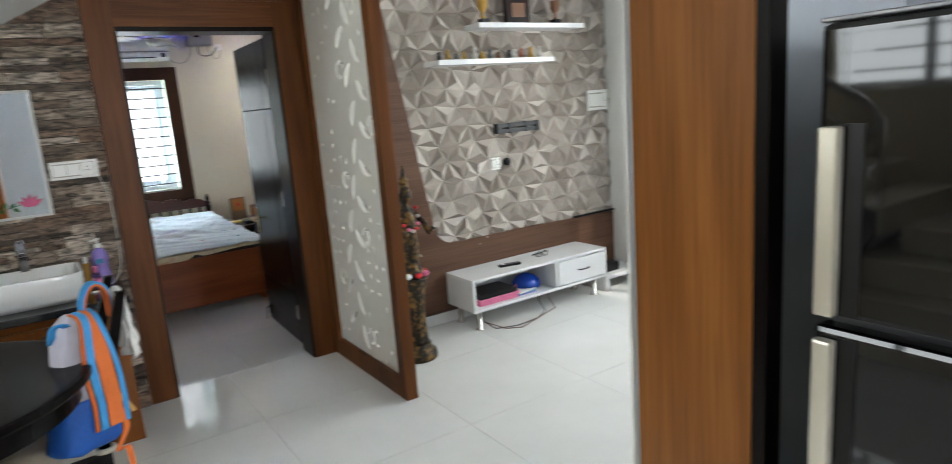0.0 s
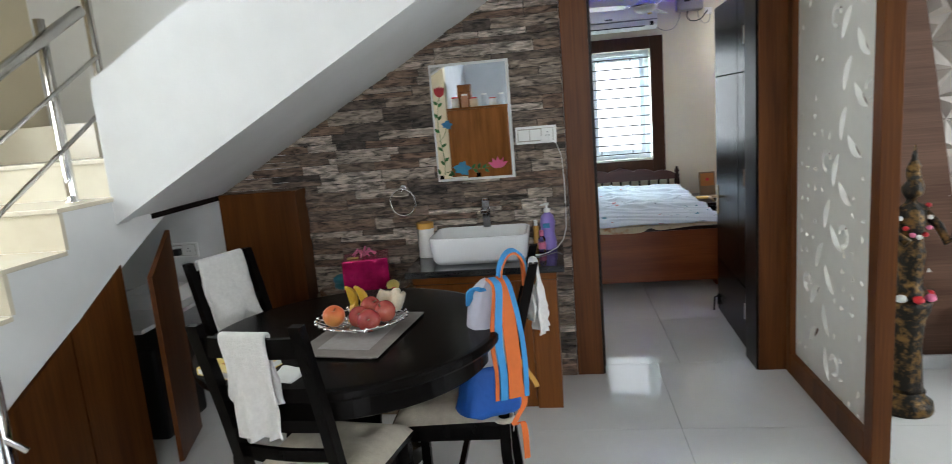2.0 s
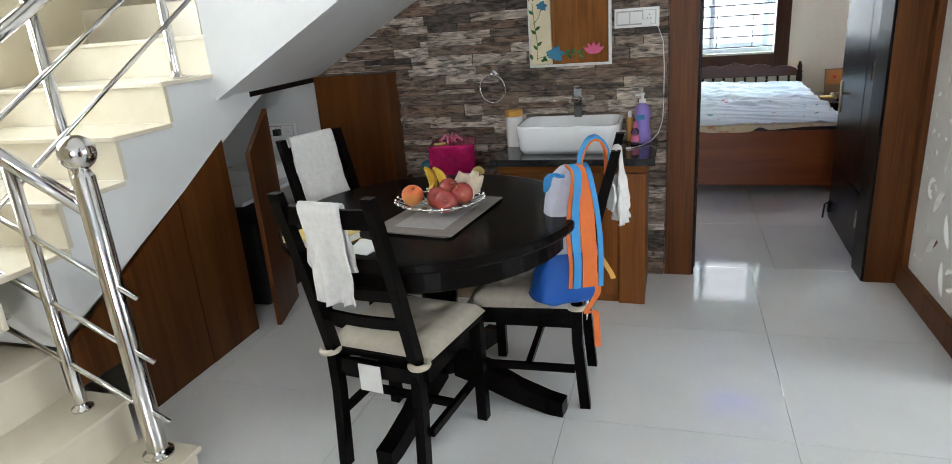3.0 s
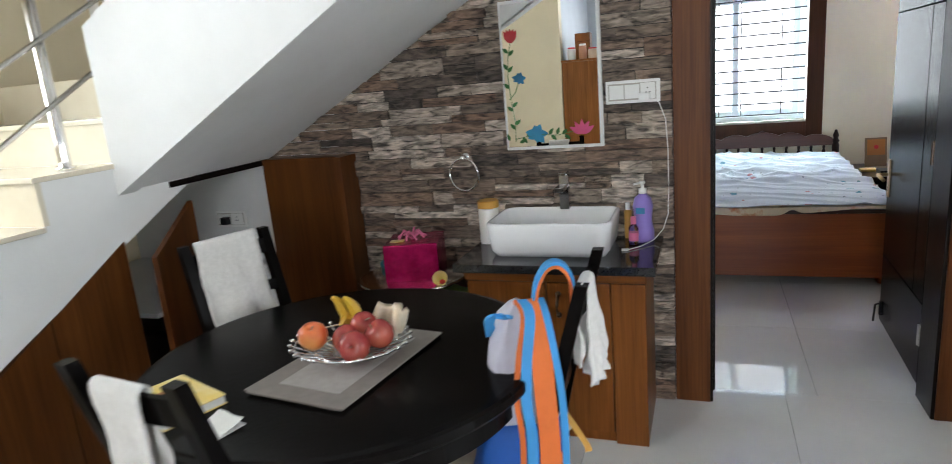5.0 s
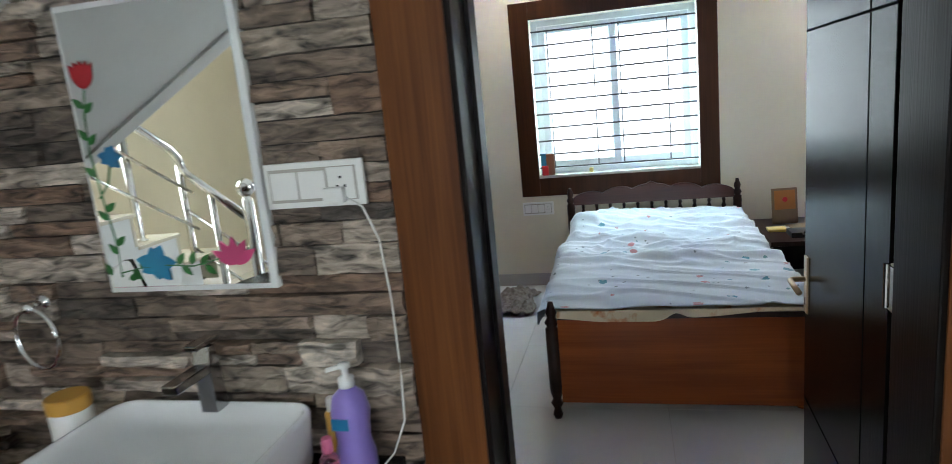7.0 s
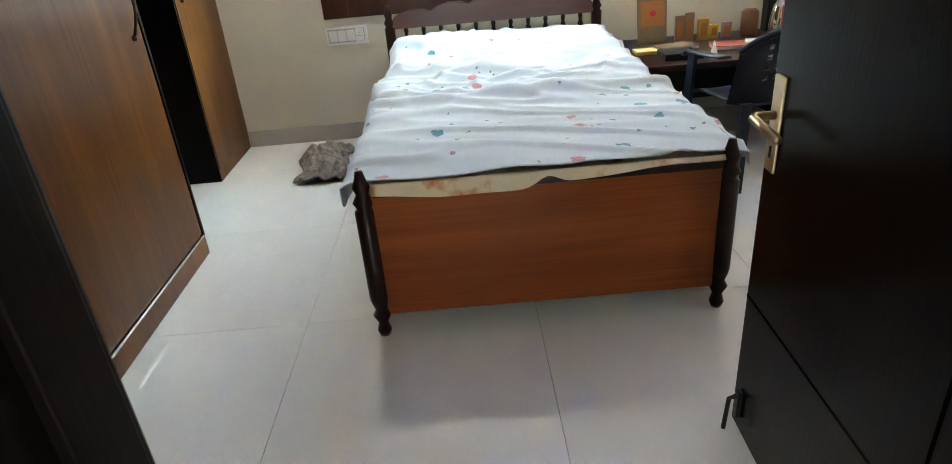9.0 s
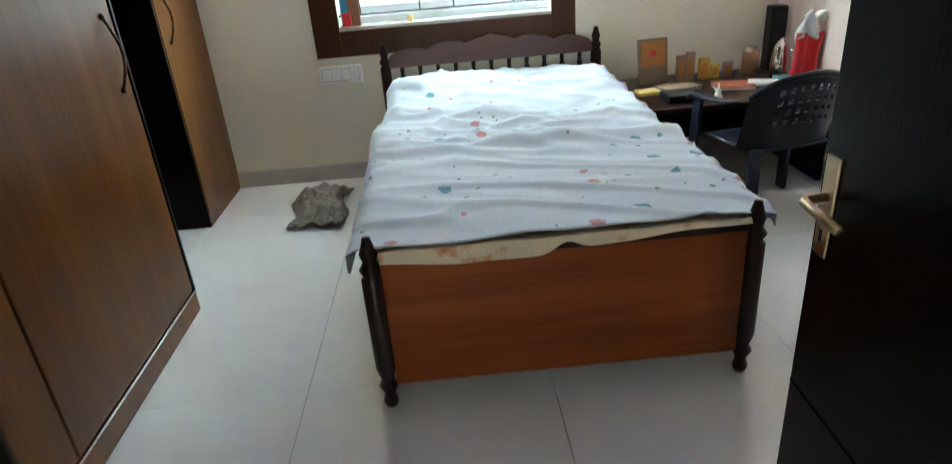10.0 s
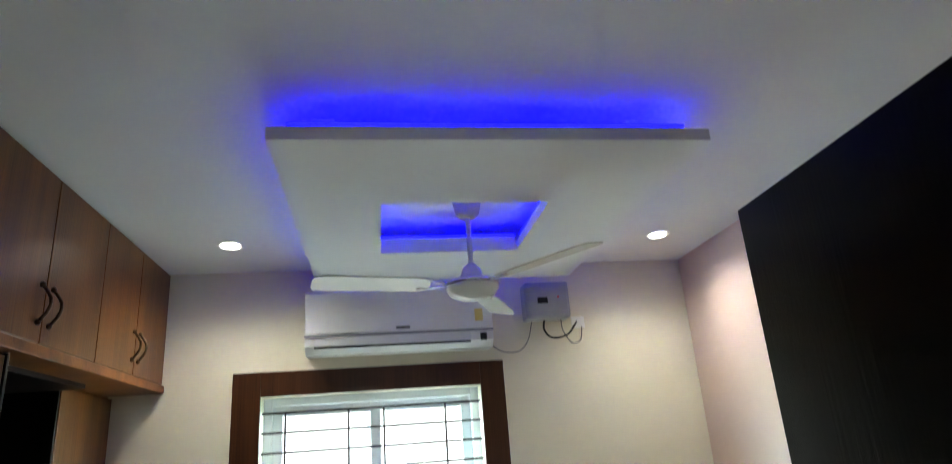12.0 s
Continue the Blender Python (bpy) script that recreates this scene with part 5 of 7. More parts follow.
CA = pose(-0.035, 2.655, 0, 0, 0, -8) @ LOW
CB = pose(0.336, 3.11, 0, 0, 0, 92) @ LOW
CC = pose(-0.44, 3.29, 0, 0, 0, -111) @ LOW
chair_a = make_chair(CA, "black-brown ladder back chair with a towel over it")
chair_b = copy_thing(chair_a, CB)
chair_b["label"] = "black-brown ladder back chair with a school bag on it"
chair_c = copy_thing(chair_a, CC)
chair_c["label"] = "black-brown ladder back chair beside the stair cupboard"


def cushion(m, label):
    bm = bmesh.new()
    n = 22
    def f(sign):
        def at(u, v):
            x, y = (u - 0.5) * (0.40 + 0.04 * v), -0.165 + 0.385 * v
            e = min(u, 1 - u, v, 1 - v)
            h = 0.050 * min(1.0, (e / 0.16)) ** 0.5
            for bx, by in ((0.3, 0.3), (0.7, 0.3), (0.3, 0.7), (0.7, 0.7), (0.5, 0.5)):
                h -= 0.030 * math.exp(-((u - bx) ** 2 + (v - by) ** 2) / 0.004) * min(1.0, e / 0.1)
            return (x, y, 0.456 + (h if sign > 0 else -0.002))
        return at
    sheet(bm, n, n, f(1))
    sheet(bm, n, n, f(-1))
    bmesh.ops.remove_doubles(bm, verts=bm.verts[:], dist=0.0025)
    ob = thing("seat_cushion", (0, 0, 0), label, "cushion", "cushions on the chairs")
    part("pad", bm, M_CUSHION, ob, smooth=True)
    for s in (-1, 1):
        b2 = bmesh.new()
        pipe(b2, [(s * 0.172 + 0.027 * math.cos(a), -0.192 + 0.030 * math.sin(a), 0.452) for a in [2 * math.pi * k / 14 for k in range(15)]], 0.011, 8)
        part("tie_band", b2, M_CUSHION, ob, "beige tie round the post", smooth=True)
    ob.matrix_basis = m
    return ob


cu = cushion(CA, "beige tufted seat cushion tied to the chair posts")
lab = part("care_label", boxes((0.03, 0.115, -0.215, -0.2125, 0.33, 0.43)), M_PAPER, cu, "white sewn-in care label")
lab.location.x = -0.08
copy_thing(cu, CB)


def drape(m, width, front, back, label, seed=0, over=0.018):
    """A towel hung over a bar that runs along local x."""
    bm = bmesh.new()
    total = front + back + over * math.pi
    def at(u, v):
        s = v * total
        wob = 0.045 * noise.noise(Vector((u * 3.5 + seed, v * 4, seed))) + 0.026 * noise.noise(Vector((u * 8 + v * 3, v * 7 + seed, 3.0))) + 0.008 * math.sin(u * 9 + seed + v * 4)
        x = (u - 0.5) * width * (1 - 0.08 * math.sin(v * 3 + seed)) + 0.012 * math.sin(v * 5 + seed)
        if s < front:
            return (x, -over + wob * (front - s) / front - 0.012 * (front - s), -(front - s))
        if s < front + over * math.pi:
            a = (s - front) / over
            return (x, -over * math.cos(a), over * math.sin(a))
        d = s - front - over * math.pi
        return (x, over + wob * d / back + 0.012 * d, -d)
    sheet(bm, 14, 40, at, 0.006)
    ob = tagged(link("hand_towel", bm, M_TOWEL, smooth=True), label, "towel", "towels on the chairs")
    ob.matrix_basis = m
    return ob


drape(CA @ pose(0.0, -0.331, 1.012, 0, 0, 0), 0.15, 0.29, 0.2, "white terry hand towel hung over the chair top slat", 1)
drape(CC @ pose(0.01, -0.328, 1.018, -15, 0, 180), 0.23, 0.31, 0.2, "white terry towel spread over the chair top slat", 4)
drape(CB @ pose(-0.10, -0.331, 1.012, 0, 0, 0), 0.12, 0.26, 0.2, "white cloth hung on the chair beside the school bag", 7)

# ---- school bag on the chair back ----
bag = thing("school_bag", (0, 0, 0), "blue, orange and grey school bag hung on the chair", "bag")
def bag_ring(cx, cy, rx, ry, z, n=36):
    pts = []
    for k in range(n):
        a = 2 * math.pi * k / n
        c, s = math.cos(a), math.sin(a)
        pts.append((cx + (rx + 0.012 * noise.noise(Vector((c * 1.5, s * 1.5, z * 14)))) * math.copysign(abs(c) ** 0.7, c), cy + (ry + 0.016 * noise.noise(Vector((c * 2.5 + 3, s * 2.5, z * 11)))) * math.copysign(abs(s) ** 0.7, s), z + 0.004 * math.sin(3 * a + z * 30)))
    return pts
bm = bmesh.new()
rings_body(bm, [bag_ring(-0.020, 0, 0.095, 0.085, 0.405)] + [bag_ring(-0.035 + 0.035 * k / 7, 0, 0.140 - 0.025 * k / 7, 0.100, 0.425 + 0.175 * k / 7) for k in range(8)])
part("lower_body", bm, M_BLUE, bag, "blue lower part", smooth=True)
bm = bmesh.new()
rings_body(bm, [bag_ring(-0.004 + 0.010 * k / 10, 0.004 * k / 10, 0.112 - 0.024 * (k / 10) ** 1.6, 0.092 - 0.03 * (k / 10) ** 2, 0.60 + 0.22 * k / 10) for k in range(11)] + [bag_ring(0.010, 0.01, 0.066, 0.042, 0.868), bag_ring(0.016, 0.012, 0.036, 0.024, 0.895)])
part("upper_body", bm, M_LILAC, bag, "pale grey upper part", smooth=True)
def strap(pts, w, m, name="strap", label="", edge=None, t=0.008, side=Vector((1, 0, 0))):
    pts = [Vector(p) for p in pts]
    dense = []
    for i in range(len(pts) - 1):
        p0, p1, p2, p3 = pts[max(i - 1, 0)], pts[i], pts[i + 1], pts[min(i + 2, len(pts) - 1)]
        for k in range(6):
            u = k / 6
            dense.append(0.5 * ((2 * p1) + (p2 - p0) * u + (2 * p0 - 5 * p1 + 4 * p2 - p3) * u * u + (3 * p1 - p0 - 3 * p2 + p3) * u ** 3))
    dense.append(pts[-1])
    def band(o0, o1, mm, nm, lb, tt):
        b = bmesh.new()
        g = []
        for p in dense:
            g.append([b.verts.new(p + side * o0), b.verts.new(p + side * o1)])
        for a, c in zip(g, g[1:]):
            b.faces.new((a[0], a[1], c[1], c[0]))
        b.normal_update()
        bmesh.ops.solidify(b, geom=b.faces[:], thickness=tt)
        return part(nm, b, mm, bag, lb, smooth=False)
    band(-w / 2, w / 2, m, name, label, t)
    if edge:
        band(-w / 2 - 0.012, -w / 2, edge, "strap_edge", "", t * 1.3)
        band(w / 2, w / 2 + 0.012, edge, "strap_edge", "", t * 1.3)
def hang(x0, sway, out):
    """Line of a padded strap down the front of the bag, gathered towards the top."""
    t = 0.020 + (x0 - 0.020) * 0.60
    return [(t, -0.01, 0.900), (t + sway, -0.058 - out, 0.874), (0.6 * x0 + 0.4 * t - 0.5 * sway, -0.096 - out, 0.78), (x0 - 1.3 * sway, -0.114 - out, 0.68), (x0 - 0.6 * sway, -0.116 - out, 0.58), (x0 - 1.0 * sway, -0.114 - out, 0.48)]
strap(hang(-0.016, 0.012, 0.0), 0.016, M_ORANGE, "piping", "orange piping")
strap(hang(0.012, 0.013, 0.006), 0.030, M_SKYB, "front_band", "blue padded band")
strap(hang(0.058, 0.006, 0.004), 0.060, M_ORANGE, label="orange shoulder strap", edge=None)
strap(hang(0.103, 0.005, 0.008), 0.020, M_SKYB, label="blue shoulder strap", edge=None)
strap([(-0.080, 0.01, 0.81), (-0.084, -0.035, 0.866), (-0.056, -0.05, 0.884), (-0.030, -0.03, 0.872)], 0.03, M_SKYB, "grab_tab", "short blue tab")
LOOP = [(0.052, 0.0, 0.87), (0.062, 0.0, 0.935), (0.095, 0.0, 0.982), (0.135, 0.0, 0.985), (0.165, 0.0, 0.945), (0.168, 0.0, 0.86)]
strap(LOOP, 0.05, M_SKYB, "top_loop", "blue outer face of the shoulder strap", side=Vector((0.1, 1, 0)))
strap([(x + (0.110 - x) * 0.13, y, z - 0.009) for x, y, z in LOOP], 0.048, M_ORANGE, "loop_lining", "orange lining of the strap", side=Vector((0.1, 1, 0)))
strap([(0.075, -0.12, 0.53), (0.085, -0.128, 0.46), (0.045, -0.130, 0.405), (0.035, -0.130, 0.385), (0.075, -0.126, 0.375), (0.082, -0.125, 0.24)], 0.026, M_ORANGE, "loose_strap", "hanging orange strap end", t=0.003)
strap([(0.09, 0.04, 0.62), (0.14, 0.03, 0.55), (0.19, 0.02, 0.47), (0.195, 0.01, 0.45)], 0.022, M_GOLD, "side_strap", "ochre side strap end", t=0.003)
bag.matrix_basis = pose(0.505, 2.975, 0.055, 0, 0, 24) @ Matrix.Diagonal((0.86, 0.82, 1, 1))

# ---- railing ----
rail = thing("stair_railing", (0, 0, 0), "polished steel stair railing with a ball topped newel", "railing", kind="structure")
NX, NY = -0.84, 2.265
bm = bmesh.new()
lathe(bm, [(0.052, 0.0), (0.052, 0.01), (0.036, 0.014), (0.034, 0.03), (0.034, 1.00), (0.030, 1.005), (0.022, 1.02), (0.022, 1.03)], 24, (NX, NY, 0.10))
nw = part("newel_post", bm, M_STEEL, rail, smooth=True)
link("newel_ball", ball(bmesh.new(), (NX, NY, 1.172), 0.054, 1, 24), M_STEEL, nw, smooth=True)
def thin_post(x, y, z0, z1):
    bm = bmesh.new()
    lathe(bm, [(0.036, 0.0), (0.036, 0.008), (0.022, 0.014), (0.021, 0.03), (0.021, z1 - z0)], 18, (x, y, z0))
    part("post", bm, M_STEEL, rail, smooth=True)
thin_post(-1.09, 2.235, 0.275, 1.14)
thin_post(-1.30, 2.20, 0.62, 1.32)
thin_post(-1.285, 3.26, 1.304, 2.06)
thin_post(-1.285, 2.62, 0.96, 1.72)
thin_post(-1.31, 3.60, 1.476, 2.3)
for z in (0.30, 0.53, 0.76):
    bm = bmesh.new()
    tube(bm, (NX + 0.085, NY, z - 0.058), (-1.30, 2.205, z + 0.30), 0.0095, seg=12)
    part("bar", bm, M_STEEL, rail, smooth=True)
for z in (1.112, 1.335):
    bm = bmesh.new()
    tube(bm, (-1.255, 2.18, z - 0.182), (-1.255, 3.53, z + 0.594), 0.0095, seg=12)
    part("bar", bm, M_STEEL, rail, smooth=True)
bm = bmesh.new()
pipe(bm, [(NX, NY, 0.985), (-1.24, 2.215, 1.265), (-1.265, 2.21, 1.30), (-1.27, 2.23, 1.36), (-1.265, 2.30, 1.43), (-1.26, 3.48, 2.12)], 0.025, 14)
part("handrail", bm, M_STEEL, rail, smooth=True)

# ---- living room ----
tv = thing("tv_bench", (0, 0, 0), "low white television bench with one drawer and steel legs", "tv stand")
BX0, BX1, BY0, BY1, BZ0, BZ1 = 2.85, 4.14, 3.93, 4.28, 0.14, 0.38
part("top", boxes((BX0, BX1, BY0, BY1, BZ1 - 0.02, BZ1), bevel=0.002), M_WHITEL, tv)
part("bottom", boxes((BX0, BX1, BY0, BY1, BZ0, BZ0 + 0.02), bevel=0.002), M_WHITEL, tv)
part("side", boxes((BX0, BX0 + 0.02, BY0, BY1, BZ0 + 0.02, BZ1 - 0.02)), M_WHITEL, tv)
part("side", boxes((BX1 - 0.02, BX1, BY0, BY1, BZ0 + 0.02, BZ1 - 0.02)), M_WHITEL, tv)
part("divider", boxes((3.605, 3.625, BY0, BY1, BZ0 + 0.02, BZ1 - 0.02)), M_WHITEL, tv)
part("back", boxes((BX0 + 0.02, BX1 - 0.02, BY1 - 0.012, BY1 - 0.002, BZ0 + 0.02, BZ1 - 0.02)), M_WHITEL, tv)
dr = part("drawer", boxes((3.632, BX1 - 0.006, BY0 - 0.008, BY0 + 0.012, BZ0 + 0.028, BZ1 - 0.028), bevel=0.002), M_WHITEL, tv)
bm = bmesh.new()
pipe(bm, [(3.83, BY0 - 0.009, 0.262), (3.835, BY0 - 0.03, 0.262), (3.88, BY0 - 0.036, 0.262), (3.925, BY0 - 0.03, 0.262), (3.93, BY0 - 0.009, 0.262)], 0.005, 8)
link("handle", bm, M_BLACK, dr, "dark bow handle", smooth=True)
for x in (2.915, 4.04):
    for y in (3.975, 4.22):
        part("leg", lathe(bmesh.new(), [(0.030, 0), (0.030, 0.006), (0.018, 0.010), (0.018, 0.14)], 16, (x, y, 0)), M_STEEL, tv, "steel tube leg", smooth=True)
tagged(link("low_shelf", boxes((4.16, 4.60, 3.95, 4.27, 0.10, 0.13), (4.16, 4.19, 3.95, 4.27, 0, 0.10), (4.57, 4.60, 3.95, 4.27, 0, 0.10), bevel=0.002), M_WHITEL), "low white shelf beside the television bench", "shelf")
tagged(link("router_box", boxes((4.20, 4.38, 4.02, 4.18, 0.131, 0.20), bevel=0.006), M_BLACK), "black set-top box on the low shelf", "box")
pb = thing("toy_case", (3.10, 4.09, 0.161), "pink and black plastic case in the bench", "case")
part("base", boxes((-0.17, 0.17, -0.12, 0.12, 0, 0.045), bevel=0.006), M_PINKRIB, pb, "pink base")
part("lid", boxes((-0.165, 0.165, -0.115, 0.115, 0.0455, 0.08), bevel=0.006), M_BLACK, pb)
bm = bmesh.new()
lathe(bm, [(0.10, 0), (0.112, 0.02), (0.105, 0.06), (0.075, 0.095), (0.03, 0.112), (0.004, 0.115)], 24, (3.46, 4.12, 0.161))
tagged(link("blue_helmet", bm, colour("blue_gloss", (0.01, 0.07, 0.45), 0.25), smooth=True), "glossy blue helmet in the bench", "helmet")
tagged(link("pink_toy", lathe(bmesh.new(), [(0.03, 0), (0.035, 0.02), (0.012, 0.05), (0.003, 0.085)], 12, (3.285, 4.02, 0.161)), M_PINKRIB, smooth=True), "small pink toy on the bench shelf", "toy")
mg = thing("magazine_stack", (3.36, 4.05, 0.161), "few coloured magazines on the bench shelf", "magazines")
for k, m in enumerate((M_PURPLE, M_PBLUE, M_PAPER)):
    p = part("magazine", boxes((-0.09, 0.09, -0.07, 0.07, k * 0.008, k * 0.008 + 0.007)), m, mg)
    p.rotation_euler = (0, 0, 0.1 * k)
rm = thing("remote_control", (3.28, 4.07, BZ1), "black remote control on the bench top", "remote")
part("body", boxes((-0.085, 0.085, -0.022, 0.022, 0, 0.018), bevel=0.004), M_BLACK, rm)
for k in range(5):
    part("button", boxes((-0.06 + k * 0.024, -0.048 + k * 0.024, -0.01, 0.01, 0.0181, 0.0200)), M_WHITEP if k == 0 else colour("grey_rubber", (0.08, 0.08, 0.08), 0.7), rm)
rm.rotation_euler = (0, 0, radians(-12))
sg = thing("sunglasses", (3.62, 4.10, BZ1), "folded black sunglasses on the bench top", "glasses")
bm = bmesh.new()
for s in (-1, 1):
    pipe(bm, [(s * 0.032 + 0.026 * math.cos(a), 0, 0.022 + 0.02 * math.sin(a)) for a in [2 * math.pi * k / 16 for k in range(17)]], 0.003, 6)
    pipe(bm, [(s * 0.058, 0, 0.03), (s * 0.05, 0.05, 0.018), (-s * 0.05, 0.06, 0.008)], 0.003, 6)
part("frame", bm, M_BLACK, sg)
for k in range(2):
    bm = bmesh.new()
    z = 0.004
    pipe(bm, [(2.98, 4.10, 0.15), (2.98, 4.02, 0.03), (3.0 + 0.05 * k, 3.90 - 0.05 * k, z), (3.15, 3.84 - 0.05 * k, z), (3.35, 3.86, z), (3.5 + 0.1 * k, 3.95, z), (3.55 + 0.1 * k, 4.08, 0.04), (3.56 + 0.1 * k, 4.12, 0.14)], 0.0035, 6)
    tagged(link("floor_cable", bm, M_BLACK if k == 0 else colour("brown_cable", (0.16, 0.05, 0.03), 0.5), smooth=True), "thin cable looping under the television bench", "cable", "cables under the bench")

for x0, x1, z, lb in ((2.845, 3.875, 1.885, "white floating wall shelf with small souvenirs"), (3.20, 4.19, 2.13, "white floating wall shelf with trophies and a wood carving")):
    tagged(link("wall_shelf", boxes((x0, x1, 4.13, 4.335, z - 0.035, z), bevel=0.003), M_WHITEL), lb, "shelf", "floating wall shelves")
rs = random.Random(3)
cols = [("dark_figurine", (0.05, 0.05, 0.06)), ("gold_figurine", (0.55, 0.32, 0.06)), ("grey_figurine", (0.12, 0.12, 0.13)), ("glass_figurine", (0.62, 0.64, 0.62)), ("glass_figurine", (0.66, 0.66, 0.62)), ("brown_figurine", (0.22, 0.10, 0.05)), ("red_figurine", (0.40, 0.10, 0.05)), ("gold_figurine", (0.60, 0.38, 0.08))]
fm = {}
for i in range(13):
    nm, c = cols[(i * 3) % len(cols)] if i > 2 else cols[i]
    if nm not in fm:
        fm[nm] = colour(nm, c, 0.3)
    h = rs.uniform(0.05, 0.09)
    x = 2.90 + i * 0.073
    f = thing("figurine", (x, 4.20 + rs.uniform(-0.02, 0.03), 1.885), "small shelf souvenir figurine", "figurine", "souvenirs on the shelf")
    r = rs.uniform(0.018, 0.028)
    part("base", lathe(bmesh.new(), [(r, 0), (r, 0.008), (r * 0.8, 0.012)], 12), fm[nm], f)
    part("figure", lathe(bmesh.new(), [(r * 0.6, 0.012), (r * 0.75, h * 0.35), (r * 0.45, h * 0.6), (r * 0.55, h * 0.75), (r * 0.5, h * 0.9), (0.003, h)], 12), fm[nm], f, smooth=True)
for x, h, nm in ((3.30, 0.17, "gold_figurine"), (3.98, 0.17, "brown_figurine")):
    t = thing("trophy", (x, 4.22, 2.13), "small cup trophy on the upper shelf", "trophy", "trophies on the shelf")
    part("plinth", boxes((-0.03, 0.03, -0.03, 0.03, 0, 0.035), bevel=0.003), M_BLACK, t)
    part("cup", lathe(bmesh.new(), [(0.02, 0.036), (0.008, 0.06), (0.012, 0.08), (0.035, 0.11), (0.04, h), (0.037, h)], 16), fm[nm], t, smooth=True)
cl = thing("wood_carving", (3.62, 4.24, 2.13), "dark wooden carving standing on the upper shelf", "carving")
part("board", boxes((-0.11, 0.11, -0.02, 0.02, 0.0, 0.20), bevel=0.006), M_BEDDARK, cl)
part("inlay", boxes((-0.06, 0.06, -0.026, -0.021, 0.05, 0.15), bevel=0.002), fm["brown_figurine"], cl)
tb = thing("tv_bracket", (3.61, 4.30, 1.38), "black wall bracket for a television", "bracket")
part("bar", boxes((-0.20, 0.20, -0.012, 0.012, -0.035, -0.005), (-0.20, 0.20, -0.012, 0.012, 0.005, 0.035), bevel=0.002), M_BLACK, tb)
for x in (-0.19, -0.08, 0.08, 0.19):
    part("plate", boxes((x - 0.015, x + 0.015, -0.02, 0.028, -0.038, 0.038), bevel=0.002), M_BLACK, tb)
switch_plate(3.345, 3.43, 1.075, 1.165, 4.318, "white socket plate under the television bracket", 1, parent_name="socket_plate")
tagged(link("cable_hole", lathe(bmesh.new(), [(0.022, -0.004), (0.03, -0.006), (0.03, 0.02)], 16), M_BLACK, smooth=True), "black cable outlet in the wall covering", "outlet").matrix_basis = pose(3.49, 4.31, 1.125, 90, 0, 0)
switch_plate(4.37, 4.605, 1.45, 1.615, 4.318, "large white switch plate at the wall end", 3)

# statue on its pedestal
M_BRONZE = material("aged_bronze", (0.012, 0.009, 0.006), 0.40, 0.5, color2=(0.24, 0.13, 0.035), contrast=(0.48, 0.66), scale=26, bump=0.5, bump_scale=60)
ped = thing("carved_pedestal", (2.34, 3.84, 0), "carved dark bronze pedestal with a flower ring behind the screen", "pedestal")
part("foot", lathe(bmesh.new(), [(0.115, 0), (0.12, 0.01), (0.115, 0.05), (0.08, 0.075), (0.085, 0.10)], 24), M_BRONZE, ped, smooth=True)
bm = lathe(bmesh.new(), [(0.075, 0.10), (0.07, 0.12), (0.062, 0.30), (0.07, 0.45), (0.09, 0.50), (0.095, 0.53), (0.08, 0.545)], 24)
for v in bm.verts:
    a = math.atan2(v.co.y, v.co.x)
    k = 1 + 0.05 * math.sin(8 * a + v.co.z * 30)
    v.co.x, v.co.y = v.co.x * k, v.co.y * k
part("shaft", bm, M_BRONZE, ped, smooth=True)
for k in range(8):
    a = 2 * math.pi * k / 8
    part("flower", ball(bmesh.new(), (0.088 * math.cos(a), 0.088 * math.sin(a), 0.562), 0.026, 0.7, 8), (M_RED, M_PINKRIB, M_PAPER)[k % 3], ped, smooth=True)
def blob(bm, at, r, s):
    bmesh.ops.create_uvsphere(bm, u_segments=14, v_segments=9, radius=r, matrix=Matrix.Translation(at) @ Matrix.Diagonal((*s, 1)))
bm = bmesh.new()
lathe(bm, [(0.07, 0.0), (0.075, 0.03), (0.05, 0.06), (0.055, 0.14), (0.065, 0.22), (0.045, 0.30), (0.06, 0.37), (0.05, 0.42), (0.022, 0.45), (0.022, 0.47)], 16)
blob(bm, (0, 0, 0.51), 0.045, (1, 1, 1.2))
blob(bm, (0, 0.0, 0.56), 0.035, (1, 1, 1.3))
lathe(bm, [(0.028, 0.58), (0.03, 0.60), (0.014, 0.64), (0.004, 0.71)], 12)
pipe(bm, [(0.05, 0, 0.39), (0.10, -0.02, 0.34), (0.12, -0.06, 0.27), (0.15, -0.07, 0.30)], 0.02, 8)
pipe(bm, [(-0.05, 0, 0.39), (-0.09, -0.03, 0.32), (-0.05, -0.08, 0.28)], 0.02, 8)
for v in bm.verts:
    v.co += noise.noise_vector(v.co * 22) * 0.012
st = tagged(link("statue", bm, M_BRONZE, smooth=True), "small aged bronze statue standing on the pedestal", "statue")
st.location = (2.34, 3.84, 0.545)
garland = thing("flower_garland", (2.34, 3.84, 0.545), "pink, red and white flower garland on the statue", "garland")
for k in range(9):
    a = math.pi * (1.0 + k / 8)
    part("blossom", ball(bmesh.new(), (0.068 * math.cos(a), 0.072 * math.sin(a), 0.43 - 0.13 * math.sin(math.pi * k / 8)), 0.014, 0.8, 8), (M_PINKRIB, M_PAPER, M_RED)[k % 3], garland, smooth=True)

# ---- kitchen side ----
pn = thing("wood_panel", (0, 0, 0), "honey coloured wood laminate panel on the wall end", "wall panel", kind="structure")
part("face", boxes((1.735, 1.759, 1.10, 1.432, 0, CEIL), bevel=0.002), M_PANEL, pn)
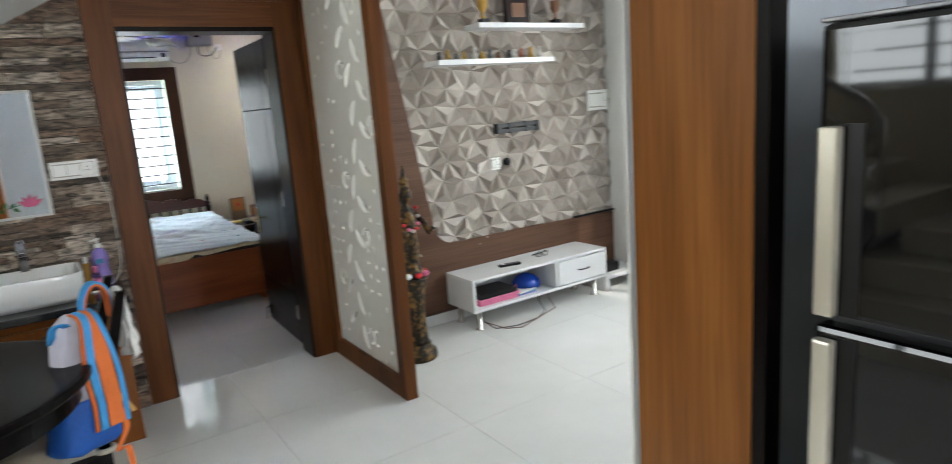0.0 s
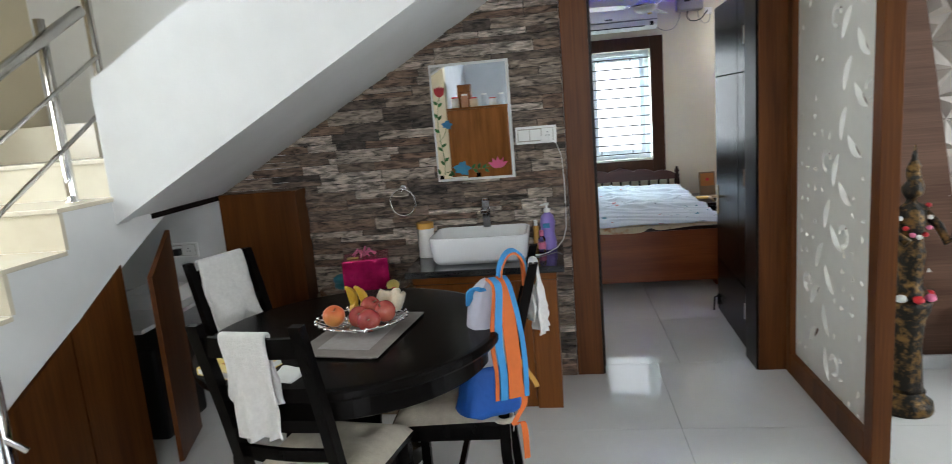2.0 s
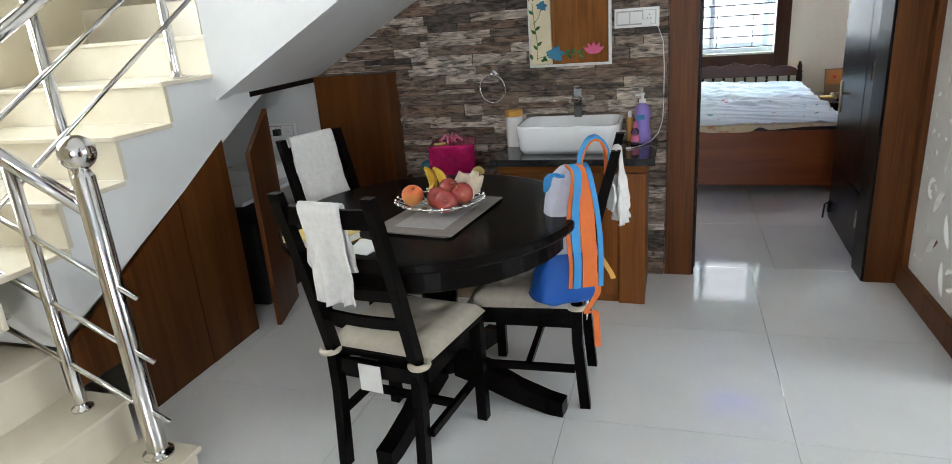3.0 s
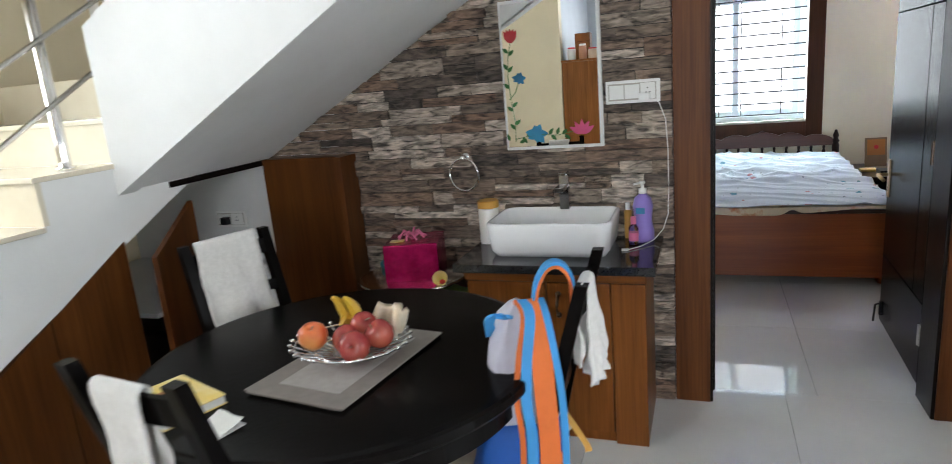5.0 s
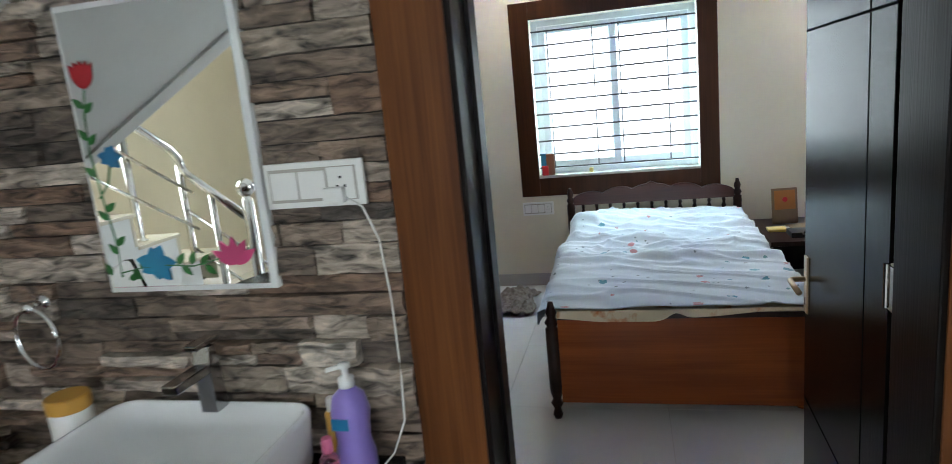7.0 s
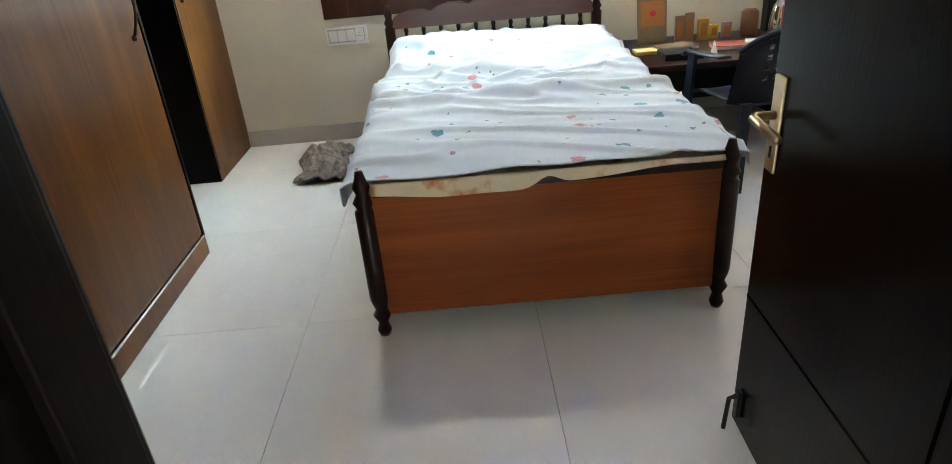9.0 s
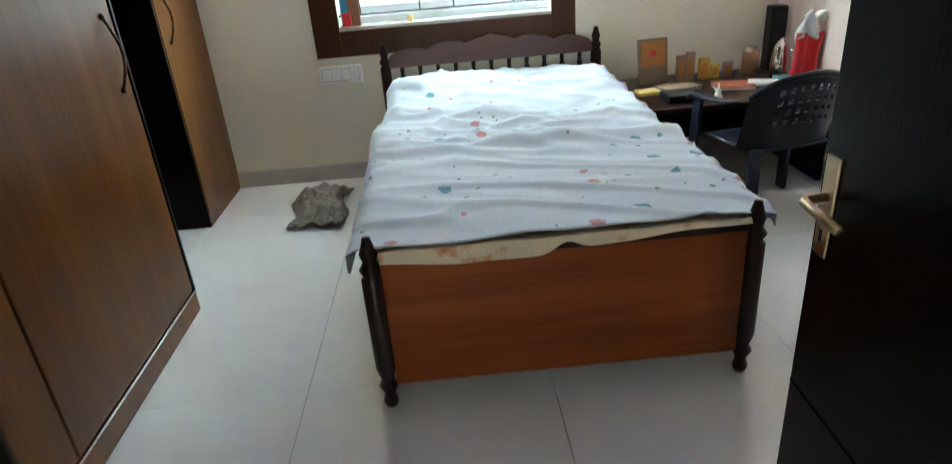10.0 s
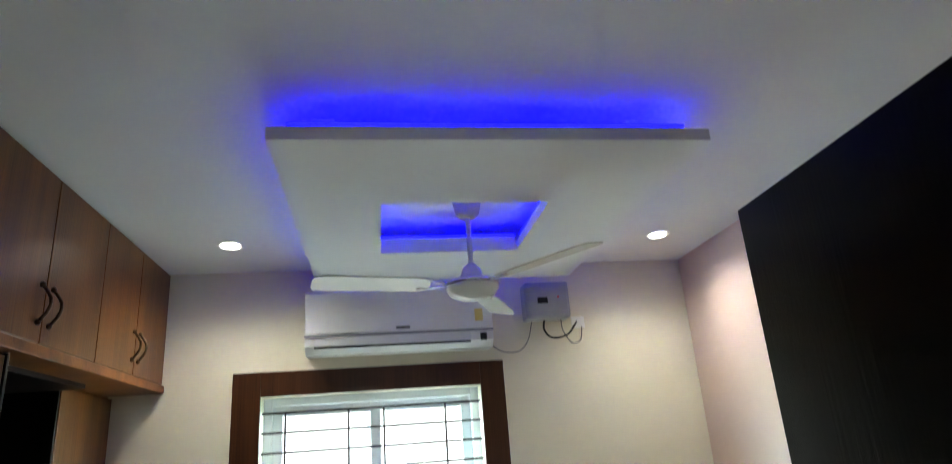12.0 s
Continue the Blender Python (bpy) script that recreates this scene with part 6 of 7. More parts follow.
# Shade of the panel's edge gap, put in as a dark strip.
part("edge", boxes((1.737, 1.80, 1.068, 1.099, 0, CEIL), bevel=0.002), M_DARK, pn, "dark band for the shaded gap beside the panel")
part("corner_bead", boxes((1.752, 1.762, 1.462, 1.474, 0, CEIL)), M_WALL, pn)
M_FRIDGE = material("black_glass_door", (0.003, 0.003, 0.0035), 0.04, color2=(0.004, 0.004, 0.005), scale=3, spec=0.45)
fr = thing("refrigerator", (0, 0, 0), "black glossy two-door refrigerator with pale vertical handles", "refrigerator")
FX, FY0, FY1 = 1.735, 0.33, 0.965
part("cabinet", boxes((FX + 0.06, 2.40, FY0 + 0.01, FY1 - 0.01, 0.03, 1.68), bevel=0.006), colour("dark_grey_steel", (0.06, 0.06, 0.065), 0.4), fr)
up = part("upper_door", boxes((FX, FX + 0.055, FY0, FY1, 1.13, 1.685), bevel=0.012), M_FRIDGE, fr)
lo = part("lower_door", boxes((FX, FX + 0.055, FY0, FY1, 0.05, 1.105), bevel=0.012), M_FRIDGE, fr)
part("top_trim", boxes((FX - 0.004, FX + 0.06, FY0, FY1, 1.687, 1.696), bevel=0.003), colour("grey_trim_metal", (0.20, 0.20, 0.21), 0.35, metal=0.6), fr, "grey metal trim strip")
for d, z0, z1 in ((up, 1.135, 1.50), (lo, 0.62, 1.085)):
    link("handle", boxes((FX - 0.03, FX - 0.004, FY1 - 0.05, FY1 - 0.012, z0, z1), bevel=0.006), material("champagne_metal", (0.72, 0.68, 0.58), 0.3, 0.7), d, "champagne metal bar handle")
    link("grip_recess", boxes((FX - 0.0035, FX - 0.0005, FY1 - 0.085, FY1 - 0.052, z0, z1 + 0.004)), M_BLACK, d)
for y in (FY0 + 0.05, FY1 - 0.05):
    for x in (1.82, 2.34):
        part("foot", lathe(bmesh.new(), [(0.018, 0), (0.018, 0.035)], 10, (x, y, 0)), M_BLACK, fr)

cab = thing("crockery_cabinet", (0, 0, 0), "honey wood crockery cabinet at the kitchen opening", "cabinet")
part("carcass", boxes((-0.655, 0.15, -1.05, -0.615, 0.0, 1.60), bevel=0.003), M_PANEL, cab)
part("back_panel", boxes((-0.65, 0.145, -0.614, -0.60, 0.05, 1.595), bevel=0.002), M_PANEL, cab)
part("top", boxes((-0.658, 0.17, -1.07, -0.595, 1.601, 1.625), bevel=0.003), M_PANEL, cab)
for i, (x, h, r, c, nm) in enumerate(((-0.55, 0.14, 0.05, (0.75, 0.74, 0.70), "white_jar"), (-0.42, 0.17, 0.045, (0.60, 0.30, 0.18), "clay_jar"), (-0.30, 0.12, 0.055, (0.70, 0.55, 0.40), "tan_jar"), (-0.16, 0.16, 0.04, (0.55, 0.60, 0.66), "blue_jar"), (-0.05, 0.10, 0.05, (0.72, 0.72, 0.72), "white_jar"), (0.06, 0.15, 0.04, (0.45, 0.60, 0.72), "blue_jar"))):
    b = thing("storage_jar", (x, -0.72, 1.625), "storage jar on the crockery cabinet", "jar", "jars on the cabinet")
    part("body", lathe(bmesh.new(), [(r * 0.9, 0), (r, 0.01), (r, h * 0.8), (r * 0.8, h * 0.88)], 16), fm.setdefault(nm, colour(nm, c, 0.3)), b, smooth=True)
    part("lid", lathe(bmesh.new(), [(r * 0.86, h * 0.88), (r * 0.88, h * 0.9), (r * 0.88, h), (r * 0.8, h * 1.01)], 16), M_WHITEP if i % 2 else M_RED, b)
wc = thing("small_chest", (-0.44, -0.92, 1.625), "small wooden drawer chest on the cabinet", "chest")
part("body", boxes((-0.09, 0.09, -0.07, 0.07, 0, 0.30), bevel=0.004), M_TEAK, wc)
for k in range(3):
    part("drawer", boxes((-0.08, 0.08, 0.071, 0.077, 0.02 + k * 0.095, 0.10 + k * 0.095), bevel=0.002), M_PANEL, wc)

# things inside the stair cupboard
tagged(link("storage_case", boxes((-1.75, -1.30, 3.62, 4.0, 0.0, 0.50), bevel=0.02), M_BLACK), "black case in the stair cupboard", "case")
tagged(link("power_box", boxes((-1.62, -1.35, 3.85, 4.1, 0.641, 0.73), bevel=0.006), M_WHITEP), "white power supply box on the cupboard shelf", "box")
switch_plate(-1.62, -1.42, 0.82, 0.91, 4.355, "white socket plate inside the stair cupboard", 1, parent_name="socket_plate")
tagged(link("wall_plug", boxes((-1.56, -1.52, 4.30, 4.337, 0.84, 0.88), bevel=0.004), M_BLACK), "black plug in the cupboard socket", "plug")
tagged(link("red_carton", boxes((-0.90, -0.76, 4.02, 4.12, 0.0, 0.50), bevel=0.004), M_RED), "tall red carton beside the cupboard side panel", "box")

# ---- bedroom: loose things ----
def sheet_material():
    m = material("floral_bed_sheet", (0.60, 0.655, 0.70), 0.85, color2=(0.56, 0.62, 0.67), scale=3, bump=0.25, bump_scale=220, sheen=0.2)
    nt = m.node_tree
    b = nt.nodes["Principled BSDF"]
    base = b.inputs["Base Color"].links[0].from_socket
    tc = nt.nodes.new("ShaderNodeTexCoord")
    wob = nt.nodes.new("ShaderNodeTexNoise")
    wob.inputs["Scale"].default_value = 60
    nt.links.new(tc.outputs["Object"], wob.inputs["Vector"])
    mixv = nt.nodes.new("ShaderNodeMix")
    mixv.data_type = "VECTOR"
    mixv.inputs[0].default_value = 0.03
    nt.links.new(tc.outputs["Object"], mixv.inputs[4])
    nt.links.new(wob.outputs["Color"], mixv.inputs[5])
    last = base
    for scale, size, pick, c1, c2 in ((6.5, 0.15, 0.35, (0.50, 0.16, 0.17), (0.02, 0.22, 0.30)), (11.0, 0.12, 0.40, (0.05, 0.20, 0.22), (0.40, 0.12, 0.12)), (17.0, 0.13, 0.45, (0.10, 0.13, 0.12), (0.14, 0.18, 0.20))):
        flat = nt.nodes.new("ShaderNodeMapping")
        flat.inputs["Scale"].default_value = (1, 1, 0.25)
        flat.inputs["Location"].default_value = (scale * 0.37, scale * 0.11, 0)
        nt.links.new(mixv.outputs[1], flat.inputs["Vector"])
        v = nt.nodes.new("ShaderNodeTexVoronoi")
        v.inputs["Scale"].default_value = scale
        nt.links.new(flat.outputs["Vector"], v.inputs["Vector"])
        less = nt.nodes.new("ShaderNodeMath")
        less.operation = "LESS_THAN"
        less.inputs[1].default_value = size
        nt.links.new(v.outputs["Distance"], less.inputs[0])
        sep = nt.nodes.new("ShaderNodeSeparateColor")
        nt.links.new(v.outputs["Color"], sep.inputs["Color"])
        gt = nt.nodes.new("ShaderNodeMath")
        gt.operation = "GREATER_THAN"
        gt.inputs[1].default_value = pick
        nt.links.new(sep.outputs[0], gt.inputs[0])
        mul = nt.nodes.new("ShaderNodeMath")
        mul.operation = "MULTIPLY"
        nt.links.new(less.outputs[0], mul.inputs[0])
        nt.links.new(gt.outputs[0], mul.inputs[1])
        half = nt.nodes.new("ShaderNodeMath")
        half.operation = "MULTIPLY"
        half.inputs[1].default_value = 0.85
        nt.links.new(mul.outputs[0], half.inputs[0])
        hue = nt.nodes.new("ShaderNodeMath")
        hue.operation = "GREATER_THAN"
        hue.inputs[1].default_value = 0.5
        nt.links.new(sep.outputs[1], hue.inputs[0])
        cm = nt.nodes.new("ShaderNodeMix")
        cm.data_type = "RGBA"
        cm.inputs[6].default_value, cm.inputs[7].default_value = (*c1, 1), (*c2, 1)
        nt.links.new(hue.outputs[0], cm.inputs[0])
        mx = nt.nodes.new("ShaderNodeMix")
        mx.data_type = "RGBA"
        nt.links.new(half.outputs[0], mx.inputs[0])
        nt.links.new(last, mx.inputs[6])
        nt.links.new(cm.outputs[2], mx.inputs[7])
        last = mx.outputs[2]
    nt.links.new(last, b.inputs["Base Color"])
    return m


M_SHEET = sheet_material()


def bed_sheet():
    bm = bmesh.new()
    X0, X1, Y0, Y1 = 0.87, 2.06, 5.96, 8.06
    def at(u, v):
        y = Y0 + (Y1 - Y0) * v
        far = min(1, max(0, (v - 0.37) / 0.05))
        xl = X0 - 0.02 + 0.03 * far + 0.012 * math.sin(9 * v)
        xr = X1 - 0.03 * far - 0.015 * math.sin(7 * v) * far
        wl, wr = 0.10 + 0.10 * min(1, max(0, (v - 0.05) / 0.2)), 0.05
        s = -wl + u * (xr - xl + wl + wr)
        z = 0.555 + 0.015 * v
        ridge = math.exp(-((v - 0.37 - 0.03 * (u - 0.5)) / 0.02) ** 2)
        z += 0.034 * ridge + 0.0 * far
        lump = math.exp(-((v - 0.90) / 0.10) ** 2) * (0.03 + 0.022 * math.sin(5 * u + 1.0))
        z += lump
        p = Vector((u * 5.0, v * 9.0, 0.3))
        wr1 = 0.012 * far + noise.noise(p) * 0.020 + noise.noise(p * 2.3) * 0.009 + noise.noise(Vector((u * 9 + v * 12, v * 30 - u * 6, 8.0))) * 0.006
        fold = (abs(noise.noise(Vector((u * 2.2 + v * 1.5, v * 13.0 + u * 2.5, 4.0)))) - 0.25) * -0.050
        def crease(q, width):
            return max(0.0, 1 - abs(noise.noise(q)) / width)
        k1 = crease(Vector((u * 1.6, v * 11.0 + u * 2.2, 2.0)), 0.13) * 0.016
        k2 = crease(Vector((u * 3.5 + v * 5.0, v * 10.0 - u * 2.0, 6.0)), 0.14) * 0.017 * far
        z += k1 + k2
        z += (wr1 + fold) * (0.35 + 0.65 * min(1, max(0, (v - 0.2) / 0.3)))
        if s < 0:
            d = -s
            return (xl - 0.012 - 0.04 * min(1, d / 0.1) * min(1, v / 0.3) + 0.014 * math.sin(14 * v + 3) * min(1, v / 0.3), y, z - 0.015 - d * (0.75 + 0.25 * math.sin(6 * v)))
        if s > xr - xl:
            d = s - (xr - xl)
            return (xr + 0.012, y, z - 0.01 - d)
        e = min(s, (xr - xl) - s)
        return (xl + s, y, z - 0.015 * math.exp(-e / 0.02))
    sheet(bm, 90, 150, at, 0.003)
    return bm


tagged(link("bed_sheet", bed_sheet(), M_SHEET, smooth=True), "rumpled white cotton sheet printed with red and teal flowers", "bed sheet")
bm = bmesh.new()
sheet(bm, 60, 6, lambda u, v: (0.935 + 1.05 * u, 5.938 - 0.014 * v + 0.004 * math.sin(25 * u), 0.548 - (0.032 + 0.02 * math.sin(5 * u) - 0.03 * math.exp(-((u - 0.5) / 0.04) ** 2)) * v), 0.003)
tagged(link("under_sheet", bm, M_MATT, smooth=True), "orange printed under sheet hanging over the footboard", "bed sheet")
bm = bmesh.new()
sheet(bm, 12, 24, lambda u, v: (2.058 + 0.02 * math.sin(9 * u) * v, 6.0 + 0.45 * u, 0.55 - 0.40 * v + 0.03 * math.sin(5 * u) * v), 0.003)
tagged(link("hanging_sheet_edge", bm, M_SHEET, smooth=True), "edge of the sheet hanging beside the bed post", "bed sheet")

bm = bmesh.new()
def rug_at(u, v):
    a = Vector((u * 3, v * 3, 1.7))
    return (0.28 + 0.28 * u + 0.03 * math.sin(7 * v), 7.40 + 0.50 * v, 0.02 + 0.06 * abs(noise.noise(a * 2)) + 0.10 * math.sin(math.pi * u) * math.sin(math.pi * v))
sheet(bm, 30, 40, rug_at, 0.01)
tagged(link("bundled_rug", bm, material("woven_rag_rug", (0.30, 0.26, 0.22), 0.95, color2=(0.16, 0.13, 0.11), scale=45, bump=1.0, bump_scale=90), smooth=True), "bundled brown and grey rag rug on the floor beside the bed", "rug")
tagged(link("orange_suitcase", boxes((1.99, 2.075, 6.08, 6.6, 0.0, 0.20), bevel=0.02), colour("orange_brown_board", (0.42, 0.13, 0.03), 0.5)), "orange brown case pushed under the bed", "suitcase")
tagged(link("storage_box", boxes((1.1, 1.85, 6.4, 7.4, 0.0, 0.22), bevel=0.01), M_BLACK), "dark storage box under the bed", "box")

switch_plate(0.445, 0.69, 0.584, 0.688, S - 0.001, "white switch plate with three rockers and a socket", 3)

# air conditioner
ac = thing("air_conditioner", (0, 0, 0), "white split air conditioner above the window", "air conditioner")
AX0, AX1 = 0.845, 1.865
bm = bmesh.new()
prism(bm, [(8.1630, 2.2700), (8.1630, 2.6000), (7.9930, 2.6050), (7.9680, 2.5900), (7.9580, 2.3600), (7.9680, 2.3000), (8.0230, 2.2620)], "x", AX0, AX1)
part("case", bm, M_WHITEP, ac)
part("front_panel", boxes((AX0 + 0.003, AX1 - 0.003, 7.9490, 7.9600, 2.3650, 2.5850), bevel=0.004), M_WHITEP, ac)
part("seam", boxes((AX0, AX1, 7.9520, 7.9610, 2.3480, 2.3600)), colour("grey_trim", (0.30, 0.30, 0.31), 0.4), ac)
part("louvre", boxes((AX0 + 0.05, AX1 - 0.13, 7.9500, 7.9570, 2.3000, 2.3380), bevel=0.002), M_WHITEL, ac)
part("slot", boxes((AX0 + 0.05, AX1 - 0.13, 7.9570, 7.9650, 2.2880, 2.2980)), M_BLACK, ac)
part("display", boxes((AX1 - 0.075, AX1 - 0.04, 7.9510, 7.9590, 2.2950, 2.3350)), M_BLACK, ac)
part("badge", boxes((1.33, 1.405, 7.9465, 7.9485, 2.3750, 2.3900)), colour("grey_print", (0.12, 0.12, 0.12), 0.5), ac)
part("rating_sticker", boxes((AX1 - 0.10, AX1 - 0.055, 7.9465, 7.9485, 2.4000, 2.4700)), M_YELLOW, ac)
sb = thing("voltage_stabiliser", (0, 0, 0), "grey voltage stabiliser on the wall with loose cables", "stabiliser")
part("case", boxes((2.08, 2.345, 8.02, 8.162, 2.415, 2.63), bevel=0.02), colour("grey_enamel", (0.34, 0.34, 0.36), 0.35), sb)
part("meter", boxes((2.15, 2.21, 8.016, 8.0195, 2.50, 2.535)), M_BLACK, sb)
part("lamp", boxes((2.27, 2.28, 8.016, 8.0195, 2.53, 2.54)), M_RED, sb)
part("wall_plate", boxes((2.38, 2.46, 8.1530, 8.1650, 2.3700, 2.4400), bevel=0.002), M_WHITEP, sb)
for pts in ([(2.20, 8.10, 2.416), (2.19, 8.09, 2.36), (2.23, 8.08, 2.31), (2.32, 8.08, 2.32), (2.38, 8.10, 2.38), (2.41, 8.15, 2.41)],
            [(2.30, 8.10, 2.416), (2.31, 8.11, 2.35), (2.36, 8.12, 2.28), (2.42, 8.14, 2.30), (2.44, 8.152, 2.38)],
            [(1.86, 8.10, 2.30), (1.94, 8.13, 2.25), (2.04, 8.14, 2.25), (2.10, 8.14, 2.31), (2.13, 8.13, 2.416)]):
    bm = bmesh.new()
    dense = []
    P = [Vector(p) for p in pts]
    for i in range(len(P) - 1):
        p0, p1, p2, p3 = P[max(i - 1, 0)], P[i], P[i + 1], P[min(i + 2, len(P) - 1)]
        for k in range(5):
            u = k / 5
            dense.append(0.5 * ((2 * p1) + (p2 - p0) * u + (2 * p0 - 5 * p1 + 4 * p2 - p3) * u * u + (3 * p1 - p0 - 3 * p2 + p3) * u ** 3))
    pipe(bm, dense + [P[-1]], 0.006 if pts[0][0] == 2.20 else 0.0035, 6)
    part("cable", bm, M_BLACK if pts[0][0] == 2.20 else colour("grey_cable", (0.22, 0.21, 0.20), 0.5), sb, smooth=True)

# ceiling fan
M_FAN = material("cream_enamel", (0.70, 0.68, 0.60), 0.25, color2=(0.66, 0.64, 0.56), scale=6)
fan = thing("ceiling_fan", (1.615, 6.99, 0), "cream three-bladed ceiling fan hanging from the tray", "ceiling fan")
part("canopy", lathe(bmesh.new(), [(0.03, 2.655), (0.05, 2.675), (0.062, 2.735), (0.062, 2.75), (0.05, BC)], 24), M_FAN, fan, smooth=True)
part("rod", lathe(bmesh.new(), [(0.011, 2.425), (0.011, 2.66)], 12), M_FAN, fan, smooth=True)
part("motor", lathe(bmesh.new(), [(0.01, 2.300), (0.06, 2.307), (0.095, 2.325), (0.107, 2.345), (0.107, 2.370), (0.085, 2.385), (0.05, 2.395), (0.035, 2.435), (0.015, 2.455)], 32), M_FAN, fan, smooth=True)
part("band", lathe(bmesh.new(), [(0.1075, 2.357), (0.111, 2.360), (0.111, 2.368), (0.1075, 2.371)], 32), M_STEEL, fan, "bright trim band", smooth=True)
for a in (191, 303, 68):
    bm = bmesh.new()
    prof = [(0.18, 0.045), (0.22, 0.058), (0.60, 0.064), (0.635, 0.055), (0.645, 0.03), (0.645, -0.03), (0.635, -0.055), (0.60, -0.064), (0.22, -0.058), (0.18, -0.045)]
    prism(bm, prof, "z", -0.003, 0.003)
    bmesh.ops.transform(bm, matrix=pose(0, 0, 2.363, 11, 0, 0), verts=bm.verts[:])
    bl = part("blade", bm, M_FAN, fan)
    bl.rotation_euler = (0, 0, radians(a))
    bm = bmesh.new()
    pipe(bm, [(0.10, 0.0, 2.363), (0.14, 0.018, 2.368), (0.18, 0.03, 2.370), (0.23, 0.03, 2.373)], 0.006, 8)
    pipe(bm, [(0.10, 0.0, 2.363), (0.14, -0.018, 2.360), (0.18, -0.03, 2.357), (0.23, -0.03, 2.355)], 0.006, 8)
    link("blade_iron", bm, M_CHROME, bl, "curved bright blade holder", smooth=True)

# desk, its clutter and the plastic chair
desk = thing("low_desk", (0, 0, 0), "dark wooden low desk in the room corner", "desk")
DZ = 0.47
part("desktop", boxes((2.14, 3.115, 7.40, 8.14, DZ - 0.03, DZ), bevel=0.004), M_BEDDARK, desk)
part("side", boxes((2.16, 2.19, 7.44, 8.12, 0.0, DZ - 0.031)), M_DARK, desk)
part("side", boxes((3.07, 3.10, 7.44, 8.12, 0.0, DZ - 0.031)), M_DARK, desk)
part("back", boxes((2.19, 3.07, 8.06, 8.08, 0.1, DZ - 0.031)), M_DARK, desk)
pic = thing("framed_picture", (2.340, 7.950, DZ), "small orange religious picture standing on the desk", "picture")
part("frame", boxes((-0.085, 0.085, -0.01, 0.01, 0.0, 0.25), bevel=0.003), M_CARD, pic)
part("print", boxes((-0.07, 0.07, -0.0125, -0.0105, 0.10, 0.235)), M_OCHRE, pic)
part("print", boxes((-0.07, 0.07, -0.0125, -0.0105, 0.015, 0.09)), M_CARD, pic)
part("seal", lathe(bmesh.new(), [(0.018, 0), (0.018, 0.002)], 14), M_RED, pic).matrix_basis = pose(0, -0.0126, 0.17, 90, 0, 0)
pic.rotation_euler = (-0.12, 0, 0.1)
for i, (x, y, w, h, c, nm) in enumerate(((2.490, 7.930, 0.055, 0.15, (0.30, 0.16, 0.10), "brown_icon"), (2.550, 7.950, 0.05, 0.16, (0.34, 0.22, 0.14), "tan_icon"), (2.630, 7.950, 0.06, 0.12, (0.55, 0.30, 0.04), "gold_icon"), (2.700, 7.970, 0.05, 0.08, (0.60, 0.42, 0.05), "yellow_icon"), (2.770, 7.960, 0.055, 0.09, (0.42, 0.26, 0.30), "mauve_icon"))):
    b = thing("small_icon", (x, y, DZ), "small coloured devotional card on the desk", "card", "cards on the desk")
    part("card", boxes((-w / 2, w / 2, -0.012, 0.012, 0, h), bevel=0.003), colour(nm, c, 0.4), b)
    part("picture", boxes((-w * 0.3, w * 0.3, -0.0145, -0.0125, h * 0.25, h * 0.8)), M_OCHRE, b)
fl = thing("steel_flask", (3.020, 7.850, DZ), "polished steel water jug on the desk", "flask")
part("body", lathe(bmesh.new(), [(0.05, 0), (0.055, 0.01), (0.052, 0.10), (0.04, 0.16), (0.036, 0.175), (0.02, 0.20), (0.008, 0.215)], 24), M_STEEL, fl, smooth=True)
bm = bmesh.new()
pipe(bm, [(0.05, 0, 0.14), (0.085, 0, 0.13), (0.088, 0, 0.07), (0.054, 0, 0.04)], 0.006, 8)
part("handle", bm, M_STEEL, fl, smooth=True)
spk = thing("tower_speaker", (3.070, 8.050, DZ), "tall narrow black speaker on the desk", "speaker")
part("case", boxes((-0.045, 0.045, -0.045, 0.045, 0, 0.36), bevel=0.012), M_BLACK, spk)
part("grille", boxes((-0.036, 0.036, -0.048, -0.0455, 0.03, 0.33)), colour("speaker_cloth", (0.02, 0.02, 0.02), 0.9), spk)
tagged(link("dark_jar", lathe(bmesh.new(), [(0.045, 0), (0.048, 0.01), (0.048, 0.13), (0.03, 0.15)], 18, (2.910, 7.980, DZ)), fm["brown_figurine"], smooth=True), "dark brown jar on the desk", "jar")
tagged(link("clutter_box", boxes((2.28, 2.48, 7.49, 7.65, DZ, DZ + 0.035), bevel=0.006), M_BLACK), "flat black box on the desk edge", "box")
tagged(link("yellow_packet", boxes((2.18, 2.30, 7.68, 7.78, DZ, DZ + 0.02), bevel=0.006), M_YELLOW), "yellow packet lying on the desk", "packet")
for i, (x, y, m, lb) in enumerate(((2.420, 7.770, M_CARD, "brown notebook on the desk"), (2.700, 7.710, fm["red_figurine"], "reddish notebook on the desk"))):
    nb = thing("notebook", (x, y, DZ), lb, "notebook")
    part("pages", boxes((-0.10, 0.10, -0.07, 0.07, 0.002, 0.018)), M_PAPER, nb)
    part("cover", boxes((-0.103, 0.103, -0.073, 0.073, 0.018, 0.021), (-0.103, 0.103, -0.073, 0.073, 0.0, 0.002)), m, nb)
    nb.rotation_euler = (0, 0, 0.3 - 0.5 * i)
tagged(link("paper_roll", tube(bmesh.new(), (2.780, 7.710, DZ + 0.02), (3.000, 7.590, DZ + 0.02), 0.02, seg=14), M_PAPER, smooth=True), "rolled white paper on the desk", "paper")
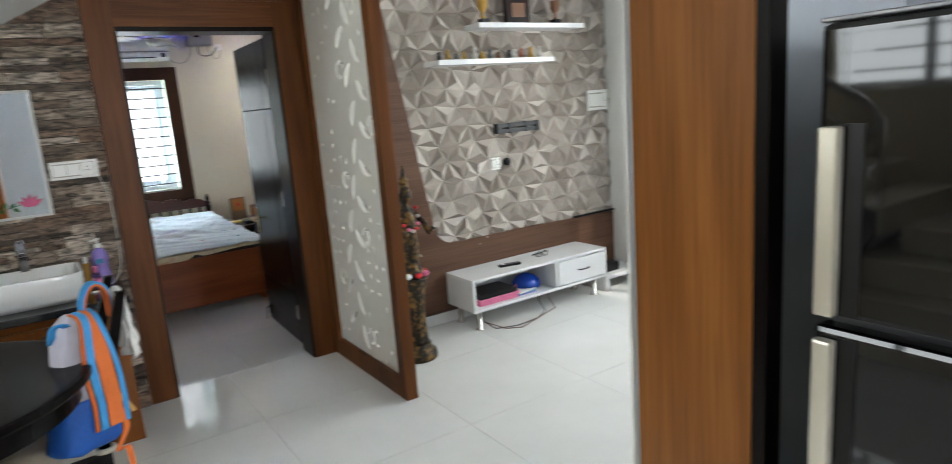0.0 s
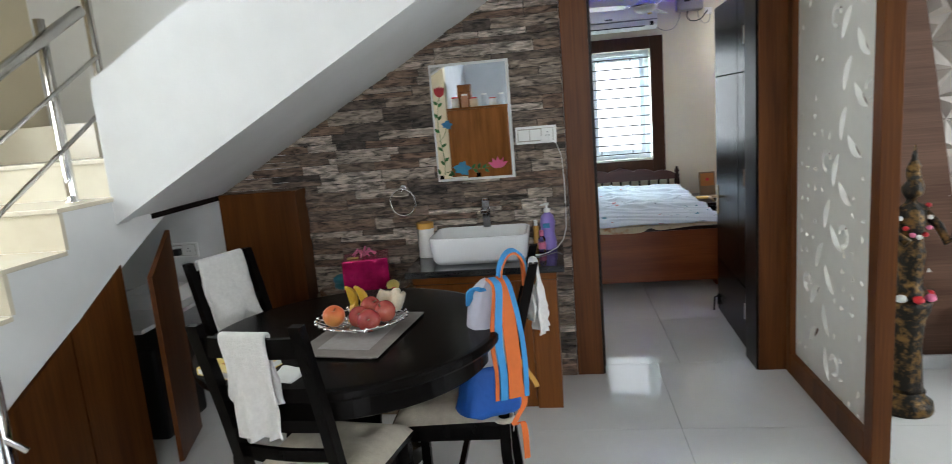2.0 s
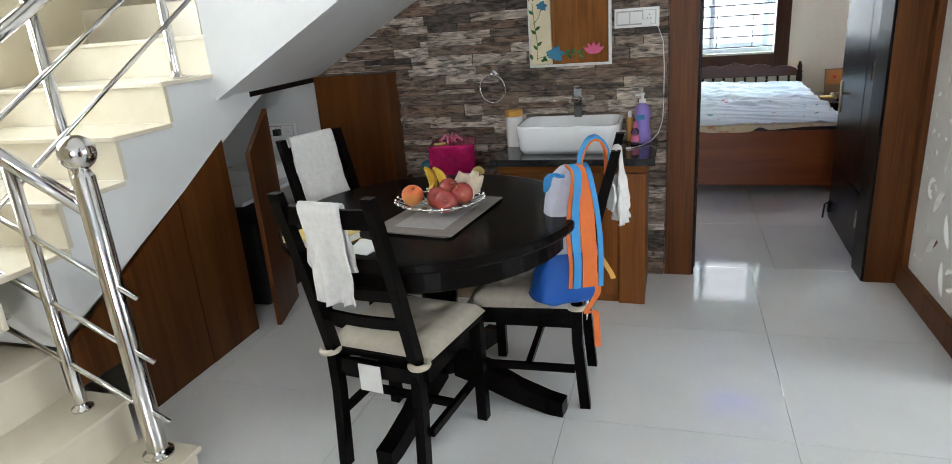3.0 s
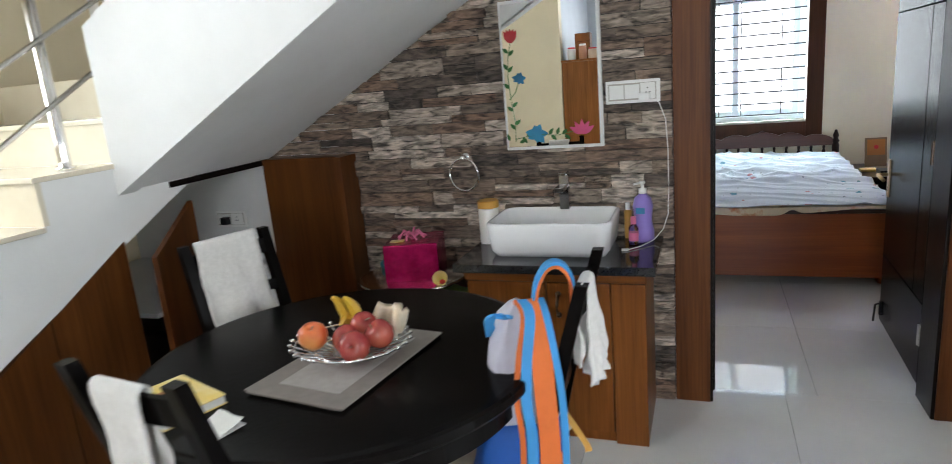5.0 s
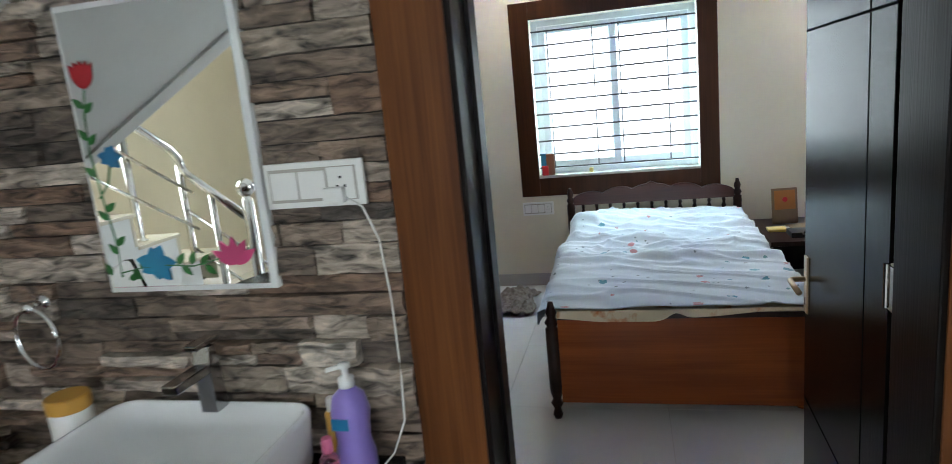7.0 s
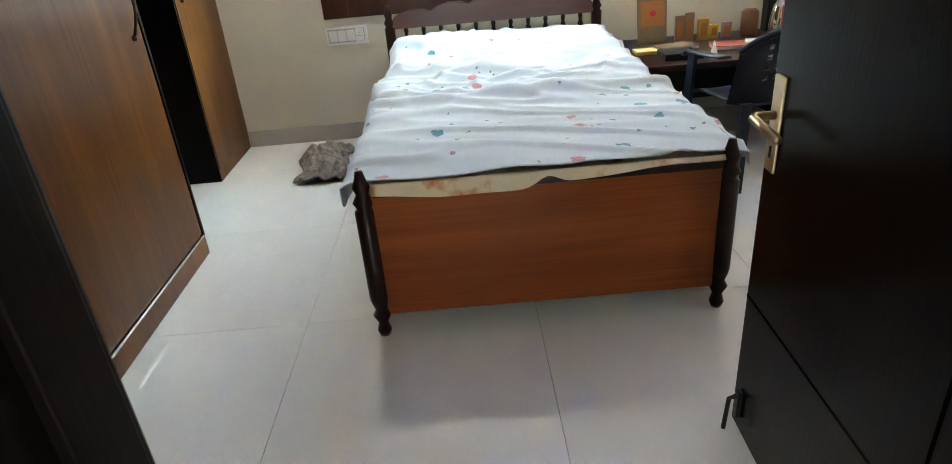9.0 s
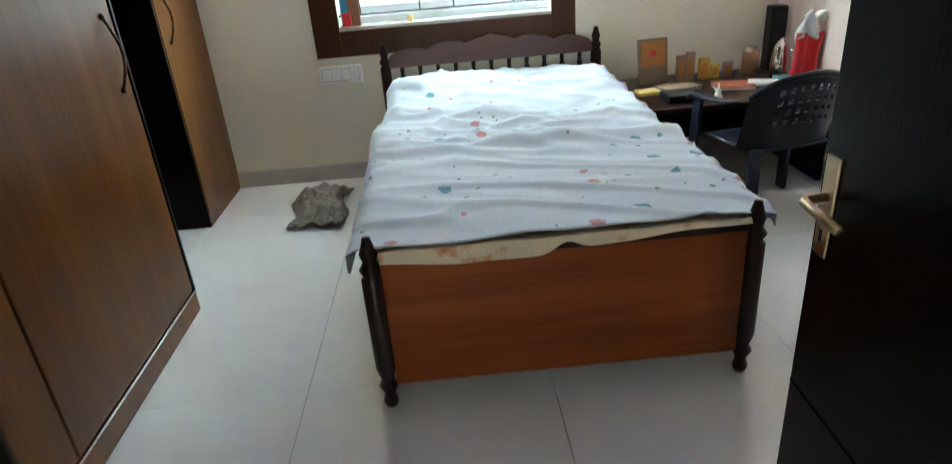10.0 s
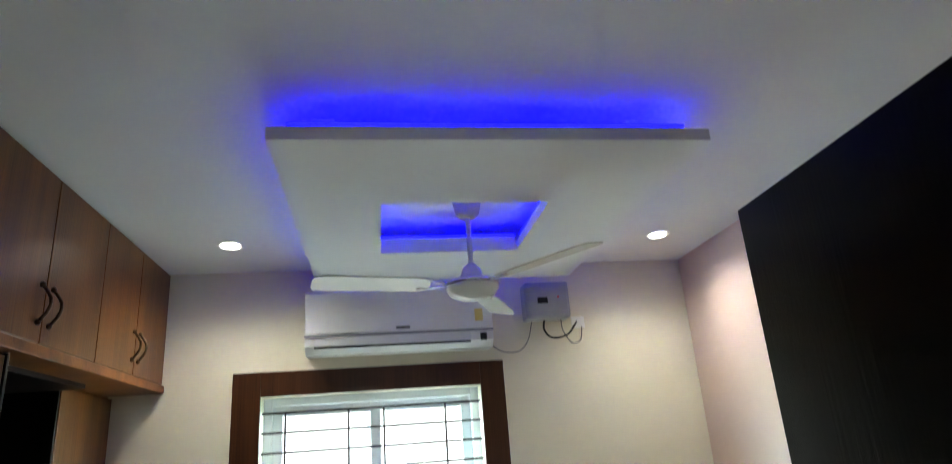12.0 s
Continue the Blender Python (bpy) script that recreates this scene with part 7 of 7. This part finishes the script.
tagged(link("white_stick", lathe(bmesh.new(), [(0.02, 0), (0.022, 0.02), (0.008, 0.06), (0.004, 0.09)], 10, (2.520, 7.470, DZ)), M_WHITEP, smooth=True), "small white figurine on the desk edge", "figurine")
bm = boxes((2.92, 3.02, 7.67, 7.73, DZ, DZ + 0.045), bevel=0.004)
tagged(link("tissue_box", bm, colour("teal_card", (0.12, 0.32, 0.30), 0.5)), "small teal and white carton on the desk", "box")
bm = bmesh.new()
sheet(bm, 10, 16, lambda u, v: (3.07 + 0.09 * (u - 0.5) * (1.1 - 0.3 * math.sin(3 * v)) + 0.02 * v, 7.66 + 0.02 * math.sin(6 * u), DZ + 0.26 * v), 0.05)
pk2 = tagged(link("flour_packet", bm, M_RED, smooth=True), "red packet with a crumpled white top on the desk", "packet")
bm = bmesh.new()
sheet(bm, 10, 8, lambda u, v: (3.085 + 0.11 * (u - 0.5), 7.66 + 0.02 * math.sin(8 * u + 3 * v), DZ + 0.24 + 0.11 * v + 0.012 * math.sin(9 * u)), 0.05)
part("paper_top", bm, M_PAPER, pk2, "crumpled white top", smooth=True)

M_NAVY = material("navy_plastic", (0.005, 0.007, 0.016), 0.35, color2=(0.007, 0.010, 0.022), scale=5, spec=0.25)
pc = thing("plastic_chair", (0, 0, 0), "navy moulded plastic armchair at the desk", "chair")
def back_at(u, v):
    a = (u - 0.5) * 2.2
    r = 0.27
    return (r * math.sin(a), -0.20 + 0.16 * (1 - math.cos(a)) - 0.07 * v, 0.40 + (0.36 - 0.10 * abs(u - 0.5) ** 2 * 4) * v)
bm = bmesh.new()
n, mrows = 26, 14
g = [[bm.verts.new(back_at(i / n, j / mrows)) for i in range(n + 1)] for j in range(mrows + 1)]
for j in range(mrows):
    for i in range(n):
        if 3 < j < 12 and i % 2 == 1 and 5 < i < 21 and j % 2 == 1:
            continue
        bm.faces.new((g[j][i], g[j][i + 1], g[j + 1][i + 1], g[j + 1][i]))
bm.normal_update()
bmesh.ops.solidify(bm, geom=bm.faces[:], thickness=0.008)
part("backrest", bm, M_NAVY, pc, "pierced curved backrest")
bm = bmesh.new()
pipe(bm, [back_at(k / 20, 1.0) for k in range(21)], 0.016, 8)
part("top_rim", bm, M_NAVY, pc, smooth=True)
bm = bmesh.new()
sheet(bm, 12, 12, lambda u, v: ((u - 0.5) * (0.40 + 0.06 * v), -0.20 + 0.44 * v, 0.41 - 0.03 * math.sin(math.pi * u) * math.sin(math.pi * v) + (-0.03 * (v - 0.85) / 0.15 if v > 0.85 else 0)), 0.012)
part("seat", bm, M_NAVY, pc, smooth=True)
for s in (-1, 1):
    bm = bmesh.new()
    sheet(bm, 4, 14, lambda u, v: (s * (0.255 + 0.02 * math.sin(3 * v)) + (u - 0.5) * 0.055, -0.10 + 0.36 * v, 0.63 - 0.02 * v - (0.03 * ((v - 0.85) / 0.15) if v > 0.85 else 0)), 0.012)
    part("armrest", bm, M_NAVY, pc, smooth=True)
    bm = bmesh.new()
    sheet(bm, 4, 12, lambda u, v: (s * (0.265 + 0.02 * v), 0.19 + (u - 0.5) * 0.06 + 0.03 * v, 0.62 * (1 - v)), 0.02)
    part("front_leg", bm, M_NAVY, pc)
    bm = bmesh.new()
    sheet(bm, 4, 12, lambda u, v: (s * (0.20 + 0.06 * v) + (u - 0.5) * 0.05, -0.20 - 0.08 * v, 0.42 * (1 - v)), 0.02)
    part("back_leg", bm, M_NAVY, pc)
pc.matrix_basis = pose(2.62, 7.14, 0, 0, 0, 10) @ Matrix.Diagonal((0.96, 0.96, 0.93, 1))

# sill things and the tub by the door
sb1 = thing("devotional_card", (0.665, S + 0.03, WZ0 + 0.02), "small red and brown cards leaning on the window sill", "card")
part("card", boxes((-0.05, 0.0, 0.0, 0.012, 0, 0.17), bevel=0.002), M_PBLUE, sb1)
part("card", boxes((-0.01, 0.055, -0.016, -0.004, 0, 0.165), bevel=0.002), fm["brown_figurine"], sb1)
part("card", boxes((-0.045, 0.005, -0.03, -0.02, 0, 0.075), bevel=0.002), M_RED, sb1)
tagged(link("yellow_cube", boxes((0.985, 1.015, S + 0.02, S + 0.05, WZ0 + 0.02, WZ0 + 0.055), bevel=0.004), M_YELLOW), "tiny yellow box on the window sill", "box")
tub = thing("laundry_tub", (0.235, 5.24, 0), "white plastic tub with a blue lid behind the doorway", "tub")
part("body", lathe(bmesh.new(), [(0.11, 0), (0.12, 0.01), (0.135, 0.27), (0.138, 0.285)], 32), M_WHITEP, tub, smooth=True)
part("lid", lathe(bmesh.new(), [(0.146, 0.27), (0.148, 0.275), (0.148, 0.305), (0.135, 0.313), (0.06, 0.318), (0.003, 0.318)], 32), colour("sky_blue_plastic", (0.01, 0.22, 0.62), 0.35), tub, "bright blue lid", smooth=True)

# ---- pieces of floors and walls ----
def floor_tiles(x0, x1, y0, y1, jx, jy, size=0.8, gap=0.0018):
    """Square tiles with their joints at jx and jy; cut ones at the walls. Alike tiles share a mesh."""
    made = {}
    i0, i1 = math.floor((x0 - jx) / size), math.ceil((x1 - jx) / size)
    j0, j1 = math.floor((y0 - jy) / size), math.ceil((y1 - jy) / size)
    for i in range(i0, i1):
        for j in range(j0, j1):
            a0, a1 = max(x0, jx + i * size), min(x1, jx + (i + 1) * size)
            b0, b1 = max(y0, jy + j * size), min(y1, jy + (j + 1) * size)
            if a1 - a0 < 0.02 or b1 - b0 < 0.02:
                continue
            key = (round(a1 - a0, 3), round(b1 - b0, 3))
            if key not in made:
                bm = boxes((0, a1 - a0 - gap, 0, b1 - b0 - gap, -0.0085, 0.0), bevel=0.0008)
                me = bpy.data.meshes.new("tile")
                bm.to_mesh(me)
                bm.free()
                me.materials.append(M_TILE)
                made[key] = me
            t = new("tile", made[key])
            t.parent = FLOOR
            t.location = (a0 + gap / 2, b0 + gap / 2, 0)


floor_tiles(-2.25, 4.62, -2.6, 4.47, 1.287, 3.67)
floor_tiles(-0.6, EX, 4.47, S, 1.42, 6.065)


# stacked slate cladding, course by course up to the sloping underside of the stairs
def slate():
    rnd = random.Random(11)
    meshes = []
    for k in range(14):
        bm = bmesh.new()
        nx, nz = 5, 2
        g = []
        for j in range(nz + 1):
            row = []
            for i in range(nx + 1):
                inner = 0 < i < nx
                y = -1.0 + rnd.uniform(-0.45, 0.25)
                row.append(bm.verts.new((i / nx + (rnd.uniform(-0.06, 0.06) if inner else rnd.uniform(-0.012, 0.012)), y, j / nz + rnd.uniform(-0.06, 0.06) * (1 if j == 1 else 0.5))))
            g.append(row)
        for j in range(nz):
            for i in range(nx):
                bm.faces.new((g[j][i], g[j][i + 1], g[j + 1][i + 1], g[j + 1][i]))
        rim = [g[0][i] for i in range(nx + 1)] + [g[1][nx]] + [g[2][i] for i in range(nx, -1, -1)] + [g[1][0]]
        back = [bm.verts.new((v.co.x, 0.0, v.co.z)) for v in rim]
        m = len(rim)
        for i in range(m):
            bm.faces.new((rim[i], back[i], back[(i + 1) % m], rim[(i + 1) % m]))
        bmesh.ops.recalc_face_normals(bm, faces=bm.faces[:])
        me = bpy.data.meshes.new("slate")
        bm.to_mesh(me)
        bm.free()
        me.materials.append(M_STONE)
        meshes.append(me)
    clad = thing("stone_cladding", (0, 0, 0), "stacked brown and grey slate cladding behind the washbasin", "wall cladding", kind="structure")
    part("bed_mortar", boxes((-0.79, 0.8215, 4.352, 4.3595, 0, 2.9)), M_JOINT, clad)
    rest, count = bmesh.new(), 0
    z = 0.0
    x_right = 0.821
    while z < 2.25:
        h = rnd.choice((0.034, 0.042, 0.05, 0.058, 0.066, 0.078))
        x = -1.22 if z > 1.13 else -0.690
        x = x - rnd.uniform(0, 0.1) if z > 1.13 else x
        first = True
        while x < x_right:
            w = rnd.uniform(0.11, 0.40)
            if x_right - (x + w) < 0.07:
                w = x_right - x
            x1 = x + w
            mid_z = z + h
            if mid_z < soffit(x1) + 0.05:
                d = rnd.uniform(0.008, 0.026)
                split = h > 0.056 and rnd.random() < 0.45
                for a, b in (((z, h * 0.48), (z + h * 0.5, h * 0.5)) if split else ((z, h),)):
                    behind = x1 > 0.07 and x < 0.79 and a + b > 1.16 and a < 1.83
                    d = rnd.uniform(0.006, 0.019) if behind else rnd.uniform(0.007, 0.034)
                    m = Matrix.Translation((x + 0.0015, 4.353, a + 0.0015)) @ Matrix.Diagonal((w - 0.003, d, b - 0.003, 1))
                    me = rnd.choice(meshes)
                    if x1 > -0.42 and 0.80 < z < 1.95 and count < 300:
                        ob = new("slate", me)
                        ob.parent = clad
                        ob.matrix_basis = m
                        count += 1
                    else:
                        n0 = len(rest.verts)
                        rest.from_mesh(me)
                        rest.verts.ensure_lookup_table()
                        for v in rest.verts[n0:]:
                            v.co = m @ v.co
            x = x1
        z += h
    ob = part("slate_rest", rest, M_STONE, clad)
    ob["kind"] = "stuff"


slate()
